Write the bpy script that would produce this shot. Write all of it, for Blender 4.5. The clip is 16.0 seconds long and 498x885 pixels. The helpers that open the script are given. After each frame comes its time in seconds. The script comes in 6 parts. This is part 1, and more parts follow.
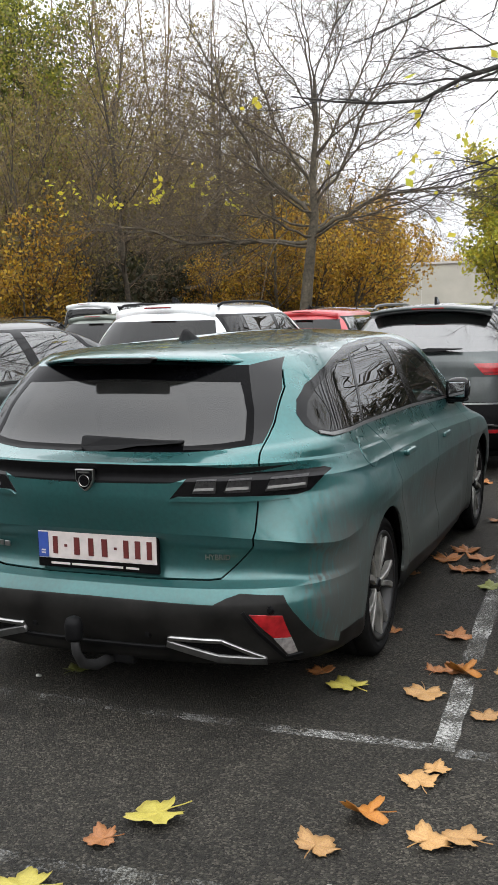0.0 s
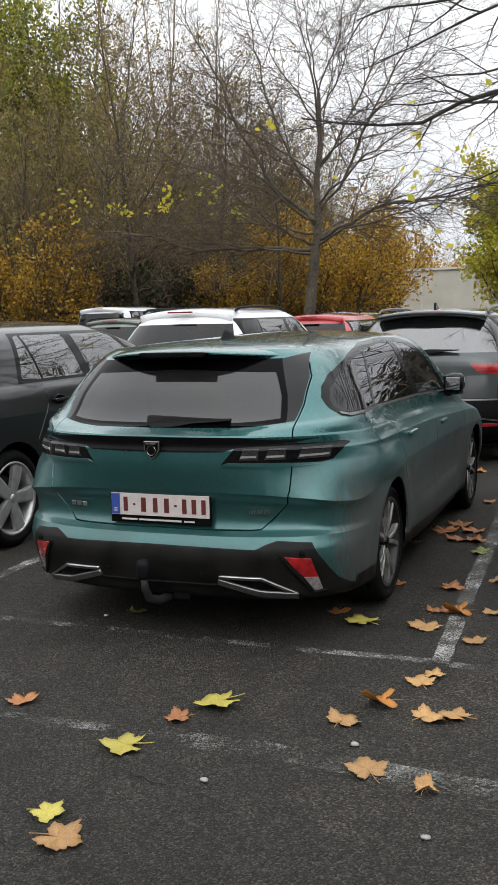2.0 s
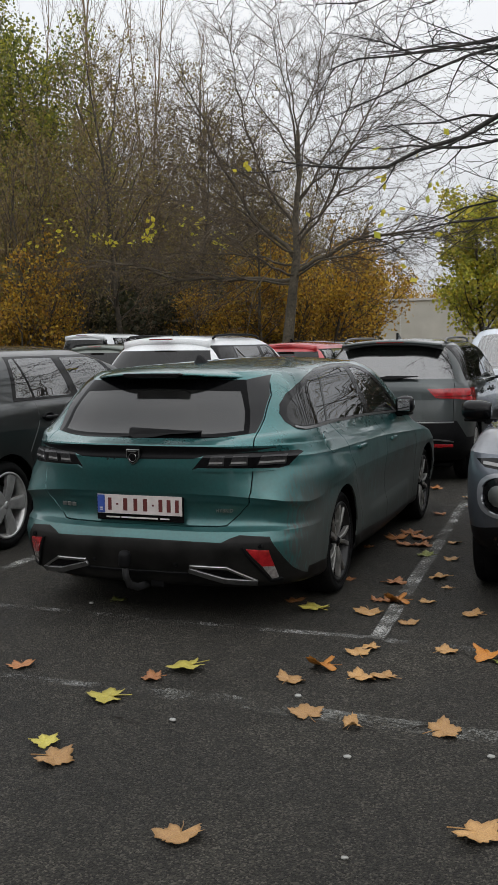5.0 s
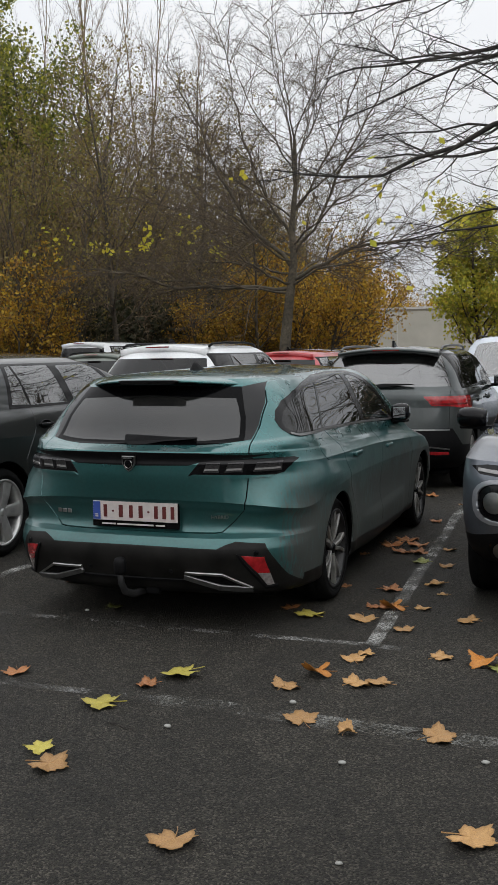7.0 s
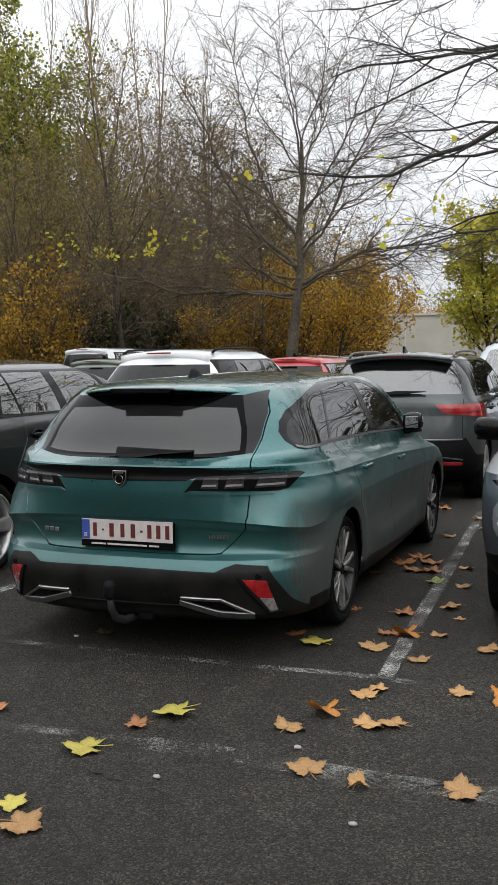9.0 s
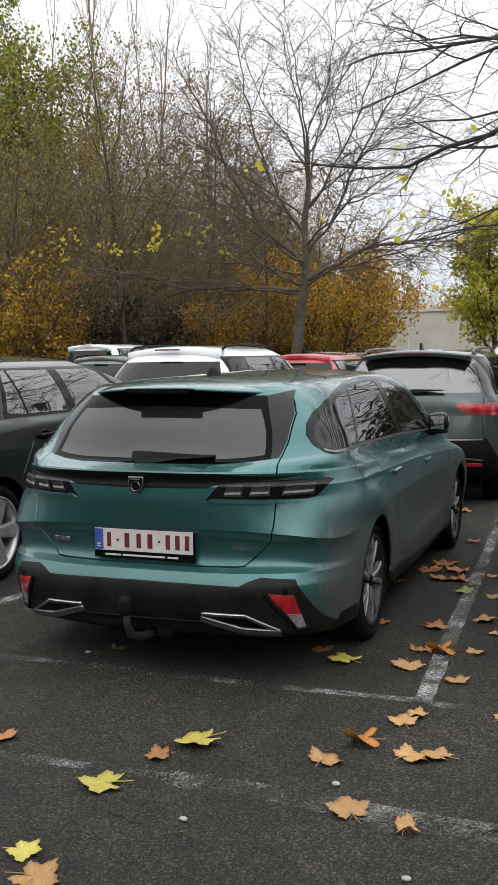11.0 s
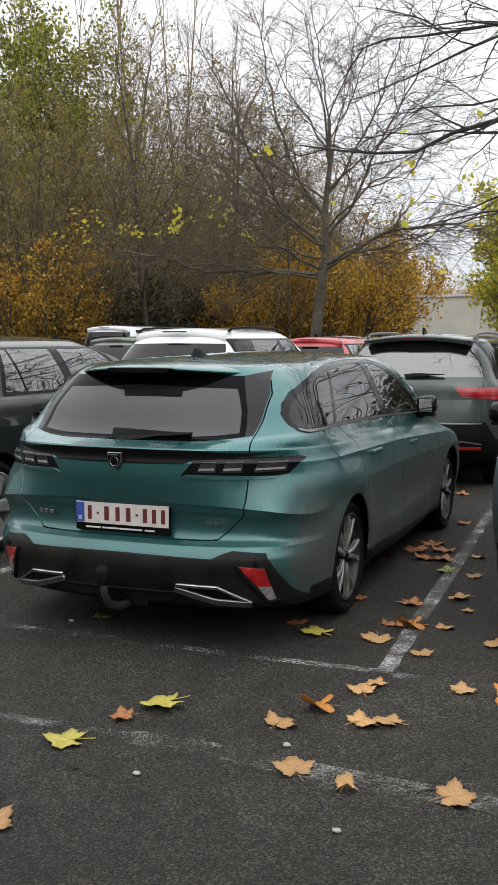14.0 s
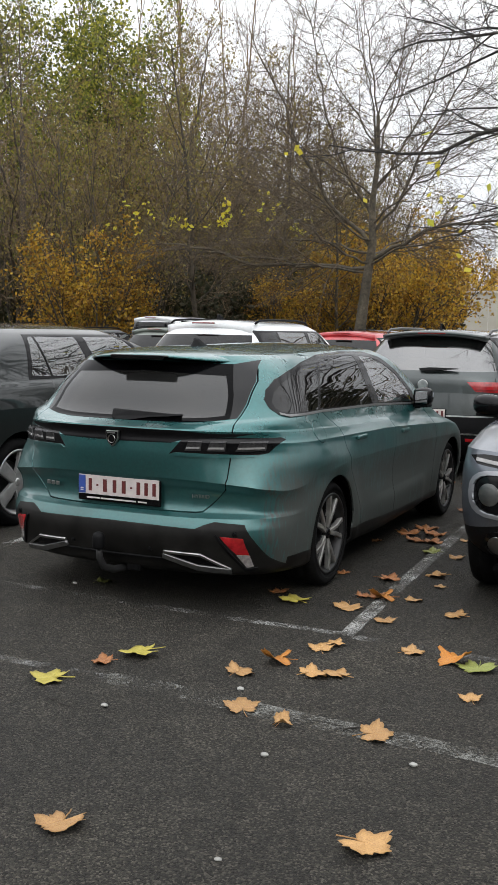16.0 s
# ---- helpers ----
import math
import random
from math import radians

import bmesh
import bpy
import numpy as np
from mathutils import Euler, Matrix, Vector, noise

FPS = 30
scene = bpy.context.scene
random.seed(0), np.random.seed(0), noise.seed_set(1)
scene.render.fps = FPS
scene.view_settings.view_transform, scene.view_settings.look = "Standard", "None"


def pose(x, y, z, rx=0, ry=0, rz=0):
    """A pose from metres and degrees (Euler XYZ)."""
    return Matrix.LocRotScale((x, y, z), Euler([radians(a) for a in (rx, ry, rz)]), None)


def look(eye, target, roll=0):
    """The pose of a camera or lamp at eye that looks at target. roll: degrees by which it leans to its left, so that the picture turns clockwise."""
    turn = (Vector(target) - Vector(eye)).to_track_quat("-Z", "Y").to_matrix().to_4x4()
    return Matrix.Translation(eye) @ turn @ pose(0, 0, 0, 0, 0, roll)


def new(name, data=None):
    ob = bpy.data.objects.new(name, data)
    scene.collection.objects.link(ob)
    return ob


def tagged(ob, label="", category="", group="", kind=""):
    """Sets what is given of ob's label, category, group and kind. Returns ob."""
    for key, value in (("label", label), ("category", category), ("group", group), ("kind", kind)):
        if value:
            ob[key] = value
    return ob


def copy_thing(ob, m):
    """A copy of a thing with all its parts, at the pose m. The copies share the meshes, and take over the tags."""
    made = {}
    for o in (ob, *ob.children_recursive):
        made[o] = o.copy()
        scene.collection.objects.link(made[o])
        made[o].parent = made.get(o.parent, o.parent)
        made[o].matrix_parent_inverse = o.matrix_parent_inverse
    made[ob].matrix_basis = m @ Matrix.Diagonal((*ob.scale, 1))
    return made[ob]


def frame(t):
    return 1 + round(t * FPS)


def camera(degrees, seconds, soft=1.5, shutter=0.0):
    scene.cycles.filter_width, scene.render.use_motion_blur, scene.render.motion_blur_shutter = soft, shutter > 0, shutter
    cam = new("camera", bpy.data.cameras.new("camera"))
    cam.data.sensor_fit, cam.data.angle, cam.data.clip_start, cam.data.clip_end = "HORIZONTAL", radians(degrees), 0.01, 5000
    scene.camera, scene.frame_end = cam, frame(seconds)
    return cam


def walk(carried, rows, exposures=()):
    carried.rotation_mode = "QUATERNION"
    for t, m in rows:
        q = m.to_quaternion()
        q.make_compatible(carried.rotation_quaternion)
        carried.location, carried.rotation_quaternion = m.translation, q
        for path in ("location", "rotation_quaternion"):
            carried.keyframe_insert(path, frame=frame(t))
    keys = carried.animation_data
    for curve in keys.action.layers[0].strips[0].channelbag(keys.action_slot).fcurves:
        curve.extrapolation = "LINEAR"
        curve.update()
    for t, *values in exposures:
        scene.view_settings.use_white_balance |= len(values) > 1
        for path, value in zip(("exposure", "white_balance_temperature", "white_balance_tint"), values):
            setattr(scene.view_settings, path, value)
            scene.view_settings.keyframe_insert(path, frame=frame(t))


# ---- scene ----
cam = camera(28.0, 16.0, 0.7)
PATH = [
    (0, (1.959, -3.332, 1.535), (1.228, -1.488, 1.281), -1.5),
    (0.5, (1.987, -3.582, 1.507), (1.262, -1.735, 1.256), -1.3),
    (1, (2.064, -3.804, 1.53), (1.339, -1.957, 1.28), -1.3),
    (1.5, (2.078, -4.013, 1.528), (1.352, -2.166, 1.282), -1.3),
    (2, (2.144, -4.254, 1.528), (1.413, -2.409, 1.284), -1.4),
    (2.5, (2.285, -4.41, 1.521), (1.557, -2.562, 1.285), -1.4),
    (3, (2.44, -4.553, 1.529), (1.717, -2.702, 1.3), -1.2),
    (3.5, (2.467, -4.724, 1.52), (1.761, -2.864, 1.311), -0.9),
    (4, (2.484, -4.925, 1.523), (1.783, -3.063, 1.322), -0.9),
    (6.5, (2.514, -4.971, 1.512), (1.82, -3.104, 1.336), -0.7),
    (7, (2.517, -4.967, 1.51), (1.824, -3.099, 1.337), -0.8),
    (7.5, (2.428, -4.828, 1.498), (1.728, -2.961, 1.342), -0.7),
    (8, (2.396, -4.62, 1.499), (1.691, -2.755, 1.34), -0.8),
    (8.5, (2.408, -4.561, 1.511), (1.702, -2.697, 1.351), -0.8),
    (9, (2.393, -4.546, 1.507), (1.686, -2.682, 1.347), -0.8),
    (9.5, (2.368, -4.513, 1.503), (1.663, -2.648, 1.344), -0.7),
    (10, (2.283, -4.411, 1.501), (1.577, -2.547, 1.338), -0.6),
    (10.2, (2.244, -4.364, 1.519), (1.534, -2.502, 1.352), -0.8),
    (12.3, (2.131, -4.222, 1.507), (1.427, -2.357, 1.339), -0.6),
    (12.5, (2.149, -4.218, 1.5), (1.441, -2.355, 1.331), -0.6),
    (13, (2.263, -4.228, 1.508), (1.511, -2.386, 1.307), -0.1),
    (13.5, (2.374, -4.25, 1.504), (1.62, -2.408, 1.304), -0.1),
    (14, (2.451, -4.327, 1.506), (1.695, -2.486, 1.306), -0.1),
    (14.5, (2.616, -4.528, 1.487), (1.855, -2.689, 1.289), -0.1),
    (15, (2.751, -4.628, 1.506), (1.988, -2.79, 1.308), -0.1),
    (15.5, (2.894, -4.62, 1.502), (2.13, -2.782, 1.307), -0.1),
    (16, (2.993, -4.637, 1.505), (2.137, -2.842, 1.289), 1.0),
]
EXPOSURES = [(0.0, 0.74), (1.0, 0.4), (1.5, 0.37), (2.0, 0.36), (2.5, 0.02), (3.0, -0.02), (4.0, -0.1), (7.0, -0.12), (7.5, 0.14), (8.0, 0.18), (9.0, 0.22), (10.0, 0.34), (13.0, 0.34), (16.0, 0.4)]
walk(cam, [(t, look(eye, target, roll)) for t, eye, target, roll in PATH], EXPOSURES)

# ---- world and light: bright overcast autumn sky ----
world = bpy.data.worlds.new("overcast_sky")
scene.world = world
world.use_nodes = True
wn = world.node_tree
wn.nodes.clear()
w_out = wn.nodes.new("ShaderNodeOutputWorld")
w_bg = wn.nodes.new("ShaderNodeBackground")
w_sky = wn.nodes.new("ShaderNodeTexSky")
w_sky.sky_type = "NISHITA"
w_sky.sun_disc = False
w_sky.sun_elevation = radians(38)
w_sky.sun_rotation = radians(150)
w_sky.dust_density = 4.0
w_hsv = wn.nodes.new("ShaderNodeHueSaturation")
w_hsv.inputs["Saturation"].default_value = 0.12
w_mix = wn.nodes.new("ShaderNodeMix")
w_mix.data_type = "RGBA"
w_mix.inputs["Factor"].default_value = 0.80
w_coord = wn.nodes.new("ShaderNodeTexCoord")
w_noise = wn.nodes.new("ShaderNodeTexNoise")
w_noise.inputs["Scale"].default_value = 2.2
w_noise.inputs["Detail"].default_value = 5.0
w_ramp = wn.nodes.new("ShaderNodeValToRGB")
w_ramp.color_ramp.elements[0].position = 0.3
w_ramp.color_ramp.elements[0].color = (8.4, 8.7, 9.2, 1)
w_ramp.color_ramp.elements[1].position = 0.7
w_ramp.color_ramp.elements[1].color = (10.4, 10.5, 10.7, 1)
wn.links.new(w_coord.outputs["Generated"], w_noise.inputs["Vector"])
wn.links.new(w_noise.outputs["Fac"], w_ramp.inputs["Fac"])
wn.links.new(w_sky.outputs["Color"], w_hsv.inputs["Color"])
wn.links.new(w_hsv.outputs["Color"], w_mix.inputs["A"])
wn.links.new(w_ramp.outputs["Color"], w_mix.inputs["B"])
# an overcast sky is about twice as bright overhead as at the horizon
w_sep = wn.nodes.new("ShaderNodeSeparateXYZ")
wn.links.new(w_coord.outputs["Generated"], w_sep.inputs["Vector"])
w_grad = wn.nodes.new("ShaderNodeMapRange")
w_grad.inputs["From Min"].default_value = 0.0
w_grad.inputs["From Max"].default_value = 1.0
w_grad.inputs["To Min"].default_value = 0.83
w_grad.inputs["To Max"].default_value = 2.05
wn.links.new(w_sep.outputs["Z"], w_grad.inputs["Value"])
w_mul = wn.nodes.new("ShaderNodeMix")
w_mul.data_type = "RGBA"
w_mul.blend_type = "MULTIPLY"
w_mul.clamp_result = False
w_mul.inputs["Factor"].default_value = 1.0
wn.links.new(w_mix.outputs["Result"], w_mul.inputs["A"])
wn.links.new(w_grad.outputs["Result"], w_mul.inputs["B"])
wn.links.new(w_mul.outputs["Result"], w_bg.inputs["Color"])
w_bg.inputs["Strength"].default_value = 0.10
wn.links.new(w_bg.outputs["Background"], w_out.inputs["Surface"])

sun_data = bpy.data.lights.new("sun", "SUN")
sun_data.energy = 0.5
sun_data.angle = radians(160)
sun_data.color = (1.0, 0.97, 0.93)
sun = new("sun", sun_data)
sun.matrix_world = look((6, -10, 16), (0, 0, 0))


# ---- materials ----
def material(name):
    m = bpy.data.materials.new(name)
    m.use_nodes = True
    nt = m.node_tree
    return m, nt, nt.nodes["Principled BSDF"]


def add_noise(nt, scale, detail=4.0, rough=0.55, coord="Object"):
    tc = nt.nodes.new("ShaderNodeTexCoord")
    nz = nt.nodes.new("ShaderNodeTexNoise")
    nz.inputs["Scale"].default_value = scale
    nz.inputs["Detail"].default_value = detail
    nz.inputs["Roughness"].default_value = rough
    nt.links.new(tc.outputs[coord], nz.inputs["Vector"])
    return nz


def ramp(nt, src, stops):
    r = nt.nodes.new("ShaderNodeValToRGB")
    els = r.color_ramp.elements
    while len(els) < len(stops):
        els.new(0.5)
    for e, (p, c) in zip(els, stops):
        e.position = p
        e.color = (*c, 1) if len(c) == 3 else c
    nt.links.new(src, r.inputs["Fac"])
    return r


def grey(v):
    return (v, v, v)


def mix_rgb(nt, fac, a, b, blend="MIX"):
    m = nt.nodes.new("ShaderNodeMix")
    m.data_type = "RGBA"
    m.blend_type = blend
    for key, val in (("Factor", fac), ("A", a), ("B", b)):
        if isinstance(val, (int, float)):
            m.inputs[key].default_value = val
        elif isinstance(val, tuple):
            m.inputs[key].default_value = (*val, 1)
        else:
            nt.links.new(val, m.inputs[key])
    return m.outputs["Result"]


def bump(nt, bsdf, height, strength, distance):
    b = nt.nodes.new("ShaderNodeBump")
    b.inputs["Strength"].default_value = strength
    b.inputs["Distance"].default_value = distance
    nt.links.new(height, b.inputs["Height"])
    nt.links.new(b.outputs["Normal"], bsdf.inputs["Normal"])
    return b


def simple(name, color, rough=0.5, metal=0.0, coat=0.0, vary=0.25, scale=30.0, bumpy=0.0, spec=0.5):
    m, nt, b = material(name)
    b.inputs["Specular IOR Level"].default_value = spec
    nz = add_noise(nt, scale, 5.0)
    lo = tuple(c * (1 - vary) for c in color)
    hi = tuple(min(1.0, c * (1 + vary)) for c in color)
    nt.links.new(ramp(nt, nz.outputs["Fac"], [(0.3, lo), (0.7, hi)]).outputs["Color"], b.inputs["Base Color"])
    b.inputs["Roughness"].default_value = rough
    b.inputs["Metallic"].default_value = metal
    b.inputs["Coat Weight"].default_value = coat
    b.inputs["Coat Roughness"].default_value = 0.06
    if bumpy:
        bump(nt, b, nz.outputs["Fac"], bumpy, 0.01)
    return m


def math_node(nt, op, a, b=None, clamp=False):
    m = nt.nodes.new("ShaderNodeMath")
    m.operation = op
    m.use_clamp = clamp
    for i, v in enumerate((a, b)):
        if v is None:
            continue
        if isinstance(v, (int, float)):
            m.inputs[i].default_value = v
        else:
            nt.links.new(v, m.inputs[i])
    return m.outputs[0]


def map_range(nt, src, a, b, c, d):
    m = nt.nodes.new("ShaderNodeMapRange")
    for key, v in (("From Min", a), ("From Max", b), ("To Min", c), ("To Max", d)):
        m.inputs[key].default_value = v
    nt.links.new(src, m.inputs["Value"])
    return m.outputs["Result"]


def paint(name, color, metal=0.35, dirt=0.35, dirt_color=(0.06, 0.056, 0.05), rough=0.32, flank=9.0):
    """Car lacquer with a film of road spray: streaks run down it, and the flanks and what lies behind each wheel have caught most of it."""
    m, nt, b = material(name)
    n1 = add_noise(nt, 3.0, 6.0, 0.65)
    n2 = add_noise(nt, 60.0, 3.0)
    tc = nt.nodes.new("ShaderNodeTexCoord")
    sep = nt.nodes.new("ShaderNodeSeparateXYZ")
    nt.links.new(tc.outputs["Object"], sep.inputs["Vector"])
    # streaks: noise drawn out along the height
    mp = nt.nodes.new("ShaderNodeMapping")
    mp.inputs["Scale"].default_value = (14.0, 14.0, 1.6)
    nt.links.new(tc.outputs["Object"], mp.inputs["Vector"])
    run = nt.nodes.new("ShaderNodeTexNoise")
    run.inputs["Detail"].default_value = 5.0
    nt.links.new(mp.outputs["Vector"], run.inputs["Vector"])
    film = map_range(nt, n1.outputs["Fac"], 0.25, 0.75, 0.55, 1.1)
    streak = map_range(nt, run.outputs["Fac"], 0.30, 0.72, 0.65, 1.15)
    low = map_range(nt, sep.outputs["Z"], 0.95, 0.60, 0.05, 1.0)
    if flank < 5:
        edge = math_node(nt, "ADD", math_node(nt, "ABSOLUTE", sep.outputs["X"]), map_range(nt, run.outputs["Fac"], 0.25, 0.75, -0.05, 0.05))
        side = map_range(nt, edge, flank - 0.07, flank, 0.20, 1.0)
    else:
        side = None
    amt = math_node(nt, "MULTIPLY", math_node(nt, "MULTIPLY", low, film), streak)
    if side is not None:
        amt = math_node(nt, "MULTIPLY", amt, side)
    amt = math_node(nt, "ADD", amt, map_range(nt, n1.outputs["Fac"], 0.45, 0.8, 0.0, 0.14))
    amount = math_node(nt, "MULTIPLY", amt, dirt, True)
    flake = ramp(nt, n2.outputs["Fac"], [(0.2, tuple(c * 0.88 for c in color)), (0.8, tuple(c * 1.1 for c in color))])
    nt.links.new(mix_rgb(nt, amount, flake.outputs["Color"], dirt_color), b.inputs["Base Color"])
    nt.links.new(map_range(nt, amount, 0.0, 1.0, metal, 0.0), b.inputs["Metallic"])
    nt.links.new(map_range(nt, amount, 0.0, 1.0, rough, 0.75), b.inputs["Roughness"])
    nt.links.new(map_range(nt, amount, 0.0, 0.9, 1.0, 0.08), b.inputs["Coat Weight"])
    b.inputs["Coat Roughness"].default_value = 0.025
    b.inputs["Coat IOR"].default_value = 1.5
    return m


def tinted_glass(name, tint, haze=0.0, ior=1.55):
    m, nt, b = material(name)
    out = nt.nodes["Material Output"]
    tr = nt.nodes.new("ShaderNodeBsdfTransparent")
    tr.inputs["Color"].default_value = (*tint, 1)
    gl = nt.nodes.new("ShaderNodeBsdfGlossy")
    gl.inputs["Roughness"].default_value = 0.0
    gl.inputs["Color"].default_value = (1, 1, 1, 1)
    fr = nt.nodes.new("ShaderNodeFresnel")
    fr.inputs["IOR"].default_value = ior
    mx = nt.nodes.new("ShaderNodeMixShader")
    nt.links.new(fr.outputs["Fac"], mx.inputs["Fac"])
    nt.links.new(tr.outputs["BSDF"], mx.inputs[1])
    nt.links.new(gl.outputs["BSDF"], mx.inputs[2])
    last = mx
    if haze:
        nz = add_noise(nt, 5.0, 6.0, 0.7)
        fac = ramp(nt, nz.outputs["Fac"], [(0.25, grey(haze * 0.4)), (0.8, grey(haze))])
        b.inputs["Base Color"].default_value = (0.22, 0.22, 0.21, 1)
        b.inputs["Roughness"].default_value = 0.9
        m2 = nt.nodes.new("ShaderNodeMixShader")
        nt.links.new(fac.outputs["Color"], m2.inputs["Fac"])
        nt.links.new(mx.outputs["Shader"], m2.inputs[1])
        nt.links.new(b.outputs["BSDF"], m2.inputs[2])
        last = m2
    nt.links.new(last.outputs["Shader"], out.inputs["Surface"])
    return m


def asphalt_material():
    """Old dense asphalt: dark binder with pale chips, worn patches and damp stains."""
    m, nt, b = material("asphalt")
    fine = nt.nodes.new("ShaderNodeTexVoronoi")
    fine.inputs["Scale"].default_value = 150.0
    tc = nt.nodes.new("ShaderNodeTexCoord")
    nt.links.new(tc.outputs["Object"], fine.inputs["Vector"])
    grit = add_noise(nt, 240.0, 3.0, 0.7)
    big = add_noise(nt, 0.9, 6.0, 0.62)
    mid = add_noise(nt, 7.0, 5.0, 0.6)
    sep = nt.nodes.new("ShaderNodeSeparateColor")
    nt.links.new(fine.outputs["Color"], sep.inputs["Color"])
    chips = ramp(nt, sep.outputs["Red"], [(0.0, grey(0.008)), (0.5, grey(0.027)), (0.82, grey(0.054)), (0.98, grey(0.105))])
    stain = ramp(nt, big.outputs["Fac"], [(0.30, grey(0.55)), (0.70, grey(1.30))])
    c1 = mix_rgb(nt, 1.0, chips.outputs["Color"], stain.outputs["Color"], "MULTIPLY")
    wear = ramp(nt, mid.outputs["Fac"], [(0.3, grey(0.78)), (0.75, grey(1.25))])
    c2 = mix_rgb(nt, 1.0, c1, wear.outputs["Color"], "MULTIPLY")
    tint = mix_rgb(nt, 1.0, c2, (1.10, 1.0, 0.80), "MULTIPLY")
    b.inputs["Specular IOR Level"].default_value = 0.30
    nt.links.new(tint, b.inputs["Base Color"])
    rg = ramp(nt, big.outputs["Fac"], [(0.3, grey(0.55)), (0.7, grey(0.8))])
    nt.links.new(rg.outputs["Color"], b.inputs["Roughness"])
    h = nt.nodes.new("ShaderNodeMath")
    h.operation = "SUBTRACT"
    nt.links.new(grit.outputs["Fac"], h.inputs[0])
    nt.links.new(fine.outputs["Distance"], h.inputs[1])
    bump(nt, b, h.outputs[0], 0.9, 0.013)
    return m


def worn_line_material(name, color, wear):
    """Road paint abraded down to the asphalt between its chips."""
    m, nt, b = material(name)
    n1 = add_noise(nt, 90.0, 4.0, 0.75)
    n2 = add_noise(nt, 4.0, 5.0, 0.6)
    add = nt.nodes.new("ShaderNodeMath")
    add.operation = "MULTIPLY_ADD"
    add.inputs[1].default_value = 1.0
    nt.links.new(n2.outputs["Fac"], add.inputs[0])
    nt.links.new(n1.outputs["Fac"], add.inputs[2])
    half = nt.nodes.new("ShaderNodeMath")
    half.operation = "MULTIPLY"
    half.inputs[1].default_value = 0.5
    nt.links.new(add.outputs[0], half.inputs[0])
    cover = ramp(nt, half.outputs[0], [(wear / 2, grey(0.0)), ((wear + 0.34) / 2, grey(0.9))])
    b.inputs["Base Color"].default_value = (*color, 1)
    b.inputs["Roughness"].default_value = 0.8
    tr = nt.nodes.new("ShaderNodeBsdfTransparent")
    mx = nt.nodes.new("ShaderNodeMixShader")
    nt.links.new(cover.outputs["Color"], mx.inputs["Fac"])
    nt.links.new(tr.outputs["BSDF"], mx.inputs[1])
    nt.links.new(b.outputs["BSDF"], mx.inputs[2])
    nt.links.new(mx.outputs["Shader"], nt.nodes["Material Output"].inputs["Surface"])
    return m


def bark_material(name, lo, hi, scale=14.0):
    m, nt, b = material(name)
    nz = add_noise(nt, scale, 6.0, 0.65)
    blot = add_noise(nt, 2.5, 3.0)
    c = ramp(nt, nz.outputs["Fac"], [(0.3, lo), (0.7, hi)])
    sh = ramp(nt, blot.outputs["Fac"], [(0.35, grey(0.7)), (0.65, grey(1.2))])
    nt.links.new(mix_rgb(nt, 1.0, c.outputs["Color"], sh.outputs["Color"], "MULTIPLY"), b.inputs["Base Color"])
    b.inputs["Roughness"].default_value = 0.9
    bump(nt, b, nz.outputs["Fac"], 0.5, 0.02)
    return m


def leaf_material(name, colors, translucent=0.35):
    """Autumn foliage: each leaf of a crown takes its own shade."""
    m, nt, b = material(name)
    geo = nt.nodes.new("ShaderNodeNewGeometry")
    n = len(colors)
    r = ramp(nt, geo.outputs["Random Per Island"], [(i / max(1, n - 1), c) for i, c in enumerate(colors)])
    nt.links.new(r.outputs["Color"], b.inputs["Base Color"])
    b.inputs["Roughness"].default_value = 0.65
    tl = nt.nodes.new("ShaderNodeBsdfTranslucent")
    nt.links.new(r.outputs["Color"], tl.inputs["Color"])
    mx = nt.nodes.new("ShaderNodeMixShader")
    mx.inputs["Fac"].default_value = translucent
    nt.links.new(b.outputs["BSDF"], mx.inputs[1])
    nt.links.new(tl.outputs["BSDF"], mx.inputs[2])
    nt.links.new(mx.outputs["Shader"], nt.nodes["Material Output"].inputs["Surface"])
    return m


def fallen_leaf_material(name, base, edge, vein):
    m, nt, b = material(name)
    n1 = add_noise(nt, 26.0, 5.0, 0.65)
    n2 = add_noise(nt, 130.0, 3.0, 0.6)
    info = nt.nodes.new("ShaderNodeObjectInfo")
    c = ramp(nt, n1.outputs["Fac"], [(0.28, edge), (0.5, base), (0.75, tuple(min(1, v * 1.25) for v in base))])
    spots = ramp(nt, n2.outputs["Fac"], [(0.60, grey(0.0)), (0.72, grey(1.0))])
    c2 = mix_rgb(nt, spots.outputs["Color"], c.outputs["Color"], vein)
    tone = ramp(nt, info.outputs["Random"], [(0.0, (0.78, 0.76, 0.74)), (1.0, (1.12, 1.12, 1.1))])
    nt.links.new(mix_rgb(nt, 1.0, c2, tone.outputs["Color"], "MULTIPLY"), b.inputs["Base Color"])
    b.inputs["Roughness"].default_value = 0.55
    bump(nt, b, n2.outputs["Fac"], 0.3, 0.003)
    return m


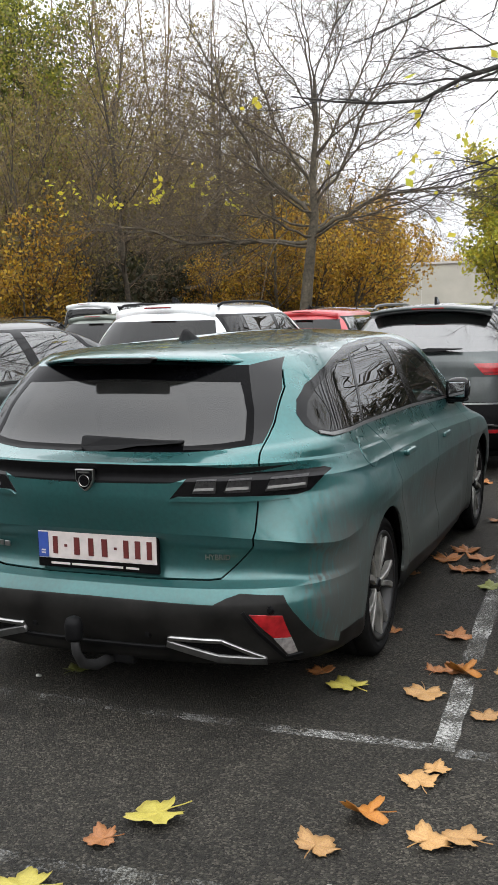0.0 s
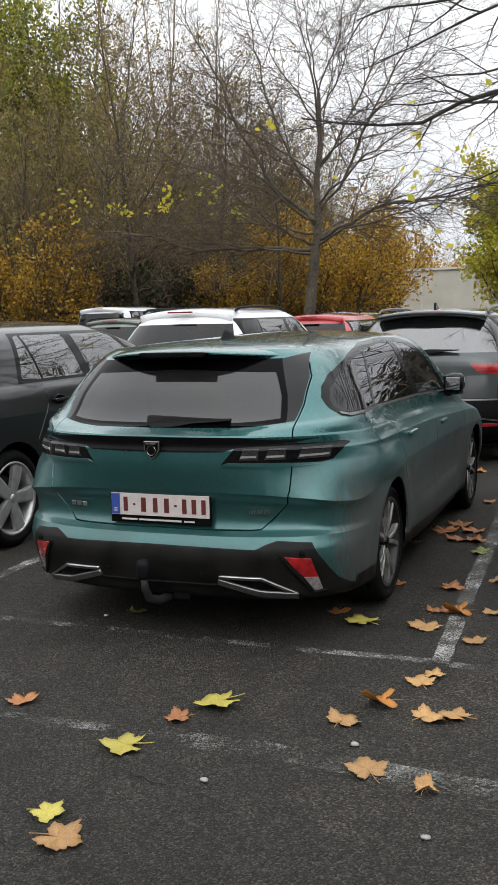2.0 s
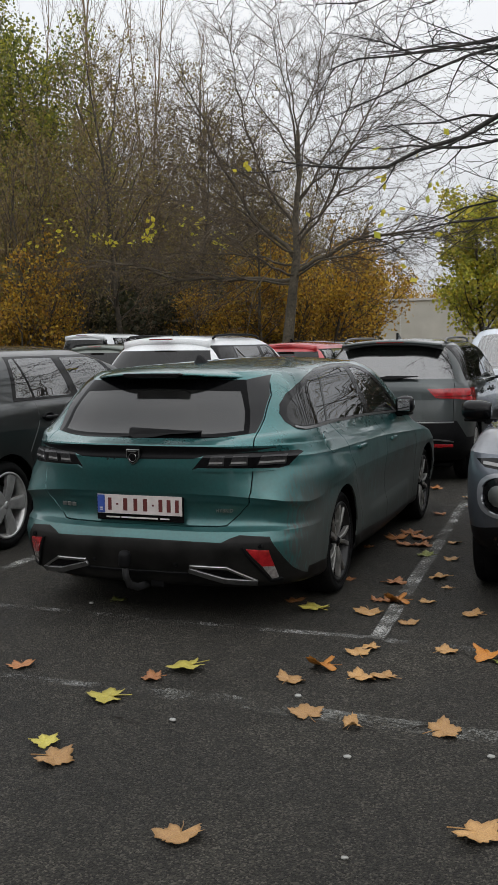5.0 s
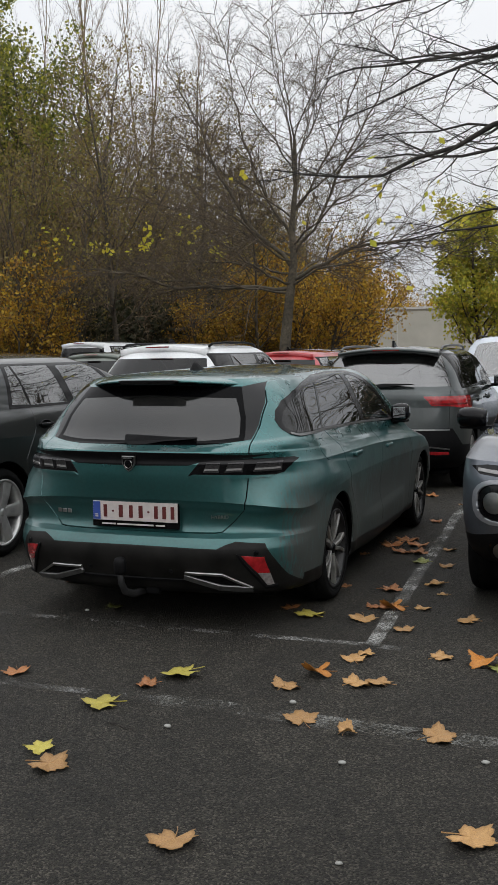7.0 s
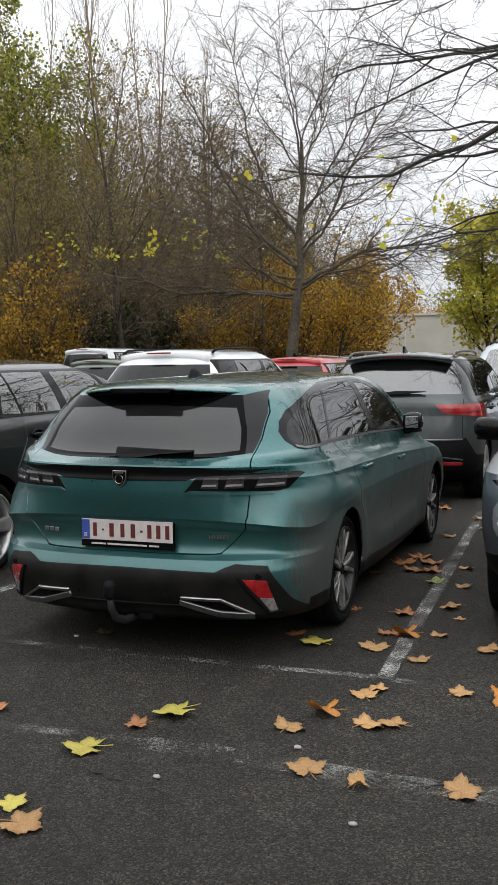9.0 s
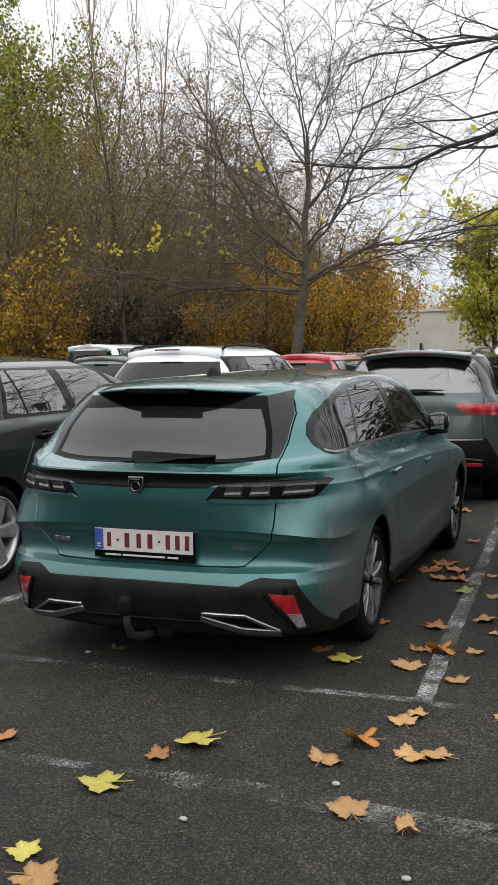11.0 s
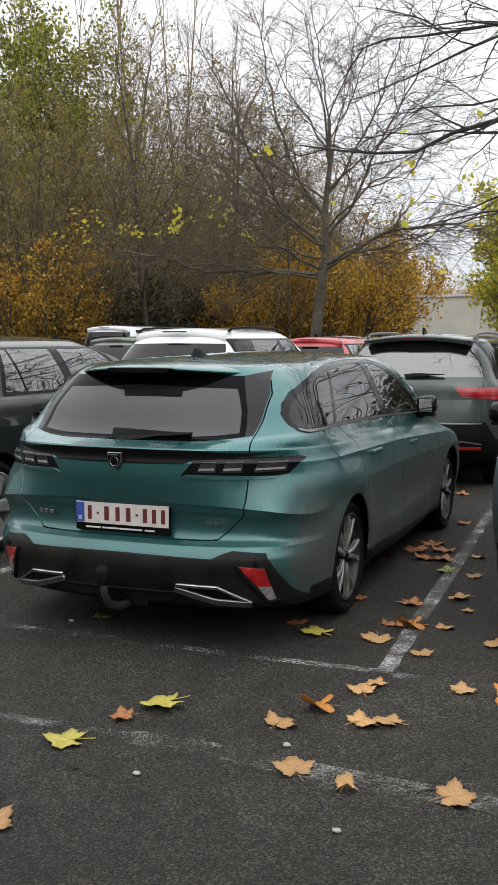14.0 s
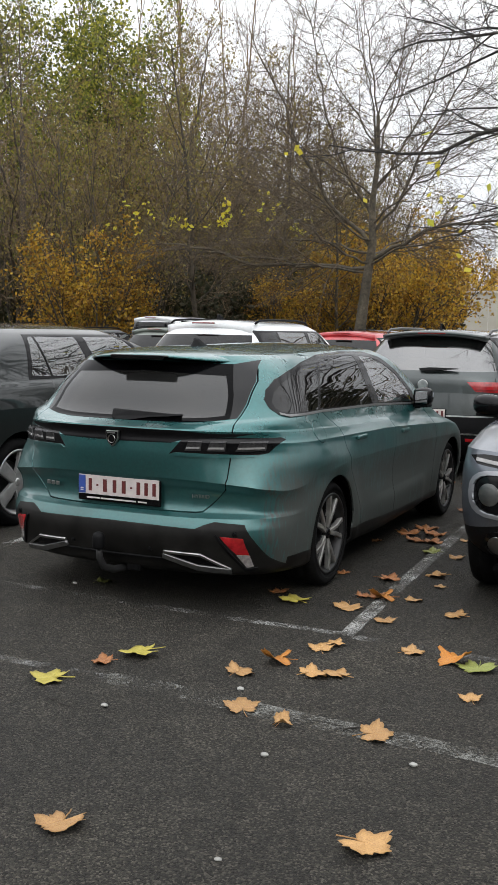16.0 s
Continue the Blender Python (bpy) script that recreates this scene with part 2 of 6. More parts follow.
M = {
    "asphalt": asphalt_material(),
    "line_white": worn_line_material("worn_white_paint", (0.42, 0.42, 0.40), 0.93),
    "line_faint": worn_line_material("faded_white_paint", (0.26, 0.26, 0.25), 1.0),
    "line_old": worn_line_material("old_grey_paint", (0.24, 0.24, 0.22), 0.955),
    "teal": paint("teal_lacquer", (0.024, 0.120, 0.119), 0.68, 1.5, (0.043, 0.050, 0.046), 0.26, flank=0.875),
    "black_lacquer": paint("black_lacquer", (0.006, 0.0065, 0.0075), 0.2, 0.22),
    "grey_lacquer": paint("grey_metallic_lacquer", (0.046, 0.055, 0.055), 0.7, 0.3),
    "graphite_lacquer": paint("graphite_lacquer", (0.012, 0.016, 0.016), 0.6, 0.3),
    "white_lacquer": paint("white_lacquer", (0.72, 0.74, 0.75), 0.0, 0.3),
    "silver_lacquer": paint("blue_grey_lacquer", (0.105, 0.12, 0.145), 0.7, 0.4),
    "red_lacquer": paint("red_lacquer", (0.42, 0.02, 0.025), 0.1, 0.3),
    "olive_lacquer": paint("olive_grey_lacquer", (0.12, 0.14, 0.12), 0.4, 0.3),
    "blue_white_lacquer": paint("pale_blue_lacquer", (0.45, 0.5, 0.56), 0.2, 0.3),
    "plastic": simple("black_plastic", (0.0045, 0.0045, 0.005), 0.55, vary=0.35, scale=45, bumpy=0.05, spec=0.12),
    "dirty_plastic": simple("dusty_black_plastic", (0.011, 0.0105, 0.0098), 0.5, vary=0.8, scale=5, bumpy=0.05, spec=0.14),
    "gloss_black": simple("gloss_black", (0.004, 0.004, 0.0045), 0.10, vary=0.2, spec=0.2),
    "inner": simple("dark_cavity", (0.003, 0.003, 0.003), 0.9, spec=0.1),
    "seat_cloth": simple("dark_seat_cloth", (0.022, 0.022, 0.024), 0.95, scale=200, vary=0.4, spec=0.15),
    "glass_dark": tinted_glass("privacy_glass", (0.02, 0.021, 0.021), 0.012, 1.42),
    "glass_rear": tinted_glass("dusty_rear_glass", (0.008, 0.008, 0.008), 0.09, 1.62),
    "glass_clear": tinted_glass("window_glass", (0.74, 0.80, 0.78), 0.03, 2.7),
    "chrome": simple("satin_chrome", (0.40, 0.40, 0.395), 0.28, 1.0, vary=0.25, scale=14),
    "strip_metal": simple("dull_satin_trim", (0.16, 0.16, 0.158), 0.30, 0.8, vary=0.2),
    "piano_black": simple("polished_black_trim", (0.004, 0.004, 0.0045), 0.03, vary=0.2, spec=0.3),
    "alloy": simple("machined_alloy", (0.46, 0.46, 0.45), 0.34, 0.6, vary=0.2, scale=12),
    "alloy_dirty": simple("dirty_machined_alloy", (0.27, 0.265, 0.25), 0.42, 0.6, vary=0.45, scale=10),
    "alloy_dark": simple("dark_alloy", (0.008, 0.008, 0.0085), 0.45, 0.1),
    "mirror": simple("mirror_glass", (0.30, 0.31, 0.32), 0.03, 1.0, vary=0.02),
    "rubber": simple("tyre_rubber", (0.006, 0.006, 0.006), 0.85, vary=0.5, scale=25, bumpy=0.1, spec=0.10),
    "red_lens": simple("red_lens", (0.34, 0.010, 0.014), 0.12, coat=1.0, vary=0.35, scale=25),
    "red_dark": simple("dark_red_lens", (0.16, 0.006, 0.006), 0.15, coat=1.0, vary=0.2),
    "glass_suv": tinted_glass("suv_rear_glass", (0.05, 0.06, 0.06), 0.03, 2.5),
    "glass_dim": tinted_glass("dark_rear_glass", (0.02, 0.02, 0.02), 0.04, 1.36),
    "frit": simple("black_printed_glass", (0.002, 0.002, 0.0024), 0.10, vary=0.2, spec=0.06),
    "white_lens": simple("white_lens", (0.24, 0.235, 0.23), 0.2, coat=1.0, vary=0.15),
    "lamp_clear": simple("clear_reversing_lens", (0.24, 0.22, 0.215), 0.15, coat=1.0, vary=0.3, scale=60),
    "pale_trim": simple("pale_silver_trim", (0.30, 0.31, 0.33), 0.35, 0.5, vary=0.1),
    "lamp_grey": simple("lamp_reflector_grey", (0.035, 0.034, 0.035), 0.3, 0.5, vary=0.5, scale=90),
    "smoke_lens": simple("smoked_lens", (0.005, 0.005, 0.0055), 0.06, spec=0.25),
    "plate_white": simple("number_plate_white", (0.56, 0.51, 0.49), 0.45, vary=0.08),
    "plate_blue": simple("number_plate_blue", (0.03, 0.07, 0.30), 0.45, vary=0.1),
    "plate_red": simple("number_plate_dark_red", (0.10, 0.014, 0.012), 0.5, vary=0.1),
    "tow_metal": simple("painted_tow_bar", (0.03, 0.03, 0.031), 0.5, 0.3),
    "bark_plane": bark_material("plane_bark", (0.040, 0.034, 0.025), (0.135, 0.112, 0.078)),
    "bark_near": bark_material("near_bark", (0.02, 0.018, 0.016), (0.06, 0.054, 0.046)),
    "bark_wood": bark_material("woodland_bark", (0.10, 0.070, 0.040), (0.28, 0.205, 0.125)),
    "bark_twig": bark_material("plane_twig_bark", (0.045, 0.034, 0.022), (0.14, 0.107, 0.068)),
    "bark_dark": bark_material("dark_trunk_bark", (0.032, 0.026, 0.019), (0.10, 0.083, 0.06)),
    "leaf_orange": leaf_material("orange_foliage", [(0.10, 0.05, 0.012), (0.40, 0.21, 0.024), (0.62, 0.42, 0.05), (0.16, 0.075, 0.012), (0.48, 0.28, 0.025), (0.20, 0.17, 0.03)], 0.5),
    "leaf_green": leaf_material("olive_foliage", [(0.05, 0.065, 0.014), (0.13, 0.15, 0.022), (0.42, 0.40, 0.045), (0.08, 0.10, 0.016), (0.22, 0.24, 0.03)], 0.45),
    "leaf_yellow": leaf_material("yellow_foliage", [(0.55, 0.47, 0.05), (0.70, 0.60, 0.06), (0.52, 0.54, 0.07)], 0.55),
    "leaf_brown": leaf_material("brown_withered_foliage", [(0.10, 0.07, 0.025), (0.20, 0.145, 0.045), (0.28, 0.23, 0.06), (0.14, 0.12, 0.035)], 0.4),
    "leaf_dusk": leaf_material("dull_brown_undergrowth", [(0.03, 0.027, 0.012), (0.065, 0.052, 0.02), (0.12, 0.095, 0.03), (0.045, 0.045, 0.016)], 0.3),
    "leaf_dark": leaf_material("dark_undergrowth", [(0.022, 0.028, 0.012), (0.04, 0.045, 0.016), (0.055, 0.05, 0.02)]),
    "leaf_lime": leaf_material("yellow_green_foliage", [(0.20, 0.23, 0.04), (0.42, 0.44, 0.06), (0.68, 0.60, 0.08), (0.30, 0.32, 0.045), (0.54, 0.40, 0.06)], 0.6),
    "roof_edge": simple("pale_metal_edge", (0.48, 0.47, 0.44), 0.5),
    "concrete": simple("pale_concrete", (0.40, 0.39, 0.34), 0.9, vary=0.10, scale=0.6),
    "grass": simple("verge_grass", (0.07, 0.085, 0.03), 0.95, vary=0.5, scale=8, bumpy=0.5),
    "litter": simple("leaf_litter", (0.10, 0.065, 0.03), 0.95, vary=0.6, scale=3, bumpy=0.5),
    "stone": simple("pale_pebble", (0.30, 0.30, 0.28), 0.8),
}


# ---- mesh helpers ----
def mesh_object(name, bm, mat, parent=None, smooth=False):
    me = bpy.data.meshes.new(name)
    bm.to_mesh(me)
    bm.free()
    for m in (mat if isinstance(mat, (list, tuple)) else [mat]):
        me.materials.append(m)
    if smooth:
        me.polygons.foreach_set("use_smooth", [True] * len(me.polygons))
    ob = new(name, me)
    if parent is not None:
        ob.parent = parent
    return ob


def part(name, bm, mat, parent, label="", smooth=False):
    ob = mesh_object(name, bm, mat, parent, smooth)
    if label:
        tagged(ob, label)
    return ob


def empty(name, m=None):
    e = new(name)
    e.empty_display_size = 0.2
    if m is not None:
        e.matrix_basis = m
    return e


def add_box(bm, c, s, m=None, bev=0.0):
    """A box with its centre at c and the sizes s, with bevelled edges if bev is given."""
    r = bmesh.ops.create_cube(bm, size=1.0)
    vs = r["verts"]
    for v in vs:
        v.co = Vector((v.co.x * s[0], v.co.y * s[1], v.co.z * s[2]))
    if bev:
        es = list({e for v in vs for e in v.link_edges})
        r2 = bmesh.ops.bevel(bm, geom=es, offset=bev, segments=2, affect="EDGES", profile=0.5)
        vs = list({v for f in r2["faces"] for v in f.verts} | {v for v in vs if v.is_valid})
    t = Matrix.Translation(c) @ (m if m is not None else Matrix.Identity(4))
    for v in vs:
        v.co = t @ v.co
    return vs


def add_prism(bm, outline, axis, a, b, bev=0.0):
    """Extrudes a 2D outline along an axis (0, 1 or 2) from a to b."""
    def place(p, h):
        q = [p[0], p[1]]
        q.insert(axis, h)
        return Vector(q)
    lo = [bm.verts.new(place(p, a)) for p in outline]
    hi = [bm.verts.new(place(p, b)) for p in outline]
    n = len(outline)
    fs = [bm.faces.new(lo[::-1]), bm.faces.new(hi)]
    for i in range(n):
        fs.append(bm.faces.new((lo[i], lo[(i + 1) % n], hi[(i + 1) % n], hi[i])))
    if bev:
        es = list({e for f in fs for e in f.edges})
        bmesh.ops.bevel(bm, geom=es, offset=bev, segments=2, affect="EDGES", profile=0.5)
    bmesh.ops.recalc_face_normals(bm, faces=bm.faces)


def add_lathe(bm, profile, segs, m, closed=False):
    """Turns a profile of (radius, height) about the local z axis, placed by m."""
    rings = []
    for r, h in profile:
        rings.append([bm.verts.new(m @ Vector((r * math.cos(2 * math.pi * k / segs), r * math.sin(2 * math.pi * k / segs), h))) for k in range(segs)])
    pairs = list(zip(rings, rings[1:]))
    if closed:
        pairs.append((rings[-1], rings[0]))
    for a, b in pairs:
        for k in range(segs):
            bm.faces.new((a[k], a[(k + 1) % segs], b[(k + 1) % segs], b[k]))


def add_tube(bm, pts, radii, sides=6, cap=True):
    """A tube along points, with a radius at each."""
    rings = []
    n = len(pts)
    side = None
    for i, p in enumerate(pts):
        d = (pts[min(i + 1, n - 1)] - pts[max(i - 1, 0)])
        if d.length < 1e-9:
            d = Vector((0, 0, 1))
        d.normalize()
        if side is None:
            side = d.orthogonal().normalized()
        side = (side - d * side.dot(d))
        if side.length < 1e-6:
            side = d.orthogonal()
        side.normalize()
        up = d.cross(side)
        r = radii[i]
        rings.append([bm.verts.new(p + side * (r * math.cos(2 * math.pi * k / sides)) + up * (r * math.sin(2 * math.pi * k / sides))) for k in range(sides)])
    for a, b in zip(rings, rings[1:]):
        for k in range(sides):
            bm.faces.new((a[k], a[(k + 1) % sides], b[(k + 1) % sides], b[k]))
    if cap and sides > 2:
        bm.faces.new(rings[0][::-1])
        bm.faces.new(rings[-1])


# ---- car bodies: lofted shells that are cut into their panels ----
def smooth_interp(y, knots, blur=0.18):
    ys = [k[0] for k in knots]
    zs = [k[1] for k in knots]
    y = np.asarray(y, float)
    return sum(np.interp(y + d * blur, ys, zs) for d in (-1, -0.5, 0, 0.5, 1)) / 5.0


def outline_points(ln, n_side=64, fine=1.0):
    """Half of the plan outline of one feature line: rear centre, corner, side, front corner, front centre."""
    R, W, F, D, Df, n = ln["R"], ln["W"], ln["F"], ln["D"], ln.get("Df", 0.6), ln.get("n", 2.5)
    pts = []
    for fx in np.linspace(0, 0.78, max(6, int(18 * fine))):
        pts.append((W * fx, R + D * (1 - (1 - fx ** n) ** (1 / n))))
    q0 = 1 - (1 - 0.78 ** n) ** (1 / n)
    for q in np.linspace(q0, 1, max(7, int(20 * fine)))[1:]:
        pts.append((W * (1 - (1 - q) ** n) ** (1 / n), R + D * q))
    for y in np.linspace(R + D, F - Df, max(10, int(n_side * fine)))[1:]:
        pts.append((W, y))
    nf = ln.get("nf", 2.4)
    for q in np.linspace(0, 1, 12 if fine > 0.5 else 7)[1:]:
        fx = (1 - q ** nf) ** (1 / nf)
        pts.append((W * fx, F - Df + Df * q))
    a = np.array(pts)
    z = smooth_interp(a[:, 1], ln["z"])
    return np.column_stack([a, z])


def loft(lines, crown, sub=5, cap_rows=9, shape=None, fine=1.0):
    """Right half of a body as faces, each an array of place and normal. shape(points) may push the surface about."""
    curves = [outline_points(ln, fine=fine) for ln in lines]
    groups, cur = [], []
    for ln, c in zip(lines, curves):
        cur.append(c)
        if ln.get("crease"):
            groups.append(cur)
            cur = [c]
    groups.append(cur)
    faces = []
    for gi, g in enumerate(groups):
        rows = []
        k = len(g)
        for i in range(k - 1):
            p0 = g[i - 1] if i > 0 else 2 * g[i] - g[i + 1]
            p1, p2 = g[i], g[i + 1]
            p3 = g[i + 2] if i + 2 < k else 2 * g[i + 1] - g[i]
            for s in range(sub):
                t = s / sub
                # chord-weighted tangents keep close lines from overshooting
                d0 = np.linalg.norm(p1 - p0, axis=1, keepdims=True) + 1e-6
                d1 = np.linalg.norm(p2 - p1, axis=1, keepdims=True) + 1e-6
                d2 = np.linalg.norm(p3 - p2, axis=1, keepdims=True) + 1e-6
                m1 = ((p1 - p0) / d0 * d1 + (p2 - p1) / d1 * d0) / (d0 + d1) * d1
                m2 = ((p2 - p1) / d1 * d2 + (p3 - p2) / d2 * d1) / (d1 + d2) * d1
                h = 2 * t ** 3 - 3 * t ** 2 + 1, t ** 3 - 2 * t ** 2 + t, -2 * t ** 3 + 3 * t ** 2, t ** 3 - t ** 2
                rows.append(h[0] * p1 + h[1] * m1 + h[2] * p2 + h[3] * m2)
        rows.append(g[-1])
        if gi == len(groups) - 1:
            rail = g[-1]
            wmax = rail[:, 0].max()
            for r in range(1, cap_rows + 1):
                f = r / cap_rows
                q = rail.copy()
                q[:, 0] = rail[:, 0] * (1 - f)
                q[:, 2] = rail[:, 2] + crown * (rail[:, 0] / wmax) ** 2 * (1 - (1 - f) ** 2)
                rows.append(q)
        P = np.array(rows)
        if shape is not None:
            P = shape(P)
        P[:, 0, 0] = 0.0
        P[:, -1, 0] = 0.0
        A, B, C, Dd = P[:-1, :-1], P[:-1, 1:], P[1:, 1:], P[1:, :-1]
        fn = np.cross(C - A, Dd - B)
        N = np.zeros_like(P)
        for sl in ((slice(0, -1), slice(0, -1)), (slice(0, -1), slice(1, None)), (slice(1, None), slice(1, None)), (slice(1, None), slice(0, -1))):
            N[sl] += fn
        N[:, 0, 0] = 0
        N[:, -1, 0] = 0
        if gi == len(groups) - 1:
            N[-1, :, 0] = 0
        ln_ = np.linalg.norm(N, axis=2, keepdims=True)
        N = N / np.maximum(ln_, 1e-12)
        S = np.concatenate([P, N], axis=2)
        nr, nc = S.shape[:2]
        for i in range(nr - 1):
            for j in range(nc - 1):
                faces.append(S[[i, i, i + 1, i + 1], [j, j + 1, j + 1, j]])
    return faces


def cut_line(poly, a, b, ax):
    """Splits a face by the line a-b in a view; the first piece lies left of it."""
    dx, dz = b[0] - a[0], b[1] - a[1]
    d = dx * (poly[:, ax[1]] - a[1]) - dz * (poly[:, ax[0]] - a[0])
    if (d >= -1e-9).all():
        return poly, None
    if (d <= 1e-9).all():
        return None, poly
    ins, out = [], []
    n = len(poly)
    for i in range(n):
        j = (i + 1) % n
        if d[i] >= 0:
            ins.append(poly[i])
        if d[i] <= 0:
            out.append(poly[i])
        if (d[i] > 0 and d[j] < 0) or (d[i] < 0 and d[j] > 0):
            t = d[i] / (d[i] - d[j])
            p = poly[i] + (poly[j] - poly[i]) * t
            ins.append(p)
            out.append(p)
    return (np.array(ins) if len(ins) > 2 else None), (np.array(out) if len(out) > 2 else None)


def area2(p):
    return sum(p[i][0] * p[(i + 1) % len(p)][1] - p[(i + 1) % len(p)][0] * p[i][1] for i in range(len(p)))


def triangles_of(p):
    """Cuts any simple outline into triangles."""
    p = [tuple(q) for q in p]
    if area2(p) < 0:
        p = p[::-1]
    tris = []
    guard = 0
    while len(p) > 3 and guard < 500:
        guard += 1
        for i in range(len(p)):
            a, b, c = p[i - 1], p[i], p[(i + 1) % len(p)]
            if area2([a, b, c]) <= 1e-12:
                continue
            if any(area2([a, b, q]) > 0 and area2([b, c, q]) > 0 and area2([c, a, q]) > 0 for q in p if q not in (a, b, c)):
                continue
            tris.append([a, b, c])
            p.pop(i)
            break
    tris.append(p)
    return tris


def is_convex(p):
    s = 1 if area2(p) > 0 else -1
    n = len(p)
    return all(s * area2([p[i - 1], p[i], p[(i + 1) % n]]) >= -1e-9 for i in range(n))


def split(faces, region, view, where=None):
    """Cuts faces by an outline seen from the rear ("rear": x, z) or the side ("side": y, z). Gives what lies in it and the rest."""
    ax = (0, 2) if view == "rear" else ((1, 2) if view == "side" else (0, 1))
    pieces = [region] if is_convex(region) else triangles_of(region)
    inside = []
    rest = faces
    for conv in pieces:
        conv = list(conv) if area2(conv) > 0 else list(conv)[::-1]
        xs = [c[0] for c in conv]
        zs = [c[1] for c in conv]
        x0, x1, z0, z1 = min(xs), max(xs), min(zs), max(zs)
        if not rest:
            break
        big = np.concatenate(rest)
        first = np.cumsum([0] + [len(f) for f in rest[:-1]])
        u, v = big[:, ax[0]], big[:, ax[1]]
        meets = (np.maximum.reduceat(u, first) > x0) & (np.minimum.reduceat(u, first) < x1) & (np.maximum.reduceat(v, first) > z0) & (np.minimum.reduceat(v, first) < z1)
        nxt = [f for f, k in zip(rest, meets) if not k]
        for f in [f for f, k in zip(rest, meets) if k]:
            if where is not None and not where(f):
                nxt.append(f)
                continue
            rem = f
            for i in range(len(conv)):
                ins, out = cut_line(rem, conv[i], conv[(i + 1) % len(conv)], ax)
                if out is not None:
                    nxt.append(out)
                rem = ins
                if rem is None:
                    break
            if rem is not None:
                inside.append(rem)
        rest = nxt
    return inside, rest


def strip(points, width):
    """Thin four-cornered pieces along a line in a view: a shut line."""
    out = []
    for a, b in zip(points, points[1:]):
        d = Vector((b[0] - a[0], b[1] - a[1]))
        d.normalize()
        n = Vector((-d.y, d.x)) * width / 2
        e = d * width * 0.4
        out.append([(a[0] - e.x + n.x, a[1] - e.y + n.y), (a[0] - e.x - n.x, a[1] - e.y - n.y), (b[0] + e.x - n.x, b[1] + e.y - n.y), (b[0] + e.x + n.x, b[1] + e.y + n.y)])
    return out


def gap(faces, points, view, where=None, width=0.006):
    for q in strip(points, width):
        _, faces = split(faces, q, view, where)
    return faces


def skin(name, faces, mat, parent, side="both", lift=0.0, thick=0.012, label=""):
    """Makes faces one mesh part with smooth shading and a folded-in edge. side: right, left or both halves."""
    verts, index, polys, norms = [], {}, [], []
    for mirror in ({"both": (1, -1), "right": (1,), "left": (-1,)}[side]):
        for f in faces:
            g = f.copy()
            g[:, :3] += g[:, 3:] * lift
            g[:, 0] *= mirror
            g[:, 3] *= mirror
            if mirror < 0:
                g = g[::-1]
            ids, ns = [], []
            for p in g:
                key = (round(p[0], 4), round(p[1], 4), round(p[2], 4))
                if key not in index:
                    index[key] = len(verts)
                    verts.append((p[:3], p[3:]))
                if ids and ids[-1] == index[key]:
                    continue
                ids.append(index[key])
                ns.append(tuple(p[3:]))
            if len(ids) > 1 and ids[0] == ids[-1]:
                ids.pop()
                ns.pop()
            if len(set(ids)) < 3 or len(set(ids)) != len(ids):
                continue
            polys.append(ids)
            norms.append(ns)
    edges = {}
    for ids in polys:
        for i in range(len(ids)):
            a, b = ids[i], ids[(i + 1) % len(ids)]
            edges[(a, b)] = edges.get((a, b), 0) + 1
    co = [tuple(v[0]) for v in verts]
    if thick:
        inner = {}
        for (a, b) in list(edges):
            if (b, a) in edges:
                continue
            if abs(co[a][0]) < 1e-4 and abs(co[b][0]) < 1e-4 and side == "both":
                continue
            for k in (a, b):
                if k not in inner:
                    inner[k] = len(co)
                    v = verts[k]
                    co.append(tuple(v[0] - v[1] * thick))
            polys.append([b, a, inner[a], inner[b]])
            norms.append([(0, 0, 0)] * 4)
    me = bpy.data.meshes.new(name)
    me.from_pydata(co, [], polys)
    me.materials.append(mat)
    me.polygons.foreach_set("use_smooth", [True] * len(me.polygons))
    flat = [n for ns in norms for n in ns]
    if len(flat) == len(me.loops):
        me.normals_split_custom_set(flat)
    ob = new(name, me)
    ob.parent = parent
    if label:
        tagged(ob, label)
    return ob


def circle_region(cy, cz, r, n=28):
    return [(cy + r * math.cos(2 * math.pi * k / n), cz + r * math.sin(2 * math.pi * k / n)) for k in range(n)]


# ---- wheels ----
def add_spoke(bm, m, a0, a1, r0, r1, w0, w1, h0, h1, t=0.03):
    """One bar of a wheel from radius r0 at angle a0 to r1 at a1; h: how far its face stands out."""
    c = []
    for a, r, w, h in ((a0, r0, w0, h0), ((a0 + a1) / 2, (r0 + r1) / 2, (w0 + w1) / 2, (h0 + h1) / 2 + 0.006), (a1, r1, w1, h1)):
        d = Vector((math.cos(a), math.sin(a), 0))
        s = Vector((-math.sin(a), math.cos(a), 0))
        c.append([bm.verts.new(m @ (d * r + s * (k * w / 2) + Vector((0, 0, hh)))) for k, hh in ((-1, h - t), (-1, h - 0.005), (-0.7, h), (0.7, h), (1, h - 0.005), (1, h - t))])
    for a, b in zip(c, c[1:]):
        for k in range(5):
            bm.faces.new((a[k], a[k + 1], b[k + 1], b[k]))
    bm.faces.new(c[-1])
    bm.faces.new(c[0][::-1])


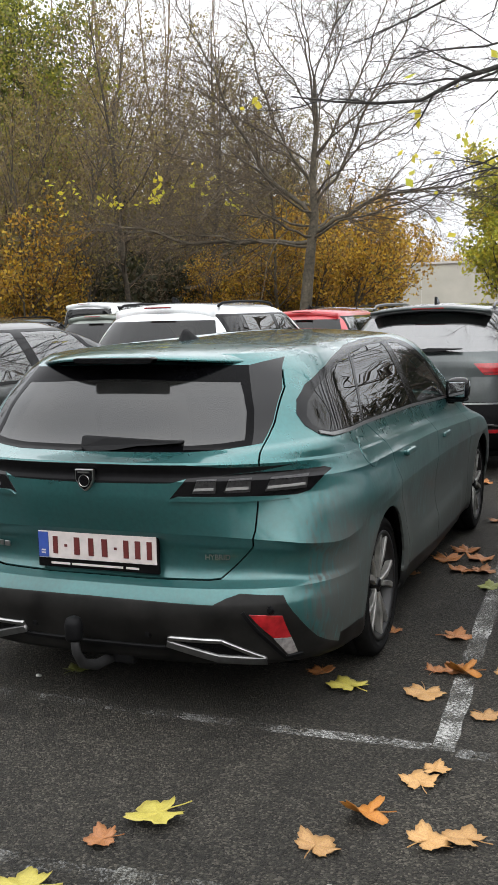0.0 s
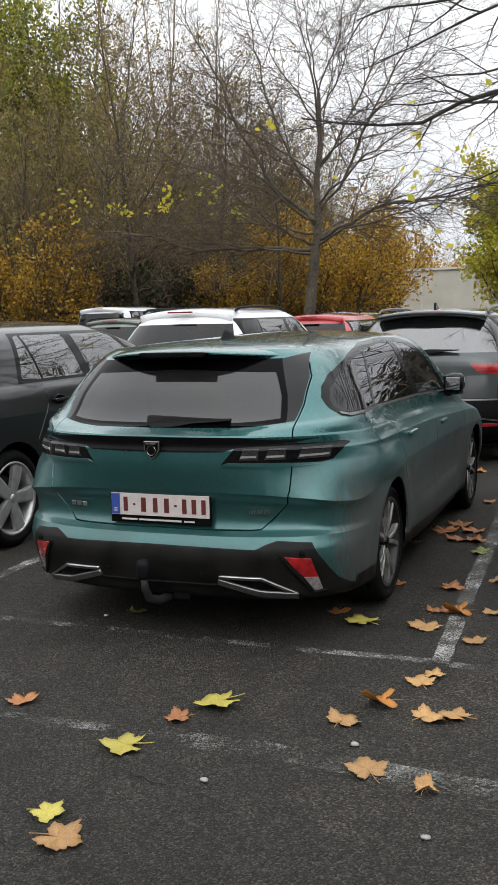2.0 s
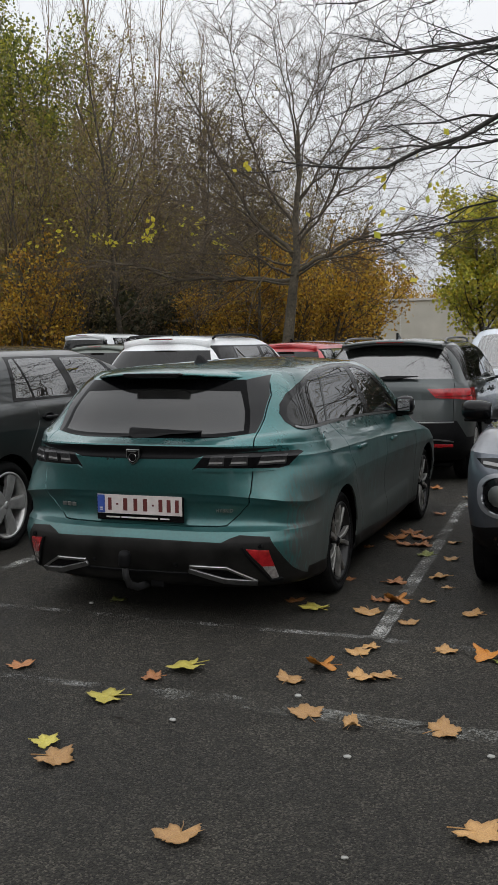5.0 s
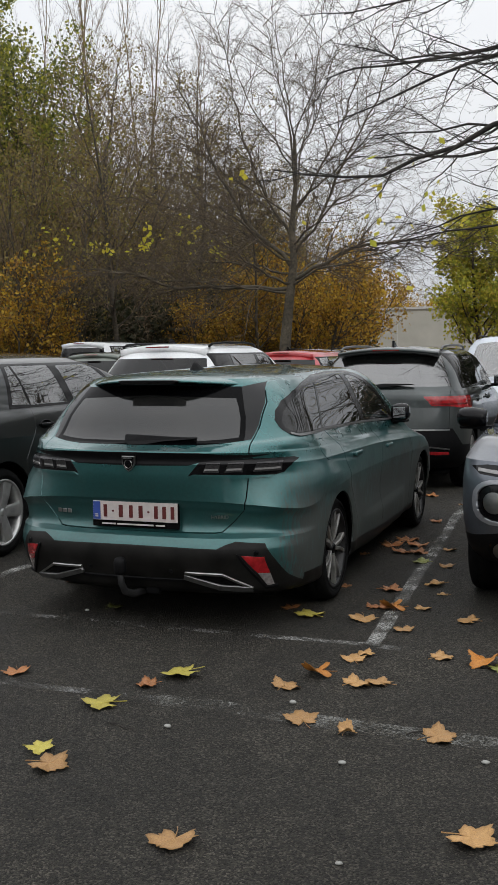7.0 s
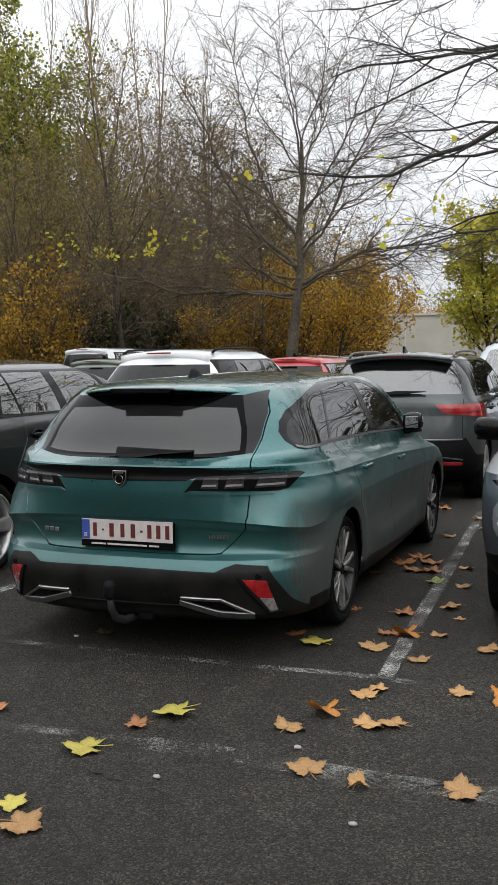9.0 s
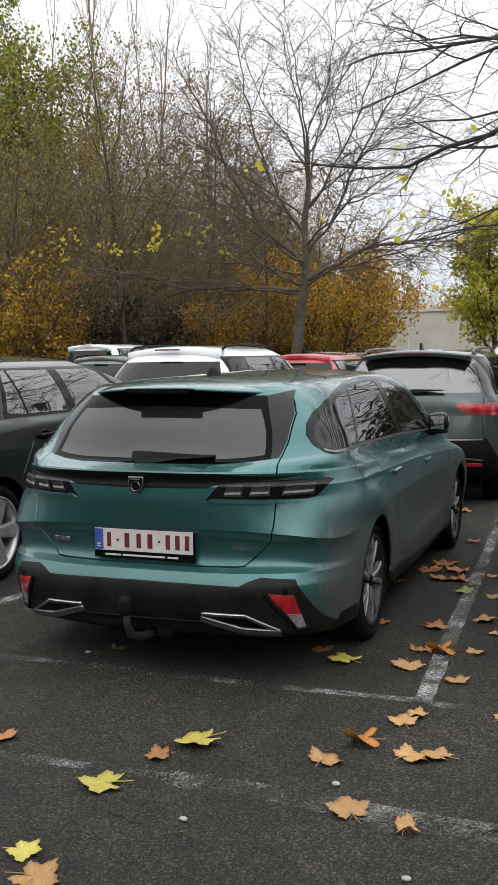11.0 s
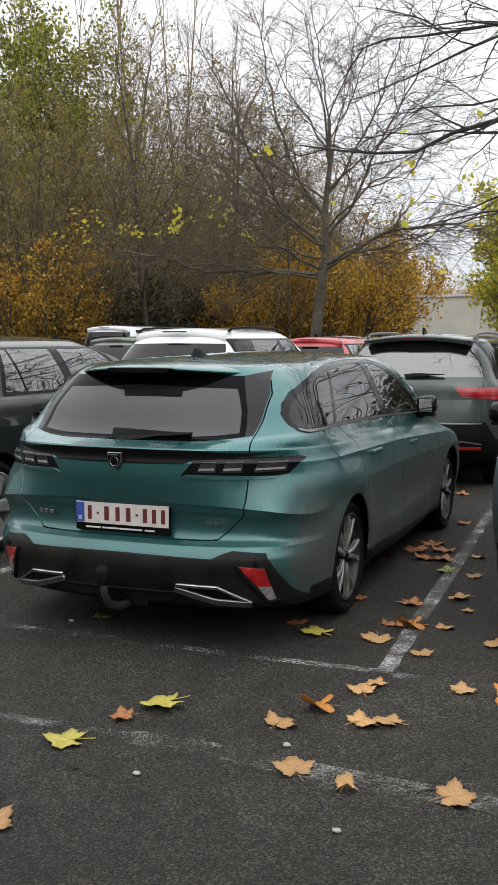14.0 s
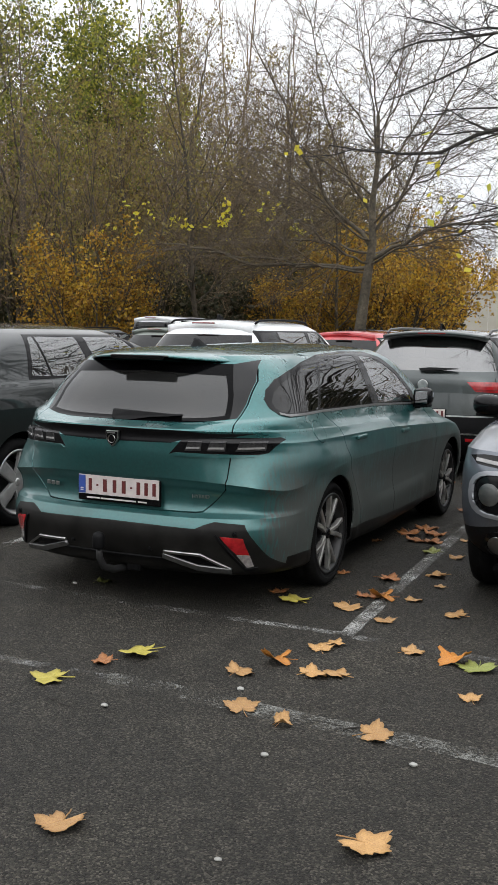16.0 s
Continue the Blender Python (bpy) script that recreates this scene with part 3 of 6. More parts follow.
def wheel(parent, x, y, r, width, rim_r, style, side):
    """A road wheel: tyre, rim barrel, spokes, disc and hub cap; side +1 faces +x."""
    e = empty("wheel")
    e.parent = parent
    e.location = (x, y, r)
    m = Matrix.Rotation(radians(90) * side, 4, "Y")
    bm = bmesh.new()
    hw = width / 2
    prof = [(rim_r - 0.004, -hw + 0.012), (rim_r + 0.012, -hw + 0.002), (r - 0.05, -hw - 0.006), (r - 0.018, -hw + 0.006), (r - 0.004, -hw + 0.028),
            (r, -hw + 0.05), (r - 0.006, -0.045), (r - 0.006, -0.040), (r, -0.036), (r + 0.001, 0.0), (r, 0.036), (r - 0.006, 0.040), (r - 0.006, 0.045),
            (r, hw - 0.05), (r - 0.004, hw - 0.028), (r - 0.018, hw - 0.006), (r - 0.05, hw + 0.006), (rim_r + 0.026, hw + 0.004), (rim_r + 0.014, hw - 0.001), (rim_r - 0.004, hw - 0.012)]
    add_lathe(bm, prof, 56, m)
    part("tyre", bm, M["rubber"], e, "black rubber tyre", smooth=True)
    bm = bmesh.new()
    add_lathe(bm, [(rim_r - 0.002, -hw + 0.005), (rim_r - 0.03, -hw + 0.03), (rim_r - 0.035, hw - 0.045), (rim_r - 0.018, hw - 0.016), (rim_r - 0.012, hw - 0.004), (rim_r + 0.002, hw - 0.004), (rim_r + 0.003, hw - 0.014)], 56, m)
    rim = part("rim", bm, M["alloy_dark"] if style in ("twin",) else M["alloy"], e, smooth=True)
    bm = bmesh.new()
    add_lathe(bm, [(0.001, 0.0), (rim_r - 0.10, 0.0), (rim_r - 0.095, -0.02), (0.001, -0.02)], 36, m)
    part("brake_disc", bm, M["tow_metal"], e, "grey steel brake disc")
    bm = bmesh.new()
    add_lathe(bm, [(0.001, hw - 0.012), (0.024, hw - 0.013), (0.032, hw - 0.02), (0.036, hw - 0.045)], 20, m)
    part("hub_cap", bm, M["gloss_black"] if style == "twin" else M["alloy"], e, smooth=True)
    n = 5
    for k in range(n):
        a = 2 * math.pi * k / n + 0.3
        bm = bmesh.new()
        if style == "twin":
            for s in (-1, 1):
                add_spoke(bm, m, a + s * 0.10, a + s * 0.235, 0.035, rim_r - 0.014, 0.021, 0.030, hw - 0.022, hw - 0.010)
            part("spoke", bm, M["alloy_dirty"], rim)
            bm = bmesh.new()
            add_spoke(bm, m, a, a, 0.05, rim_r - 0.02, 0.05, 0.075, hw - 0.036, hw - 0.030)
            part("spoke_inset", bm, M["alloy_dark"], rim, "dark painted pocket between spokes")
        else:
            add_spoke(bm, m, a, a, 0.025, rim_r - 0.012, 0.075, 0.115, hw - 0.02, hw - 0.012)
            part("spoke", bm, M["alloy"], rim)
    return e


# ---- car cabins ----
def seat(parent, x, y, z):
    bm = bmesh.new()
    add_box(bm, (x, y + 0.22, z), (0.50, 0.52, 0.16), bev=0.05)
    part("seat_cushion", bm, M["seat_cloth"], parent)
    bm = bmesh.new()
    add_box(bm, (x, y - 0.10, z + 0.34), (0.50, 0.14, 0.62), Matrix.Rotation(radians(15), 4, "X"), bev=0.05)
    part("seat_backrest", bm, M["seat_cloth"], parent)
    bm = bmesh.new()
    add_box(bm, (x, y - 0.21, z + 0.73), (0.26, 0.10, 0.19), Matrix.Rotation(radians(12), 4, "X"), bev=0.04)
    part("headrest", bm, M["seat_cloth"], parent)


def cabin(parent, belt, y_rear, y_front, half, seats=True):
    """Tub, parcel cover, seats, wheel and dashboard, seen dimly through the glass."""
    bm = bmesh.new()
    add_box(bm, (0, (y_rear + y_front) / 2, belt - 0.62), (half * 2, y_front - y_rear, 0.04))
    part("cabin_floor", bm, M["inner"], parent)
    bm = bmesh.new()
    add_box(bm, (0, y_front - 0.25, belt - 0.13), (half * 2, 0.45, 0.22), bev=0.05)
    part("dashboard", bm, M["seat_cloth"], parent)
    if seats:
        for x in (-0.37, 0.37):
            seat(parent, x, y_front - 1.15, belt - 0.50)
        for x in (-0.40, 0.40):
            seat(parent, x, y_front - 2.0, belt - 0.48)
        bm = bmesh.new()
        add_lathe(bm, [(0.185 + 0.014 * math.cos(a), 0.014 * math.sin(a)) for a in np.linspace(0, 2 * math.pi, 9)[:-1]], 28,
                  Matrix.Translation((-0.37, y_front - 0.58, belt - 0.06)) @ Matrix.Rotation(radians(68), 4, "X"), closed=True)
        part("steering_wheel", bm, M["seat_cloth"], parent, smooth=True)


def door_mirror(parent, x, y, z, mat, side, w=0.20):
    """A rounded shell that narrows to its outer end, on a foot at the door, with its glass set into the rear."""
    bm = bmesh.new()
    rows = []
    for u in np.linspace(0, 1, 9):
        k = 0.52 + 0.48 * math.sin(math.pi * (0.18 + 0.62 * u)) if u < 0.999 else 0.62
        cx = x + side * (0.025 + u * w)
        cy = y + 0.035 - 0.030 * u
        cz = z + 0.004 + 0.006 * u
        ring = []
        for t in np.linspace(0, 2 * math.pi, 17)[:-1]:
            c, sn = math.cos(t), math.sin(t)
            dy = 0.072 * k * math.copysign(abs(c) ** 0.55, c) if c < 0 else 0.092 * k * c ** 0.9
            dz = 0.072 * k * math.copysign(abs(sn) ** 0.7, sn)
            ring.append(bm.verts.new((cx, cy + dy, cz + dz)))
        rows.append(ring)
    for a, b in zip(rows, rows[1:]):
        for k in range(16):
            bm.faces.new((a[k], a[(k + 1) % 16], b[(k + 1) % 16], b[k]))
    bm.faces.new(rows[0])
    bm.faces.new(rows[-1][::-1])
    bmesh.ops.recalc_face_normals(bm, faces=bm.faces)
    hs = part("mirror_housing", bm, mat, parent, smooth=True)
    bm = bmesh.new()
    add_prism(bm, [(x - side * 0.02, y + 0.02), (x + side * 0.07, y + 0.01), (x + side * 0.07, y + 0.06), (x - side * 0.02, y + 0.10)], 2, z - 0.085, z - 0.045, bev=0.006)
    part("mirror_foot", bm, M["plastic"], hs)
    bm = bmesh.new()
    add_box(bm, (x + side * (0.025 + w * 0.52), y - 0.050, z + 0.006), (w * 0.74, 0.006, 0.088), Matrix.Rotation(radians(-9 * side), 4, "Z"), bev=0.0025)
    part("mirror_glass", bm, M["mirror"], hs)
    bm = bmesh.new()
    add_box(bm, (x + side * (0.025 + w * 0.5), y + 0.02, z - 0.058), (w * 0.80, 0.10, 0.026), Matrix.Rotation(radians(-9 * side), 4, "Z"), bev=0.011)
    part("mirror_lower_trim", bm, M["plastic"], hs)


def door_handle(parent, x, y, z, mat, side, length=0.17, cup=False):
    bm = bmesh.new()
    add_box(bm, (x + side * 0.028, y, z), (0.022, length, 0.028), bev=0.009)
    for s in (-1, 1):
        add_box(bm, (x + side * 0.01, y + s * length * 0.4, z), (0.04, 0.03, 0.022), bev=0.006)
    h = part("door_handle", bm, mat, parent)
    if cup:
        bm = bmesh.new()
        mm = Matrix.Translation((x + side * 0.004, y, z)) @ Matrix.Rotation(radians(90) * side, 4, "Y")
        add_lathe(bm, [(0.001, 0.001), (0.050, 0.002), (0.056, 0.007), (0.060, 0.0)], 24, mm @ Matrix.Diagonal((0.62, 1.45, 1, 1)))
        part("handle_cup", bm, M["gloss_black"], h, smooth=True)


# ---- the ground ----
def ground_sheet():
    bm = bmesh.new()
    bmesh.ops.create_grid(bm, x_segments=40, y_segments=40, size=900)
    return tagged(mesh_object("ground", bm, M["asphalt"]), "dark damp asphalt of a car park, worn and stained", "ground", kind="structure")


ground_sheet()


def painted_line(pts, width, mat, label, z=0.004):
    """A strip of road paint with slightly ragged edges."""
    bm = bmesh.new()
    rng = random.Random(len(pts) * 7 + int(width * 1000) + int(abs(pts[0][0]) * 100))
    prev = None
    for a, b in zip(pts, pts[1:]):
        a, b = Vector((*a, z)), Vector((*b, z))
        d = (b - a).normalized()
        n = Vector((-d.y, d.x, 0))
        steps = max(2, int((b - a).length / 0.08))
        for i in range(steps + 1):
            if prev is not None and i == 0:
                continue
            p = a.lerp(b, i / steps)
            w1 = width / 2 * rng.uniform(0.86, 1.08)
            w2 = width / 2 * rng.uniform(0.86, 1.08)
            cur = bm.verts.new(p + n * w1), bm.verts.new(p - n * w2)
            if prev is not None:
                bm.faces.new((prev[1], cur[1], cur[0], prev[0]))
            prev = cur
    return tagged(mesh_object("parking_line", bm, mat), label, "marking", kind="structure")


painted_line([(1.335, 0.0), (1.07, 5.45)], 0.088, M["line_white"], "worn white parking bay line on asphalt")
painted_line([(-1.50, 0.0), (-1.62, 5.6)], 0.10, M["line_white"], "worn white parking bay line on asphalt")
painted_line([(-7.0, 0.03), (0.85, 0.0)], 0.07, M["line_faint"], "almost worn away white cross line")
painted_line([(0.72, 0.0), (1.29, 0.02)], 0.07, M["line_white"], "short remaining piece of white cross line")
painted_line([(1.385, 0.0), (7.5, -0.25)], 0.08, M["line_faint"], "almost worn away white cross line")
painted_line([(-7.0, -1.10), (0.3, -1.09), (0.62, -1.08)], 0.07, M["line_faint"], "thin worn remains of a grey line along the aisle")
painted_line([(0.62, -1.08), (0.9, -1.08), (1.5, -1.12), (2.1, -1.13), (8.0, -1.35)], 0.135, M["line_old"], "old blotchy grey line along the aisle")


# ---- the teal estate car ----
def hero_lines():
    side = lambda a, b, c, d: [(-0.1, a), (0.45, b), (2.0, c), (3.9, d)]
    fall = lambda d: [(-0.1, 0.762 - d), (0.0, 0.74 - d), (0.10, 0.675 - d), (0.24, 0.645 - d), (0.5, 0.70 - d), (1.0, 0.75 - d), (2.2, 0.74 - d), (3.9, 0.70 - d)]
    return [
        dict(z=side(0.20, 0.195, 0.18, 0.22), R=0.05, W=0.86, F=4.30, D=0.60, n=2.9),
        dict(z=side(0.235, 0.225, 0.215, 0.25), R=-0.03, W=0.892, F=4.42, D=0.60, n=2.9),
        dict(z=side(0.315, 0.31, 0.30, 0.35), R=-0.068, W=0.905, F=4.48, D=0.60, n=2.9),
        dict(z=side(0.470, 0.46, 0.44, 0.48), R=-0.100, W=0.918, F=4.52, D=0.60, n=2.9),
        dict(z=side(0.525, 0.53, 0.52, 0.55), R=-0.060, W=0.922, F=4.52, D=0.60, n=2.9, crease=True),
        dict(z=side(0.553, 0.56, 0.55, 0.58), R=-0.008, W=0.924, F=4.51, D=0.60, n=2.9),
        dict(z=fall(0.05), R=-0.005, W=0.927, F=4.48, D=0.60, n=2.9),
        dict(z=fall(0.0), R=-0.045, W=0.932, F=4.42, D=0.60, n=2.9, crease=True),
        dict(z=side(0.86, 0.85, 0.84, 0.77), R=-0.075, W=0.926, F=4.28, D=0.78, n=2.5),
        dict(z=side(0.930, 0.915, 0.885, 0.79), R=-0.073, W=0.921, F=4.18, D=0.78, n=2.5, crease=True),
        dict(z=side(0.945, 0.928, 0.895, 0.80), R=-0.064, W=0.913, F=4.15, D=0.78, n=2.5),
        dict(z=side(0.992, 0.975, 0.930, 0.825), R=-0.078, W=0.889, F=4.02, D=0.78, n=2.5, crease=True),
        dict(z=side(1.000, 0.985, 0.937, 0.83), R=-0.074, W=0.883, F=4.0, D=0.78, n=2.5, crease=True),
        dict(z=side(1.008, 1.03, 0.965, 0.87), R=-0.015, W=0.861, F=3.8, D=0.66, n=2.7, Df=0.5),
        dict(z=side(1.02, 1.075, 1.02, 0.93), R=0.045, W=0.838, F=3.52, D=0.66, n=2.7, Df=0.32),
        dict(z=side(1.19, 1.22, 1.21, 1.15), R=0.165, W=0.757, F=3.15, D=0.66, n=2.7, Df=0.28),
        dict(z=side(1.34, 1.355, 1.378, 1.36), R=0.29, W=0.655, F=2.74, D=0.66, n=2.7, Df=0.28),
        dict(z=side(1.372, 1.382, 1.410, 1.39), R=0.31, W=0.60, F=2.64, D=0.66, n=2.7, Df=0.28),
    ]


def hero_shape(P):
    """Haunch over the rear wheel, the pinched waist of the doors and the fold low on them."""
    x, y, z = P[..., 0], P[..., 1], P[..., 2]
    sidew = np.clip((x - 0.55) / 0.3, 0, 1)
    haunch = 0.030 * np.exp(-((y - 0.75) / 0.50) ** 2) * np.clip(1 - np.abs(z - 0.795 + 0.05 * (y - 0.6)) / 0.10, 0, 1)
    waist = -0.022 * np.exp(-((y - 2.2) / 0.9) ** 2) * np.exp(-((z - 0.55) / 0.12) ** 2)
    fold = 0.012 / (1 + np.exp((z - 0.425 - 0.02 * (y - 2.2)) / 0.008)) * np.clip((y - 1.55) / 0.3, 0, 1) * np.clip((2.95 - y) / 0.1, 0, 1)
    arch = 0.012 * np.exp(-((np.hypot(y - 0.93, z - 0.32) - 0.40) / 0.05) ** 2) + 0.012 * np.exp(-((np.hypot(y - 3.66, z - 0.32) - 0.40) / 0.05) ** 2)
    # the upright edge where the rear face turns into the flank
    edge = 0.020 * np.clip(1 - np.abs(x - 0.795 - 0.10 * (z - 0.7)) / 0.13, 0, 1) * np.clip((z - 0.50) / 0.08, 0, 1) * np.clip((0.86 - z) / 0.06, 0, 1) * (y < 0.5)
    P[..., 0] = x + sidew * (haunch + waist + arch + fold) + 0.6 * edge
    P[..., 1] = y - 0.8 * edge
    return P


def text_mesh(words, size, depth):
    cu = bpy.data.curves.new("writing", "FONT")
    cu.body = words
    cu.size = size
    cu.extrude = depth
    cu.align_x = "CENTER"
    ob = bpy.data.objects.new("writing", cu)
    me = bpy.data.meshes.new_from_object(ob)
    bpy.data.objects.remove(ob)
    bpy.data.curves.remove(cu)
    return me


def number_plate(parent, x, y, z, frame_strip=True):
    """Long white plate with a blue end; its characters are plain bars."""
    bm = bmesh.new()
    add_box(bm, (x, y + 0.004, z - (0.017 if frame_strip else 0)), (0.536, 0.014, 0.150 if frame_strip else 0.122), bev=0.004)
    holder = part("plate_holder", bm, M["gloss_black"], parent, "black plastic plate holder")
    bm = bmesh.new()
    add_box(bm, (x, y - 0.006, z), (0.522, 0.006, 0.108), bev=0.002)
    pl = part("number_plate", bm, M["plate_white"], holder, "white number plate with dark red characters")
    bm = bmesh.new()
    add_box(bm, (x - 0.236, y - 0.0105, z), (0.044, 0.003, 0.100))
    part("plate_band", bm, M["plate_blue"], holder, "blue band at the plate's end")
    bm = bmesh.new()
    for k in (-0.7, 0.7):
        add_box(bm, (x - 0.236, y - 0.0125, z - 0.028 + k * 0.008), (0.018, 0.002, 0.006))
    part("band_mark", bm, M["plate_white"], holder)
    for u, w in ((-0.182, 0.040), (-0.085, 0.046), (-0.022, 0.042), (0.038, 0.046), (0.132, 0.042), (0.182, 0.042), (0.232, 0.040)):
        bm = bmesh.new()
        add_box(bm, (x + u, y - 0.0105, z), (w * 0.55, 0.003, 0.070), bev=0.001)
        part("plate_bar", bm, M["plate_red"], holder)
    for u in (-0.135, 0.086):
        bm = bmesh.new()
        add_box(bm, (x + u, y - 0.0105, z), (0.012, 0.003, 0.010))
        part("plate_bar", bm, M["plate_red"], holder)
    if frame_strip:
        for u, w in ((-0.165, 0.085), (0.0, 0.225), (0.155, 0.055)):
            bm = bmesh.new()
            add_box(bm, (x + u, y - 0.005, z - 0.074), (w, 0.003, 0.008))
            part("holder_bar", bm, M["plate_white"], holder, "white bar of lettering")
    return holder


def hero_car():
    car = empty("estate_car")
    tagged(car, "teal metallic estate car, dusty with road dirt, parked on asphalt", "car")
    faces = loft(hero_lines(), 0.038, shape=hero_shape)
    on_side = lambda f: f[:, 0].min() > 0.4 and f[:, 3].mean() > 0.45
    on_rear = lambda f: f[:, 1].mean() < 1.0
    low_rear = lambda f: f[:, 1].mean() < 0.62
    # dark inner shell that shows in the shut lines and wheel arches
    core = [f.copy() for f in faces if f[:, 2].max() < 1.02]
    for f in core:
        f[:, :3] -= f[:, 3:] * 0.03
    for cy in (0.93, 3.662):
        _, faces = split(faces, circle_region(cy, 0.325, 0.352), "side", on_side)
        _, core = split(core, circle_region(cy, 0.325, 0.36), "side", on_side)
    skin("inner_shell", core, M["inner"], car, thick=0)
    # side glass
    quarter, faces = split(faces, [(0.405, 1.080), (0.45, 1.070), (0.83, 1.072), (1.15, 1.335), (0.90, 1.310), (0.70, 1.274), (0.55, 1.232), (0.445, 1.185), (0.39, 1.135), (0.382, 1.10)], "side", on_side)
    rear_glass, faces = split(faces, [(0.865, 1.073), (1.85, 1.053), (1.86, 1.370), (1.64, 1.370), (1.20, 1.344)], "side", on_side)
    front_glass, faces = split(faces, FRONT_GLASS, "side", on_side)
    frame_band, faces = split(faces, FRAME_OUT, "side", on_side)
    for s in ("right", "left"):
        skin("side_window", quarter, M["glass_dark"], car, s, thick=0.004, label="dark privacy glass of the rear quarter")
        skin("side_window", rear_glass, M["glass_dark"], car, s, thick=0.004, label="dark privacy glass of the rear door")
        skin("side_window", front_glass, M["glass_clear"], car, s, thick=0.004, label="lightly tinted front door glass")
        fr = skin("window_frame", frame_band, M["gloss_black"], car, s, lift=0.002)
    foot_line = []
    for q in strip([(0.385, 1.068), (0.43, 1.056), (0.86, 1.058), (1.84, 1.041), (2.84, 1.000)], 0.013):
        foot_line += split(frame_band, q, "side")[0]
    for s in ("right", "left"):
        skin("window_strip", foot_line, M["strip_metal"], car, s, lift=0.007, thick=0.006, label="dark satin metal strip below the windows")
    # tailgate glass, black wedges beside it and the black strip below the ledge
    tail_glass, faces = split(faces, [(0.0, 1.024), (0.372, 1.026), (0.486, 1.033), (0.588, 1.045), (0.562, 1.17), (0.528, 1.25), (0.49, 1.335), (0.0, 1.345)], "rear", on_rear)
    wedge, faces = split(faces, [(0.588, 1.045), (0.622, 1.050), (0.634, 1.12), (0.629, 1.243), (0.585, 1.36), (0.49, 1.335), (0.528, 1.25), (0.562, 1.17)], "rear", on_rear)
    band, faces = split(faces, [(0.0, 0.918), (0.34, 0.922), (0.40, 0.939), (0.634, 0.957), (0.756, 0.975), (0.631, 0.974), (0.514, 0.978), (0.394, 0.990), (0.0, 0.993)], "rear", on_rear)
    # the border's extra depth at the top stands in for the spoiler's shade
    pane, border = split(tail_glass, [(0.0, 1.044), (0.37, 1.046), (0.475, 1.052), (0.556, 1.062), (0.538, 1.165), (0.512, 1.225), (0.485, 1.272), (0.0, 1.290)], "rear")
    skin("window_border", border, M["frit"], car, lift=0.001, label="black printed border of the rear window, widened at the top as the spoiler's shade")
    skin("rear_window", pane, M["glass_rear"], car, thick=0.004, label="dusty dark rear window")
    for s in ("right", "left"):
        skin("rear_pillar_trim", wedge, M["piano_black"], car, s, label="polished black trim beside the rear window")
    skin("tailgate_strip", band, M["plastic"], car)
    # claw tail lamps: smoked cover, grey reflector cells and light bars
    lamp, faces = split(faces, [(0.335, 0.863), (0.365, 0.874), (0.628, 0.868), (0.76, 0.862), (0.797, 0.872), (0.846, 0.938), (0.826, 0.950), (0.634, 0.955), (0.493, 0.947), (0.397, 0.938)], "rear", on_rear)
    cells, bars = [], []
    for a, b, z0 in ((0.418, 0.500, 0.884), (0.528, 0.615, 0.884), (0.662, 0.785, 0.883)):
        cells.append(split(lamp, [(a, z0), (b, z0), (b + 0.004, z0 + 0.050), (a + 0.018, z0 + 0.048)], "rear")[0])
        bars.append(split(lamp, [(a + 0.006, z0 + 0.010), (b - 0.006, z0 + 0.011), (b - 0.006, z0 + 0.021), (a + 0.010, z0 + 0.020)], "rear")[0])
    foot, faces = split(faces, [(0.335, 0.856), (0.60, 0.849), (0.74, 0.850), (0.76, 0.860), (0.628, 0.866), (0.365, 0.872)], "rear", on_rear)
    for s in ("right", "left"):
        lm = skin("tail_lamp", lamp, M["smoke_lens"], car, s, lift=0.003, label="smoked claw tail lamp, unlit")
        for c in cells:
            skin("lamp_cell", c, M["lamp_grey"], lm, s, lift=0.006, thick=0.003)
        for c in bars:
            skin("light_bar", c, M["white_lens"], lm, s, lift=0.011, thick=0.006, label="pale light bar")
        skin("lamp_ledge", foot, M["teal"], lm, s, lift=0.010)
    # bumper with its reflectors, chrome frames and sensors
    bumper, faces = split(faces, [(0.0, 0.0), (1.2, 0.0), (1.2, 0.255), (0.877, 0.258), (0.83, 0.316), (0.786, 0.414), (0.738, 0.500), (0.59, 0.512), (0.54, 0.495), (0.499, 0.474), (0.251, 0.480), (0.0, 0.482)], "rear", low_rear)
    red, bumper = split(bumper, [(0.630, 0.440), (0.738, 0.428), (0.756, 0.335), (0.700, 0.339)], "rear", low_rear)
    white, bumper = split(bumper, [(0.700, 0.337), (0.756, 0.333), (0.766, 0.268), (0.735, 0.262)], "rear", low_rear)
    rim = []
    for q in strip([(0.610, 0.445), (0.667, 0.350), (0.726, 0.252), (0.776, 0.258)], 0.012):
        rim += split(bumper, q, "rear", low_rear)[0]
    loop, blade = [], []
    for q in strip([(0.322, 0.318), (0.324, 0.340), (0.52, 0.334), (0.660, 0.256)], 0.012):
        loop += split(bumper, q, "rear", low_rear)[0]
    for q in strip([(0.322, 0.316), (0.50, 0.262), (0.652, 0.250)], 0.026):
        blade += split(bumper, q, "rear", low_rear)[0]
    hollow = split(bumper, [(0.36, 0.322), (0.51, 0.322), (0.62, 0.262), (0.50, 0.262)], "rear", low_rear)[0]
    bp = skin("rear_bumper", bumper, M["dirty_plastic"], car, label="dusty unpainted black plastic bumper")
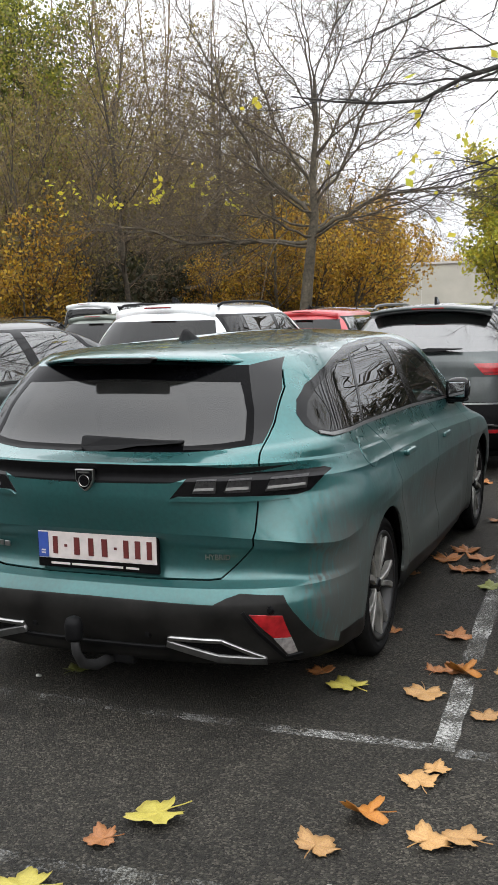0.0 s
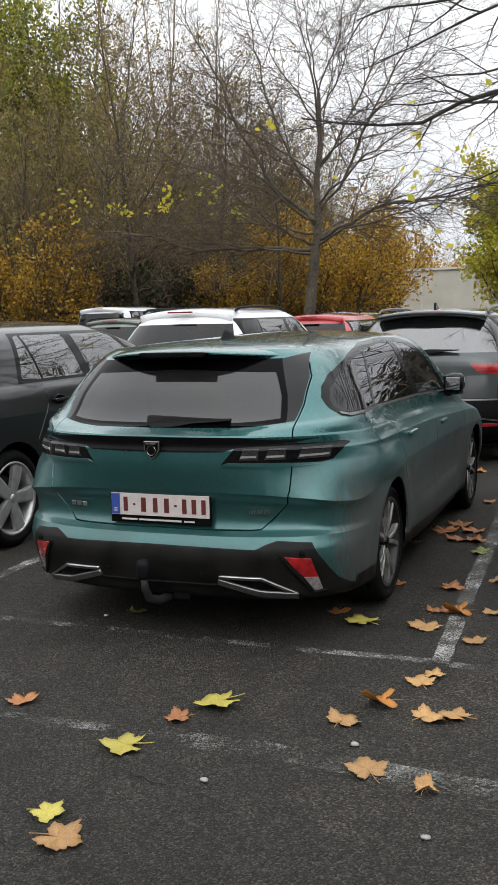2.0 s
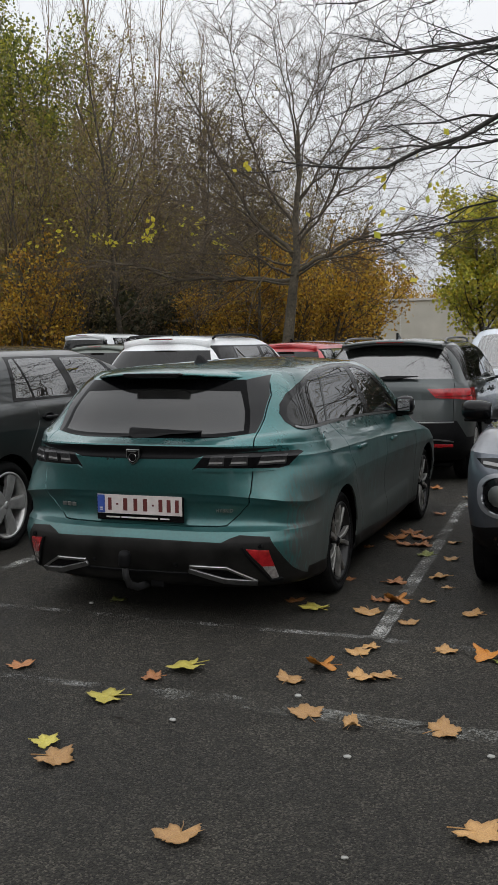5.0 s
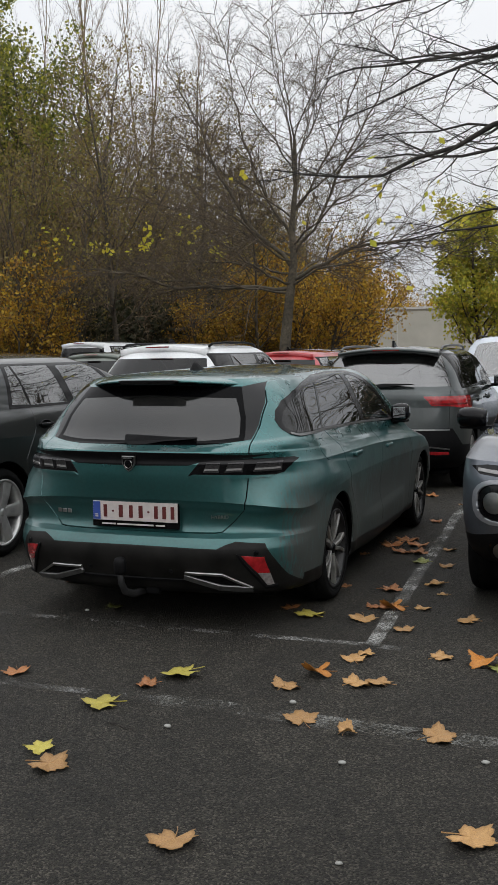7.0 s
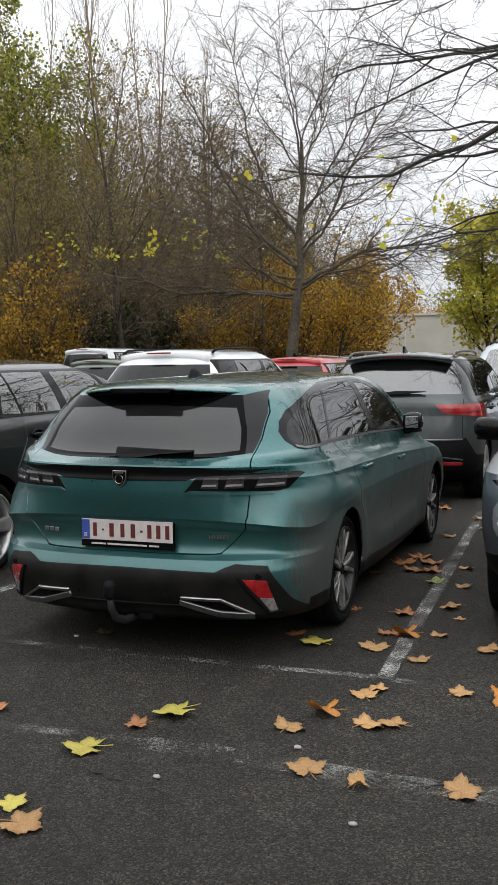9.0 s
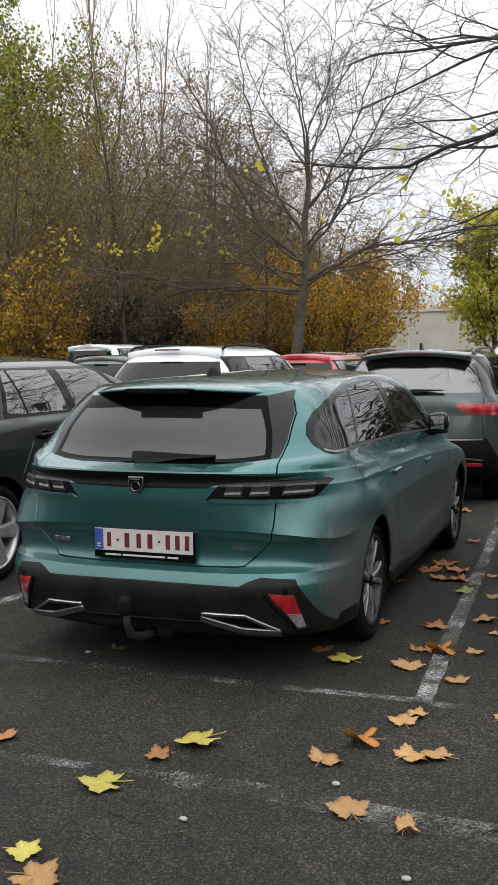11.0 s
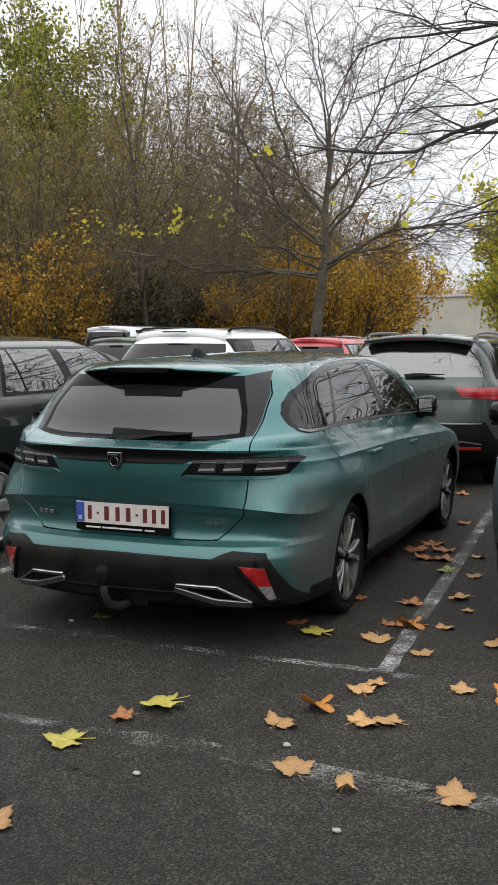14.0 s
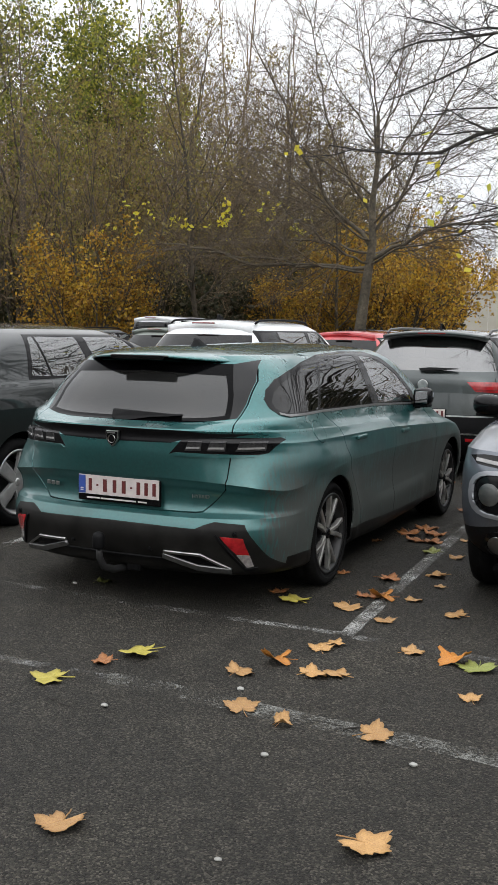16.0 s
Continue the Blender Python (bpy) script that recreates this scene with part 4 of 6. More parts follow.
    for s in ("right", "left"):
        skin("reflector", red, M["red_lens"], bp, s, lift=0.004, label="red reflector")
        skin("reverse_lamp", white, M["lamp_clear"], bp, s, lift=0.004, label="clear reversing lamp")
        skin("reflector_rim", rim, M["plastic"], bp, s, lift=0.010)
        skin("exhaust_trim", loop, M["chrome"], bp, s, lift=0.014, thick=0.016, label="chrome exhaust-shaped trim")
        skin("trim_blade", blade, M["strip_metal"], bp, s, lift=0.018, thick=0.02, label="dull chrome lower blade of the trim")
        skin("trim_recess", hollow, M["gloss_black"], bp, s, lift=0.003)
    ridge = []
    for q in strip([(0.0, 0.292), (0.30, 0.294), (0.34, 0.30)], 0.012):
        ridge += split(bumper, q, "rear", low_rear)[0]
    skin("bumper_ridge", ridge, M["plastic"], bp, lift=0.012)
    for x, y, z in ((0.235, -0.072, 0.345), (-0.265, -0.070, 0.345), (0.70, 0.010, 0.452), (-0.70, 0.010, 0.452)):
        bm = bmesh.new()
        add_lathe(bm, [(0.001, 0.009), (0.010, 0.008), (0.012, 0.002), (0.014, 0.004), (0.016, -0.004)], 16, Matrix.Translation((x, y, z)) @ Matrix.Rotation(radians(90), 4, "X"))
        part("parking_sensor", bm, M["plastic"], bp)
    sill, faces = split(faces, [(0.3, 0.0), (4.0, 0.0), (4.0, 0.268), (2.24, 0.275), (1.46, 0.295), (0.3, 0.298)], "side", on_side)
    for s in ("right", "left"):
        skin("sill_trim", sill, M["dirty_plastic"], car, s)
    screen, faces = split(faces, [(0.0, 2.76), (0.52, 2.78), (0.70, 3.36), (0.0, 3.48)], "top", lambda f: f[:, 2].mean() > 0.95)
    skin("windscreen", screen, M["glass_clear"], car, thick=0.004)
    # shut lines
    shut = [(0.0, 0.548), (0.219, 0.547), (0.46, 0.549), (0.50, 0.553), (0.563, 0.611), (0.622, 0.674), (0.638, 0.74), (0.642, 0.833), (0.642, 0.95), (0.643, 0.98), (0.629, 1.045), (0.640, 1.12), (0.635, 1.246), (0.605, 1.31)]
    faces = gap(faces, shut, "rear", on_rear)
    gate = [(-0.01, 0.545)] + shut[1:] + [(0.56, 1.36), (-0.01, 1.37)]
    tail, faces = split(faces, gate, "rear", lambda f: f[:, 1].mean() < 0.50)
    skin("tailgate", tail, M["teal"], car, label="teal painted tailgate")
    rear_cut = [(0.865, 1.055), (0.90, 1.035), (1.035, 0.95), (1.060, 0.838), (1.155, 0.689), (1.38, 0.45), (1.447, 0.292)]
    b_cut = [(1.955, 1.04), (2.05, 0.95), (2.085, 0.88), (2.08, 0.70), (2.12, 0.45), (2.107, 0.27)]
    a_cut = [(2.98, 0.985), (3.10, 0.90), (3.18, 0.70), (3.12, 0.30), (3.11, 0.268)]
    for c in (rear_cut, b_cut, a_cut):
        faces = gap(faces, c, "side", on_side)
    door_r, faces = split(faces, rear_cut + b_cut[::-1], "side", on_side)
    door_f, faces = split(faces, b_cut + a_cut[::-1], "side", on_side)
    flap = [(0.70 + 0.085 * math.cos(a), 0.955 + 0.062 * math.sin(a)) for a in np.linspace(0, 2 * math.pi, 17)]
    faces = gap(faces, flap, "side", on_side, 0.004)
    lid, faces = split(faces, flap[:-1], "side", on_side)
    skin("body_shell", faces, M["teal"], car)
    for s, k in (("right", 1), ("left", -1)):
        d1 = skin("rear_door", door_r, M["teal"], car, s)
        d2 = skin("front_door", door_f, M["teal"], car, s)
        door_handle(d1, k * 0.912, 1.33, 0.873, M["teal"], k)
        door_handle(d2, k * 0.905, 2.30, 0.839, M["teal"], k)
        door_mirror(d2, k * 0.815, 2.80, 1.045, M["piano_black"], k, 0.135)
        skin("fuel_flap", lid, M["teal"], car, s, lift=0.001)
        wheel(car, k * 0.785, 0.93, 0.318, 0.225, 0.244, "twin", k)
        wheel(car, k * 0.785, 3.662, 0.318, 0.225, 0.244, "twin", k)
    # roof spoiler with the high brake lamp under its lip
    bm = bmesh.new()
    rows = []
    for x in np.linspace(-0.53, 0.53, 33):
        k = abs(x) / 0.53
        back = 0.185 + 0.31 * k ** 3.0
        top = 1.400 - 0.036 * k ** 2.0
        rows.append([(x, 0.66, top + 0.016 + 0.004 * k ** 2), (x, max(0.46, back + 0.06), top + 0.008 + 0.002 * k ** 2), (x, back + 0.05, top - 0.008), (x, back + 0.010, top - 0.018), (x, back, top - 0.024), (x, back + 0.006, top - 0.031)])
    vr = [[bm.verts.new(p) for p in r] for r in rows]
    for a, b in zip(vr, vr[1:]):
        for k in range(5):
            bm.faces.new((a[k], a[k + 1], b[k + 1], b[k]))
    sp = part("roof_spoiler", bm, M["teal"], car, smooth=True)
    bm = bmesh.new()
    under = [[bm.verts.new(p) for p in (r[5], (r[5][0], r[5][1] + 0.030, r[5][2] - 0.006), (r[5][0], max(0.40, r[5][1] + 0.04), r[5][2] - 0.030), (r[5][0], max(0.42, r[5][1] + 0.06), r[5][2] + 0.010))] for r in rows]
    for a, b in zip(under, under[1:]):
        for k in range(3):
            bm.faces.new((a[k], a[k + 1], b[k + 1], b[k]))
    part("spoiler_underside", bm, M["frit"], sp, "black underside of the roof spoiler", smooth=True)
    bm = bmesh.new()
    add_prism(bm, [(-0.185, 1.374), (-0.165, 1.355), (0.165, 1.355), (0.185, 1.374), (0.165, 1.379), (-0.165, 1.379)], 1, 0.160, 0.215, bev=0.004)
    part("high_brake_lamp", bm, M["smoke_lens"], sp, "dark unlit high brake lamp")
    # roof fin
    bm = bmesh.new()
    vr = []
    for y, h, w in ((0.80, 0.0, 0.030), (0.83, 0.052, 0.018), (0.88, 0.058, 0.017), (0.94, 0.030, 0.024), (1.02, 0.0, 0.02)):
        vr.append([bm.verts.new(p) for p in ((-w * 1.4, y, 1.412), (-w * 0.6, y, 1.418 + h * 0.8), (0, y, 1.421 + h), (w * 0.6, y, 1.418 + h * 0.8), (w * 1.4, y, 1.412))])
    for a, b in zip(vr, vr[1:]):
        for k in range(4):
            bm.faces.new((a[k], a[k + 1], b[k + 1], b[k]))
    part("roof_antenna", bm, M["plastic"], car, "black shark-fin antenna", smooth=True)
    # wiper
    bm = bmesh.new()
    add_prism(bm, [(-0.085, 1.036), (-0.05, 1.020), (0.06, 1.030), (0.16, 1.046), (0.26, 1.052), (0.335, 1.056), (0.335, 1.065), (0.25, 1.065), (0.02, 1.074), (-0.095, 1.078)], 1, 0.010, 0.050, bev=0.006)
    for v in bm.verts:
        v.co.y += (v.co.z - 1.03) * 0.75 + 0.06 * abs(v.co.x) + 0.01
    part("rear_wiper", bm, M["plastic"], car, "black rear wiper at rest")
    # shield badge, model badges, plate, tow bar
    bm = bmesh.new()
    add_prism(bm, [(-0.040, 0.972), (0.040, 0.972), (0.039, 0.930), (0.022, 0.902), (0.0, 0.886), (-0.022, 0.902), (-0.039, 0.930)], 1, -0.092, -0.074, bev=0.003)
    bd = part("shield_badge", bm, M["chrome"], car, "dark shield badge with a chrome edge")
    bm = bmesh.new()
    add_prism(bm, [(-0.034, 0.967), (0.034, 0.967), (0.033, 0.932), (0.019, 0.906), (0.0, 0.893), (-0.019, 0.906), (-0.033, 0.932)], 1, -0.0955, -0.088)
    part("badge_field", bm, M["gloss_black"], bd)
    bm = bmesh.new()
    add_box(bm, (0, -0.097, 0.9605), (0.050, 0.004, 0.006))
    part("badge_bar", bm, M["chrome"], bd)
    bm = bmesh.new()
    add_lathe(bm, [(0.021, 0.0), (0.0225, 0.002), (0.024, 0.0)], 20, Matrix.Translation((0.0, -0.0955, 0.928)) @ Matrix.Rotation(radians(90), 4, "X"))
    part("badge_ring", bm, M["chrome"], bd)
    for w, x, zz, wid in (("HYBRID", 0.492, 0.627, 0.12),):
        me = text_mesh(w, 0.028, 0.002)
        me.materials.append(M["chrome"])
        o = new("model_lettering", me)
        o.parent = car
        o.matrix_basis = Matrix.Translation((x, 0.020, zz)) @ Matrix.Rotation(radians(12.5), 4, "Z") @ Matrix.Rotation(radians(90), 4, "X")
        tagged(o, "small chrome lettering HYBRID")
    for k in range(3):
        bm = bmesh.new()
        add_box(bm, (-0.505 + k * 0.036, 0.024 - k * 0.0080, 0.638), (0.028, 0.006, 0.022), Matrix.Rotation(radians(-12.5), 4, "Z"), bev=0.002)
        part("model_badge_bar", bm, M["chrome"], car)
    number_plate(car, 0.0, -0.020, 0.655)
    bm = bmesh.new()
    pts = [Vector(p) for p in ((0.02, 0.12, 0.215), (0.02, 0.02, 0.200), (0.015, -0.09, 0.205), (0.0, -0.165, 0.235), (0.0, -0.205, 0.29), (0.0, -0.215, 0.355))]
    add_tube(bm, pts, [0.022, 0.022, 0.021, 0.020, 0.018, 0.016], 12)
    tb = part("tow_bar", bm, M["tow_metal"], car, "black swan-neck tow bar", smooth=True)
    bm = bmesh.new()
    add_lathe(bm, [(0.001, 0.0), (0.030, 0.0), (0.034, 0.012), (0.034, 0.062), (0.028, 0.082), (0.012, 0.090), (0.001, 0.091)], 20, Matrix.Translation((0.0, -0.217, 0.345)))
    part("tow_ball_cap", bm, M["plastic"], tb, "black rubber tow ball cap", smooth=True)
    bm = bmesh.new()
    add_box(bm, (0.10, -0.005, 0.225), (0.09, 0.05, 0.06), bev=0.012)
    part("tow_socket", bm, M["plastic"], tb)
    # underbody, rear axle and silencer
    bm = bmesh.new()
    add_box(bm, (0, 2.25, 0.185), (1.45, 4.0, 0.05), bev=0.02)
    part("underbody", bm, M["inner"], car)
    bm = bmesh.new()
    add_tube(bm, [Vector((-0.72, 0.95, 0.30)), Vector((-0.3, 1.05, 0.26)), Vector((0.3, 1.05, 0.26)), Vector((0.72, 0.95, 0.30))], [0.05] * 4, 8)
    part("rear_axle", bm, M["tow_metal"], car)
    bm = bmesh.new()
    add_box(bm, (-0.35, 0.32, 0.24), (0.55, 0.26, 0.13), bev=0.05)
    part("silencer", bm, M["tow_metal"], car)
    cabin(car, 1.0, 0.3, 3.3, 0.72)
    return car


FRONT_GLASS = [(1.99, 1.051), (2.79, 1.018), (2.77, 1.105), (2.61, 1.222), (2.39, 1.306), (2.18, 1.356), (1.972, 1.368)]
FRAME_OUT = [(0.350, 1.10), (0.370, 1.066), (0.425, 1.050), (0.85, 1.052), (1.82, 1.035), (2.93, 0.985), (2.86, 1.10), (2.655, 1.245), (2.38, 1.357), (2.15, 1.393), (1.72, 1.398), (1.25, 1.380), (0.88, 1.338), (0.665, 1.295), (0.505, 1.250), (0.405, 1.197), (0.358, 1.145)]
hero_car()


# ---- the other cars ----
def generic_lines(L, hw, H, belt, g, rake, roof_front, cowl, hood, D=0.6, n=3.0, Df=0.6, nf=2.4):
    """A plain body: length, half width, height, belt height, sill height, how far the roof's rear edge lies in."""
    s = lambda a, b, c: [(0.0, a), (L * 0.45, b), (L * 0.9, c)]
    ends = dict(D=D, n=n, Df=Df, nf=nf)
    top = dict(D=D, n=n, Df=0.35, nf=2.4)
    return [
        dict(ends, z=s(g + 0.04, g, g + 0.04), R=0.14, W=hw * 0.90, F=L - 0.20),
        dict(ends, z=s(g + 0.14, g + 0.10, g + 0.14), R=0.02, W=hw * 0.97, F=L - 0.06),
        dict(ends, z=s(0.46, 0.45, 0.48), R=-0.02, W=hw * 0.99, F=L - 0.01),
        dict(ends, z=s(belt * 0.66, belt * 0.65, hood * 0.8), R=-0.01, W=hw, F=L),
        dict(ends, z=s(belt * 0.84, belt * 0.82, hood * 0.93), R=0.02, W=hw * 0.995, F=L - 0.08, crease=True),
        dict(ends, z=s(belt * 0.965, belt * 0.955, hood), R=0.035, W=hw * 0.965, F=L - 0.30),
        dict(ends, z=s(belt, belt, belt * 0.985), R=0.05, W=hw * 0.94, F=cowl, crease=True),
        dict(top, z=s(belt + 0.02, belt + 0.02, belt), R=0.06, W=hw * 0.925, F=cowl - 0.05),
        dict(top, z=s((belt + H) / 2, (belt + H) / 2, (belt + H) / 2), R=rake * 0.5 + 0.03, W=hw * 0.83, F=(cowl + roof_front) / 2 + 0.05),
        dict(top, z=s(H - 0.09, H - 0.075, H - 0.09), R=rake, W=hw * 0.705, F=roof_front),
        dict(top, z=s(H - 0.055, H - 0.04, H - 0.055), R=rake + 0.05, W=hw * 0.64, F=roof_front - 0.1),
    ]


def generic_car(name, label, m, mat, L=4.3, hw=0.91, H=1.57, belt=1.0, g=0.22, rake=0.45, roof_front=2.45, cowl=3.25, hood=0.92,
                wheel_r=0.33, axles=(0.80, 3.42), b_post=1.95, c_post=1.02, rear_lamp=None, rails=False, glass=None, post=0.05,
                rear_glass=None, head=0.105, split_rear=0.66, seats=True, style="single", D=0.6, n=3.0, Df=0.6, nf=2.4, fine=1.0, handle_mat=None, front=None, bumper_top=None):
    car = empty(name, m)
    tagged(car, label, "car")
    glass = glass or M["glass_clear"]
    faces = loft(generic_lines(L, hw, H, belt, g, rake, roof_front, cowl, hood, D, n, Df, nf), 0.045, sub=4 if fine > 0.5 else 2, cap_rows=9 if fine > 0.5 else 5, fine=fine)
    on_side = lambda f: f[:, 0].min() > 0.35 and f[:, 3].mean() > 0.4
    on_rear = lambda f: f[:, 1].mean() < 0.9
    on_front = lambda f: f[:, 1].mean() > L - 0.95
    core = [f.copy() for f in faces if f[:, 2].max() < belt + 0.02]
    for f in core:
        f[:, :3] -= f[:, 3:] * 0.03
    for cy in axles:
        _, faces = split(faces, circle_region(cy, wheel_r + 0.01, wheel_r + 0.045), "side", on_side)
        _, core = split(core, circle_region(cy, wheel_r + 0.01, wheel_r + 0.05), "side", on_side)
    skin("inner_shell", core, M["inner"], car, thick=0)
    top = H - 0.105 - max(0.0, head - 0.105) * 0.5
    fr_top = roof_front - 0.12
    a = belt + 0.045
    windows = [
        ([(split_rear - 0.18, a + 0.01), (c_post - 0.012, a), (c_post - 0.06, top), (split_rear - 0.06, top - 0.01)], M["glass_dark"] if glass is not M["glass_clear"] else glass),
        ([(c_post + 0.012, a), (b_post - post, a), (b_post - post - 0.07, top), (c_post - 0.035, top)], glass),
        ([(b_post + post, a), (cowl - 0.30, a), (fr_top + 0.12, top - 0.13), (fr_top - 0.02, top - 0.03), (fr_top - 0.14, top), (b_post + post - 0.07, top)], M["glass_clear"]),
    ]
    for reg, gm in windows:
        piece, faces = split(faces, reg, "side", on_side)
        for s in ("right", "left"):
            skin("side_window", piece, gm, car, s, thick=0.004)
    band, faces = split(faces, [(split_rear - 0.24, belt + 0.024), (cowl - 0.22, belt + 0.024), (fr_top + 0.15, top - 0.11), (fr_top + 0.03, top + 0.0), (fr_top - 0.1, top + 0.022), (split_rear - 0.10, top + 0.014)], "side", on_side)
    for s in ("right", "left"):
        skin("window_frame", band, M["gloss_black"], car, s, lift=0.002)
    tail, faces = split(faces, [(0.0, belt + 0.05), (hw * 0.80, belt + 0.05), (hw * 0.64, H - head), (0.0, H - head + 0.005)], "rear", on_rear)
    skin("rear_window", tail, rear_glass or M["glass_dark"], car, thick=0.004)
    if rear_lamp:
        lens, faces = split(faces, rear_lamp, "rear", lambda f: f[:, 1].mean() < 0.55)
        z_mid = sum(q[1] for q in rear_lamp) / len(rear_lamp)
        x_in = min(q[0] for q in rear_lamp)
        bar = []
        for q in strip([(x_in + 0.09, z_mid - 0.012), (hw * 0.98, z_mid - 0.012)], 0.016):
            bar += split(lens, q, "rear")[0]
        for s in ("right", "left"):
            lm = skin("tail_lamp", lens, M["red_lens"], car, s, lift=0.006, label="red tail lamp")
            skin("lamp_bar", bar, M["red_dark"], lm, s, lift=0.009)
    low_z = bumper_top or (0.52 if rear_lamp else 0.50)
    shape = [(1.2, 0.46), (hw * 0.94, 0.52), (hw * 0.90, 0.60), (hw * 0.84, low_z)] if bumper_top else [(1.2, 0.42), (hw * 0.80, 0.45), (hw * 0.66, low_z)]
    lower, faces = split(faces, [(0.0, 0.0), (1.2, 0.0)] + shape + [(0.0, low_z)], "rear", on_rear)
    fog, lower = split(lower, [(hw * 0.52, 0.455), (hw * 0.80, 0.445), (hw * 0.80, 0.415), (hw * 0.52, 0.42)], "rear", on_rear)
    line = []
    for q in strip([(0.0, 0.50), (hw * 0.62, 0.50), (hw * 0.80, 0.475)], 0.014):
        line += split(lower, q, "rear")[0]
    if bumper_top:
        for q in strip([(0.0, low_z - 0.014), (hw * 0.80, low_z - 0.014)], 0.016):
            line += split(lower, q, "rear")[0]
    bp = skin("rear_bumper", lower, M["plastic"], car, label="black plastic bumper")
    for s in ("right", "left"):
        skin("reflector", fog, M["red_lens"], bp, s, lift=0.003)
    skin("bumper_strip", line, M["chrome"] if rear_lamp else M["plastic"], bp, lift=0.006)
    front_low, faces = split(faces, [(0.0, 0.0), (1.2, 0.0), (1.2, 0.40), (hw * 0.88, 0.45), (hw * 0.5, 0.52), (0.0, 0.52)], "rear", on_front)
    fb = skin("front_bumper", front_low, M["plastic"], car)
    if front:
        front(car, fb, faces, front_low, on_front)
        for cut in (HEAD_LOW, HEAD_TOP):
            _, faces = split(faces, cut, "rear", on_front)
    sill, faces = split(faces, [(0.2, 0.0), (L - 0.2, 0.0), (L - 0.2, g + 0.13), (0.2, g + 0.13)], "side", on_side)
    for s in ("right", "left"):
        skin("sill_trim", sill, M["plastic"], car, s)
    screen, faces = split(faces, [(0.0, roof_front + 0.03), (hw * 0.60, roof_front + 0.03), (hw * 0.74, cowl - 0.12), (0.0, cowl - 0.05)], "top", lambda f: f[:, 2].mean() > belt - 0.02)
    skin("windscreen", screen, M["glass_clear"], car, thick=0.004)
    r_cut = [(c_post - 0.03, belt + 0.01), (c_post - 0.03, belt * 0.88), (axles[0] + wheel_r * 0.85, belt * 0.66), (axles[0] + wheel_r + 0.08, 0.45), (axles[0] + wheel_r + 0.08, g + 0.13)]
    b_cut = [(b_post, belt), (b_post + 0.03, belt * 0.75), (b_post, g + 0.13)]
    f_cut = [(cowl - 0.22, belt), (cowl - 0.16, belt * 0.8), (cowl - 0.18, g + 0.13)]
    for c in (r_cut, b_cut, f_cut):
        faces = gap(faces, c, "side", on_side)
    faces = gap(faces, [(0.0, 0.56), (hw * 0.68, 0.56), (hw * 0.80, 0.70), (hw * 0.80, belt)], "rear", on_rear)
    door_r, faces = split(faces, r_cut + b_cut[::-1], "side", on_side)
    door_f, faces = split(faces, b_cut + f_cut[::-1], "side", on_side)
    gate, faces = split(faces, [(-0.01, 0.56), (hw * 0.68, 0.56), (hw * 0.80, 0.70), (hw * 0.80, belt), (hw * 0.82, belt + 0.04), (-0.01, belt + 0.05)], "rear", lambda f: f[:, 1].mean() < 0.45)
    skin("body_shell", faces, mat, car)
    skin("tailgate", gate, mat, car)
    bm = bmesh.new()
    rows = []
    for x in np.linspace(-hw * 0.62, hw * 0.62, 15):
        k = abs(x) / (hw * 0.62)
        back = rake - (0.14 if head < 0.12 else 0.05) + 0.06 * k ** 2
        t = H - 0.018 - 0.045 * k ** 2
        rows.append([(x, rake + 0.22, t + 0.010), (x, back + 0.04, t - 0.01), (x, back, t - 0.022), (x, back + 0.02, t - 0.05 - (head - 0.105) * 0.8), (x, rake + 0.05, t - 0.075 - (head - 0.105) * 0.9)])
    vr = [[bm.verts.new(p) for p in r] for r in rows]
    for a_, b_ in zip(vr, vr[1:]):
        for k in range(4):
            bm.faces.new((a_[k], a_[k + 1], b_[k + 1], b_[k]))
    bm.faces.new(vr[0][::-1])
    bm.faces.new(vr[-1])
    sp = part("roof_spoiler", bm, mat, car, smooth=True)
    bm = bmesh.new()
    add_box(bm, (0, rake - 0.115, H - 0.052), (0.30, 0.04, 0.018), bev=0.005)
    part("high_brake_lamp", bm, M["red_dark"], sp, "dark red high brake lamp")
    for k, s in ((1, "right"), (-1, "left")):
        for y in axles:
            wheel(car, k * (hw - 0.135), y, wheel_r, 0.22, wheel_r - 0.085, style, k)
        d1 = skin("rear_door", door_r, mat, car, s)
        d2 = skin("front_door", door_f, mat, car, s)
        door_mirror(d2, k * hw * 0.95, cowl - 0.42, belt + 0.05, M["gloss_black"] if handle_mat else mat, k)
        door_handle(d1, k * hw * 0.988, c_post + 0.10, belt * 0.895, handle_mat or mat, k, 0.19, cup=True)
        door_handle(d2, k * hw * 0.988, b_post + 0.14, belt * 0.885, handle_mat or mat, k, 0.19, cup=True)
        if rails:
            bm = bmesh.new()
            pts = [Vector((k * hw * 0.63, y, H - 0.05 + dz)) for y, dz in ((rake + 0.12, 0.0), (rake + 0.22, 0.034), (rake + 0.6, 0.050), (roof_front - 0.6, 0.055), (roof_front - 0.3, 0.036), (roof_front - 0.2, 0.0))]
            add_tube(bm, pts, [0.014] * 6, 8)
            part("roof_rail", bm, M["plastic"] if rails is True else rails, car, smooth=True)
    bm = bmesh.new()
    add_prism(bm, [(rake + 0.25, H - 0.01), (rake + 0.45, H - 0.008), (rake + 0.30, H + 0.055), (rake + 0.26, H + 0.06)], 0, -0.012, 0.012, bev=0.004)
    part("roof_antenna", bm, M["gloss_black"], car)
    bm = bmesh.new()
    add_prism(bm, [(-0.06, belt + 0.075), (-0.04, belt + 0.05), (0.10, belt + 0.055), (0.36, belt + 0.075), (0.36, belt + 0.083), (0.05, belt + 0.088)], 1, 0.03, 0.06, bev=0.005)
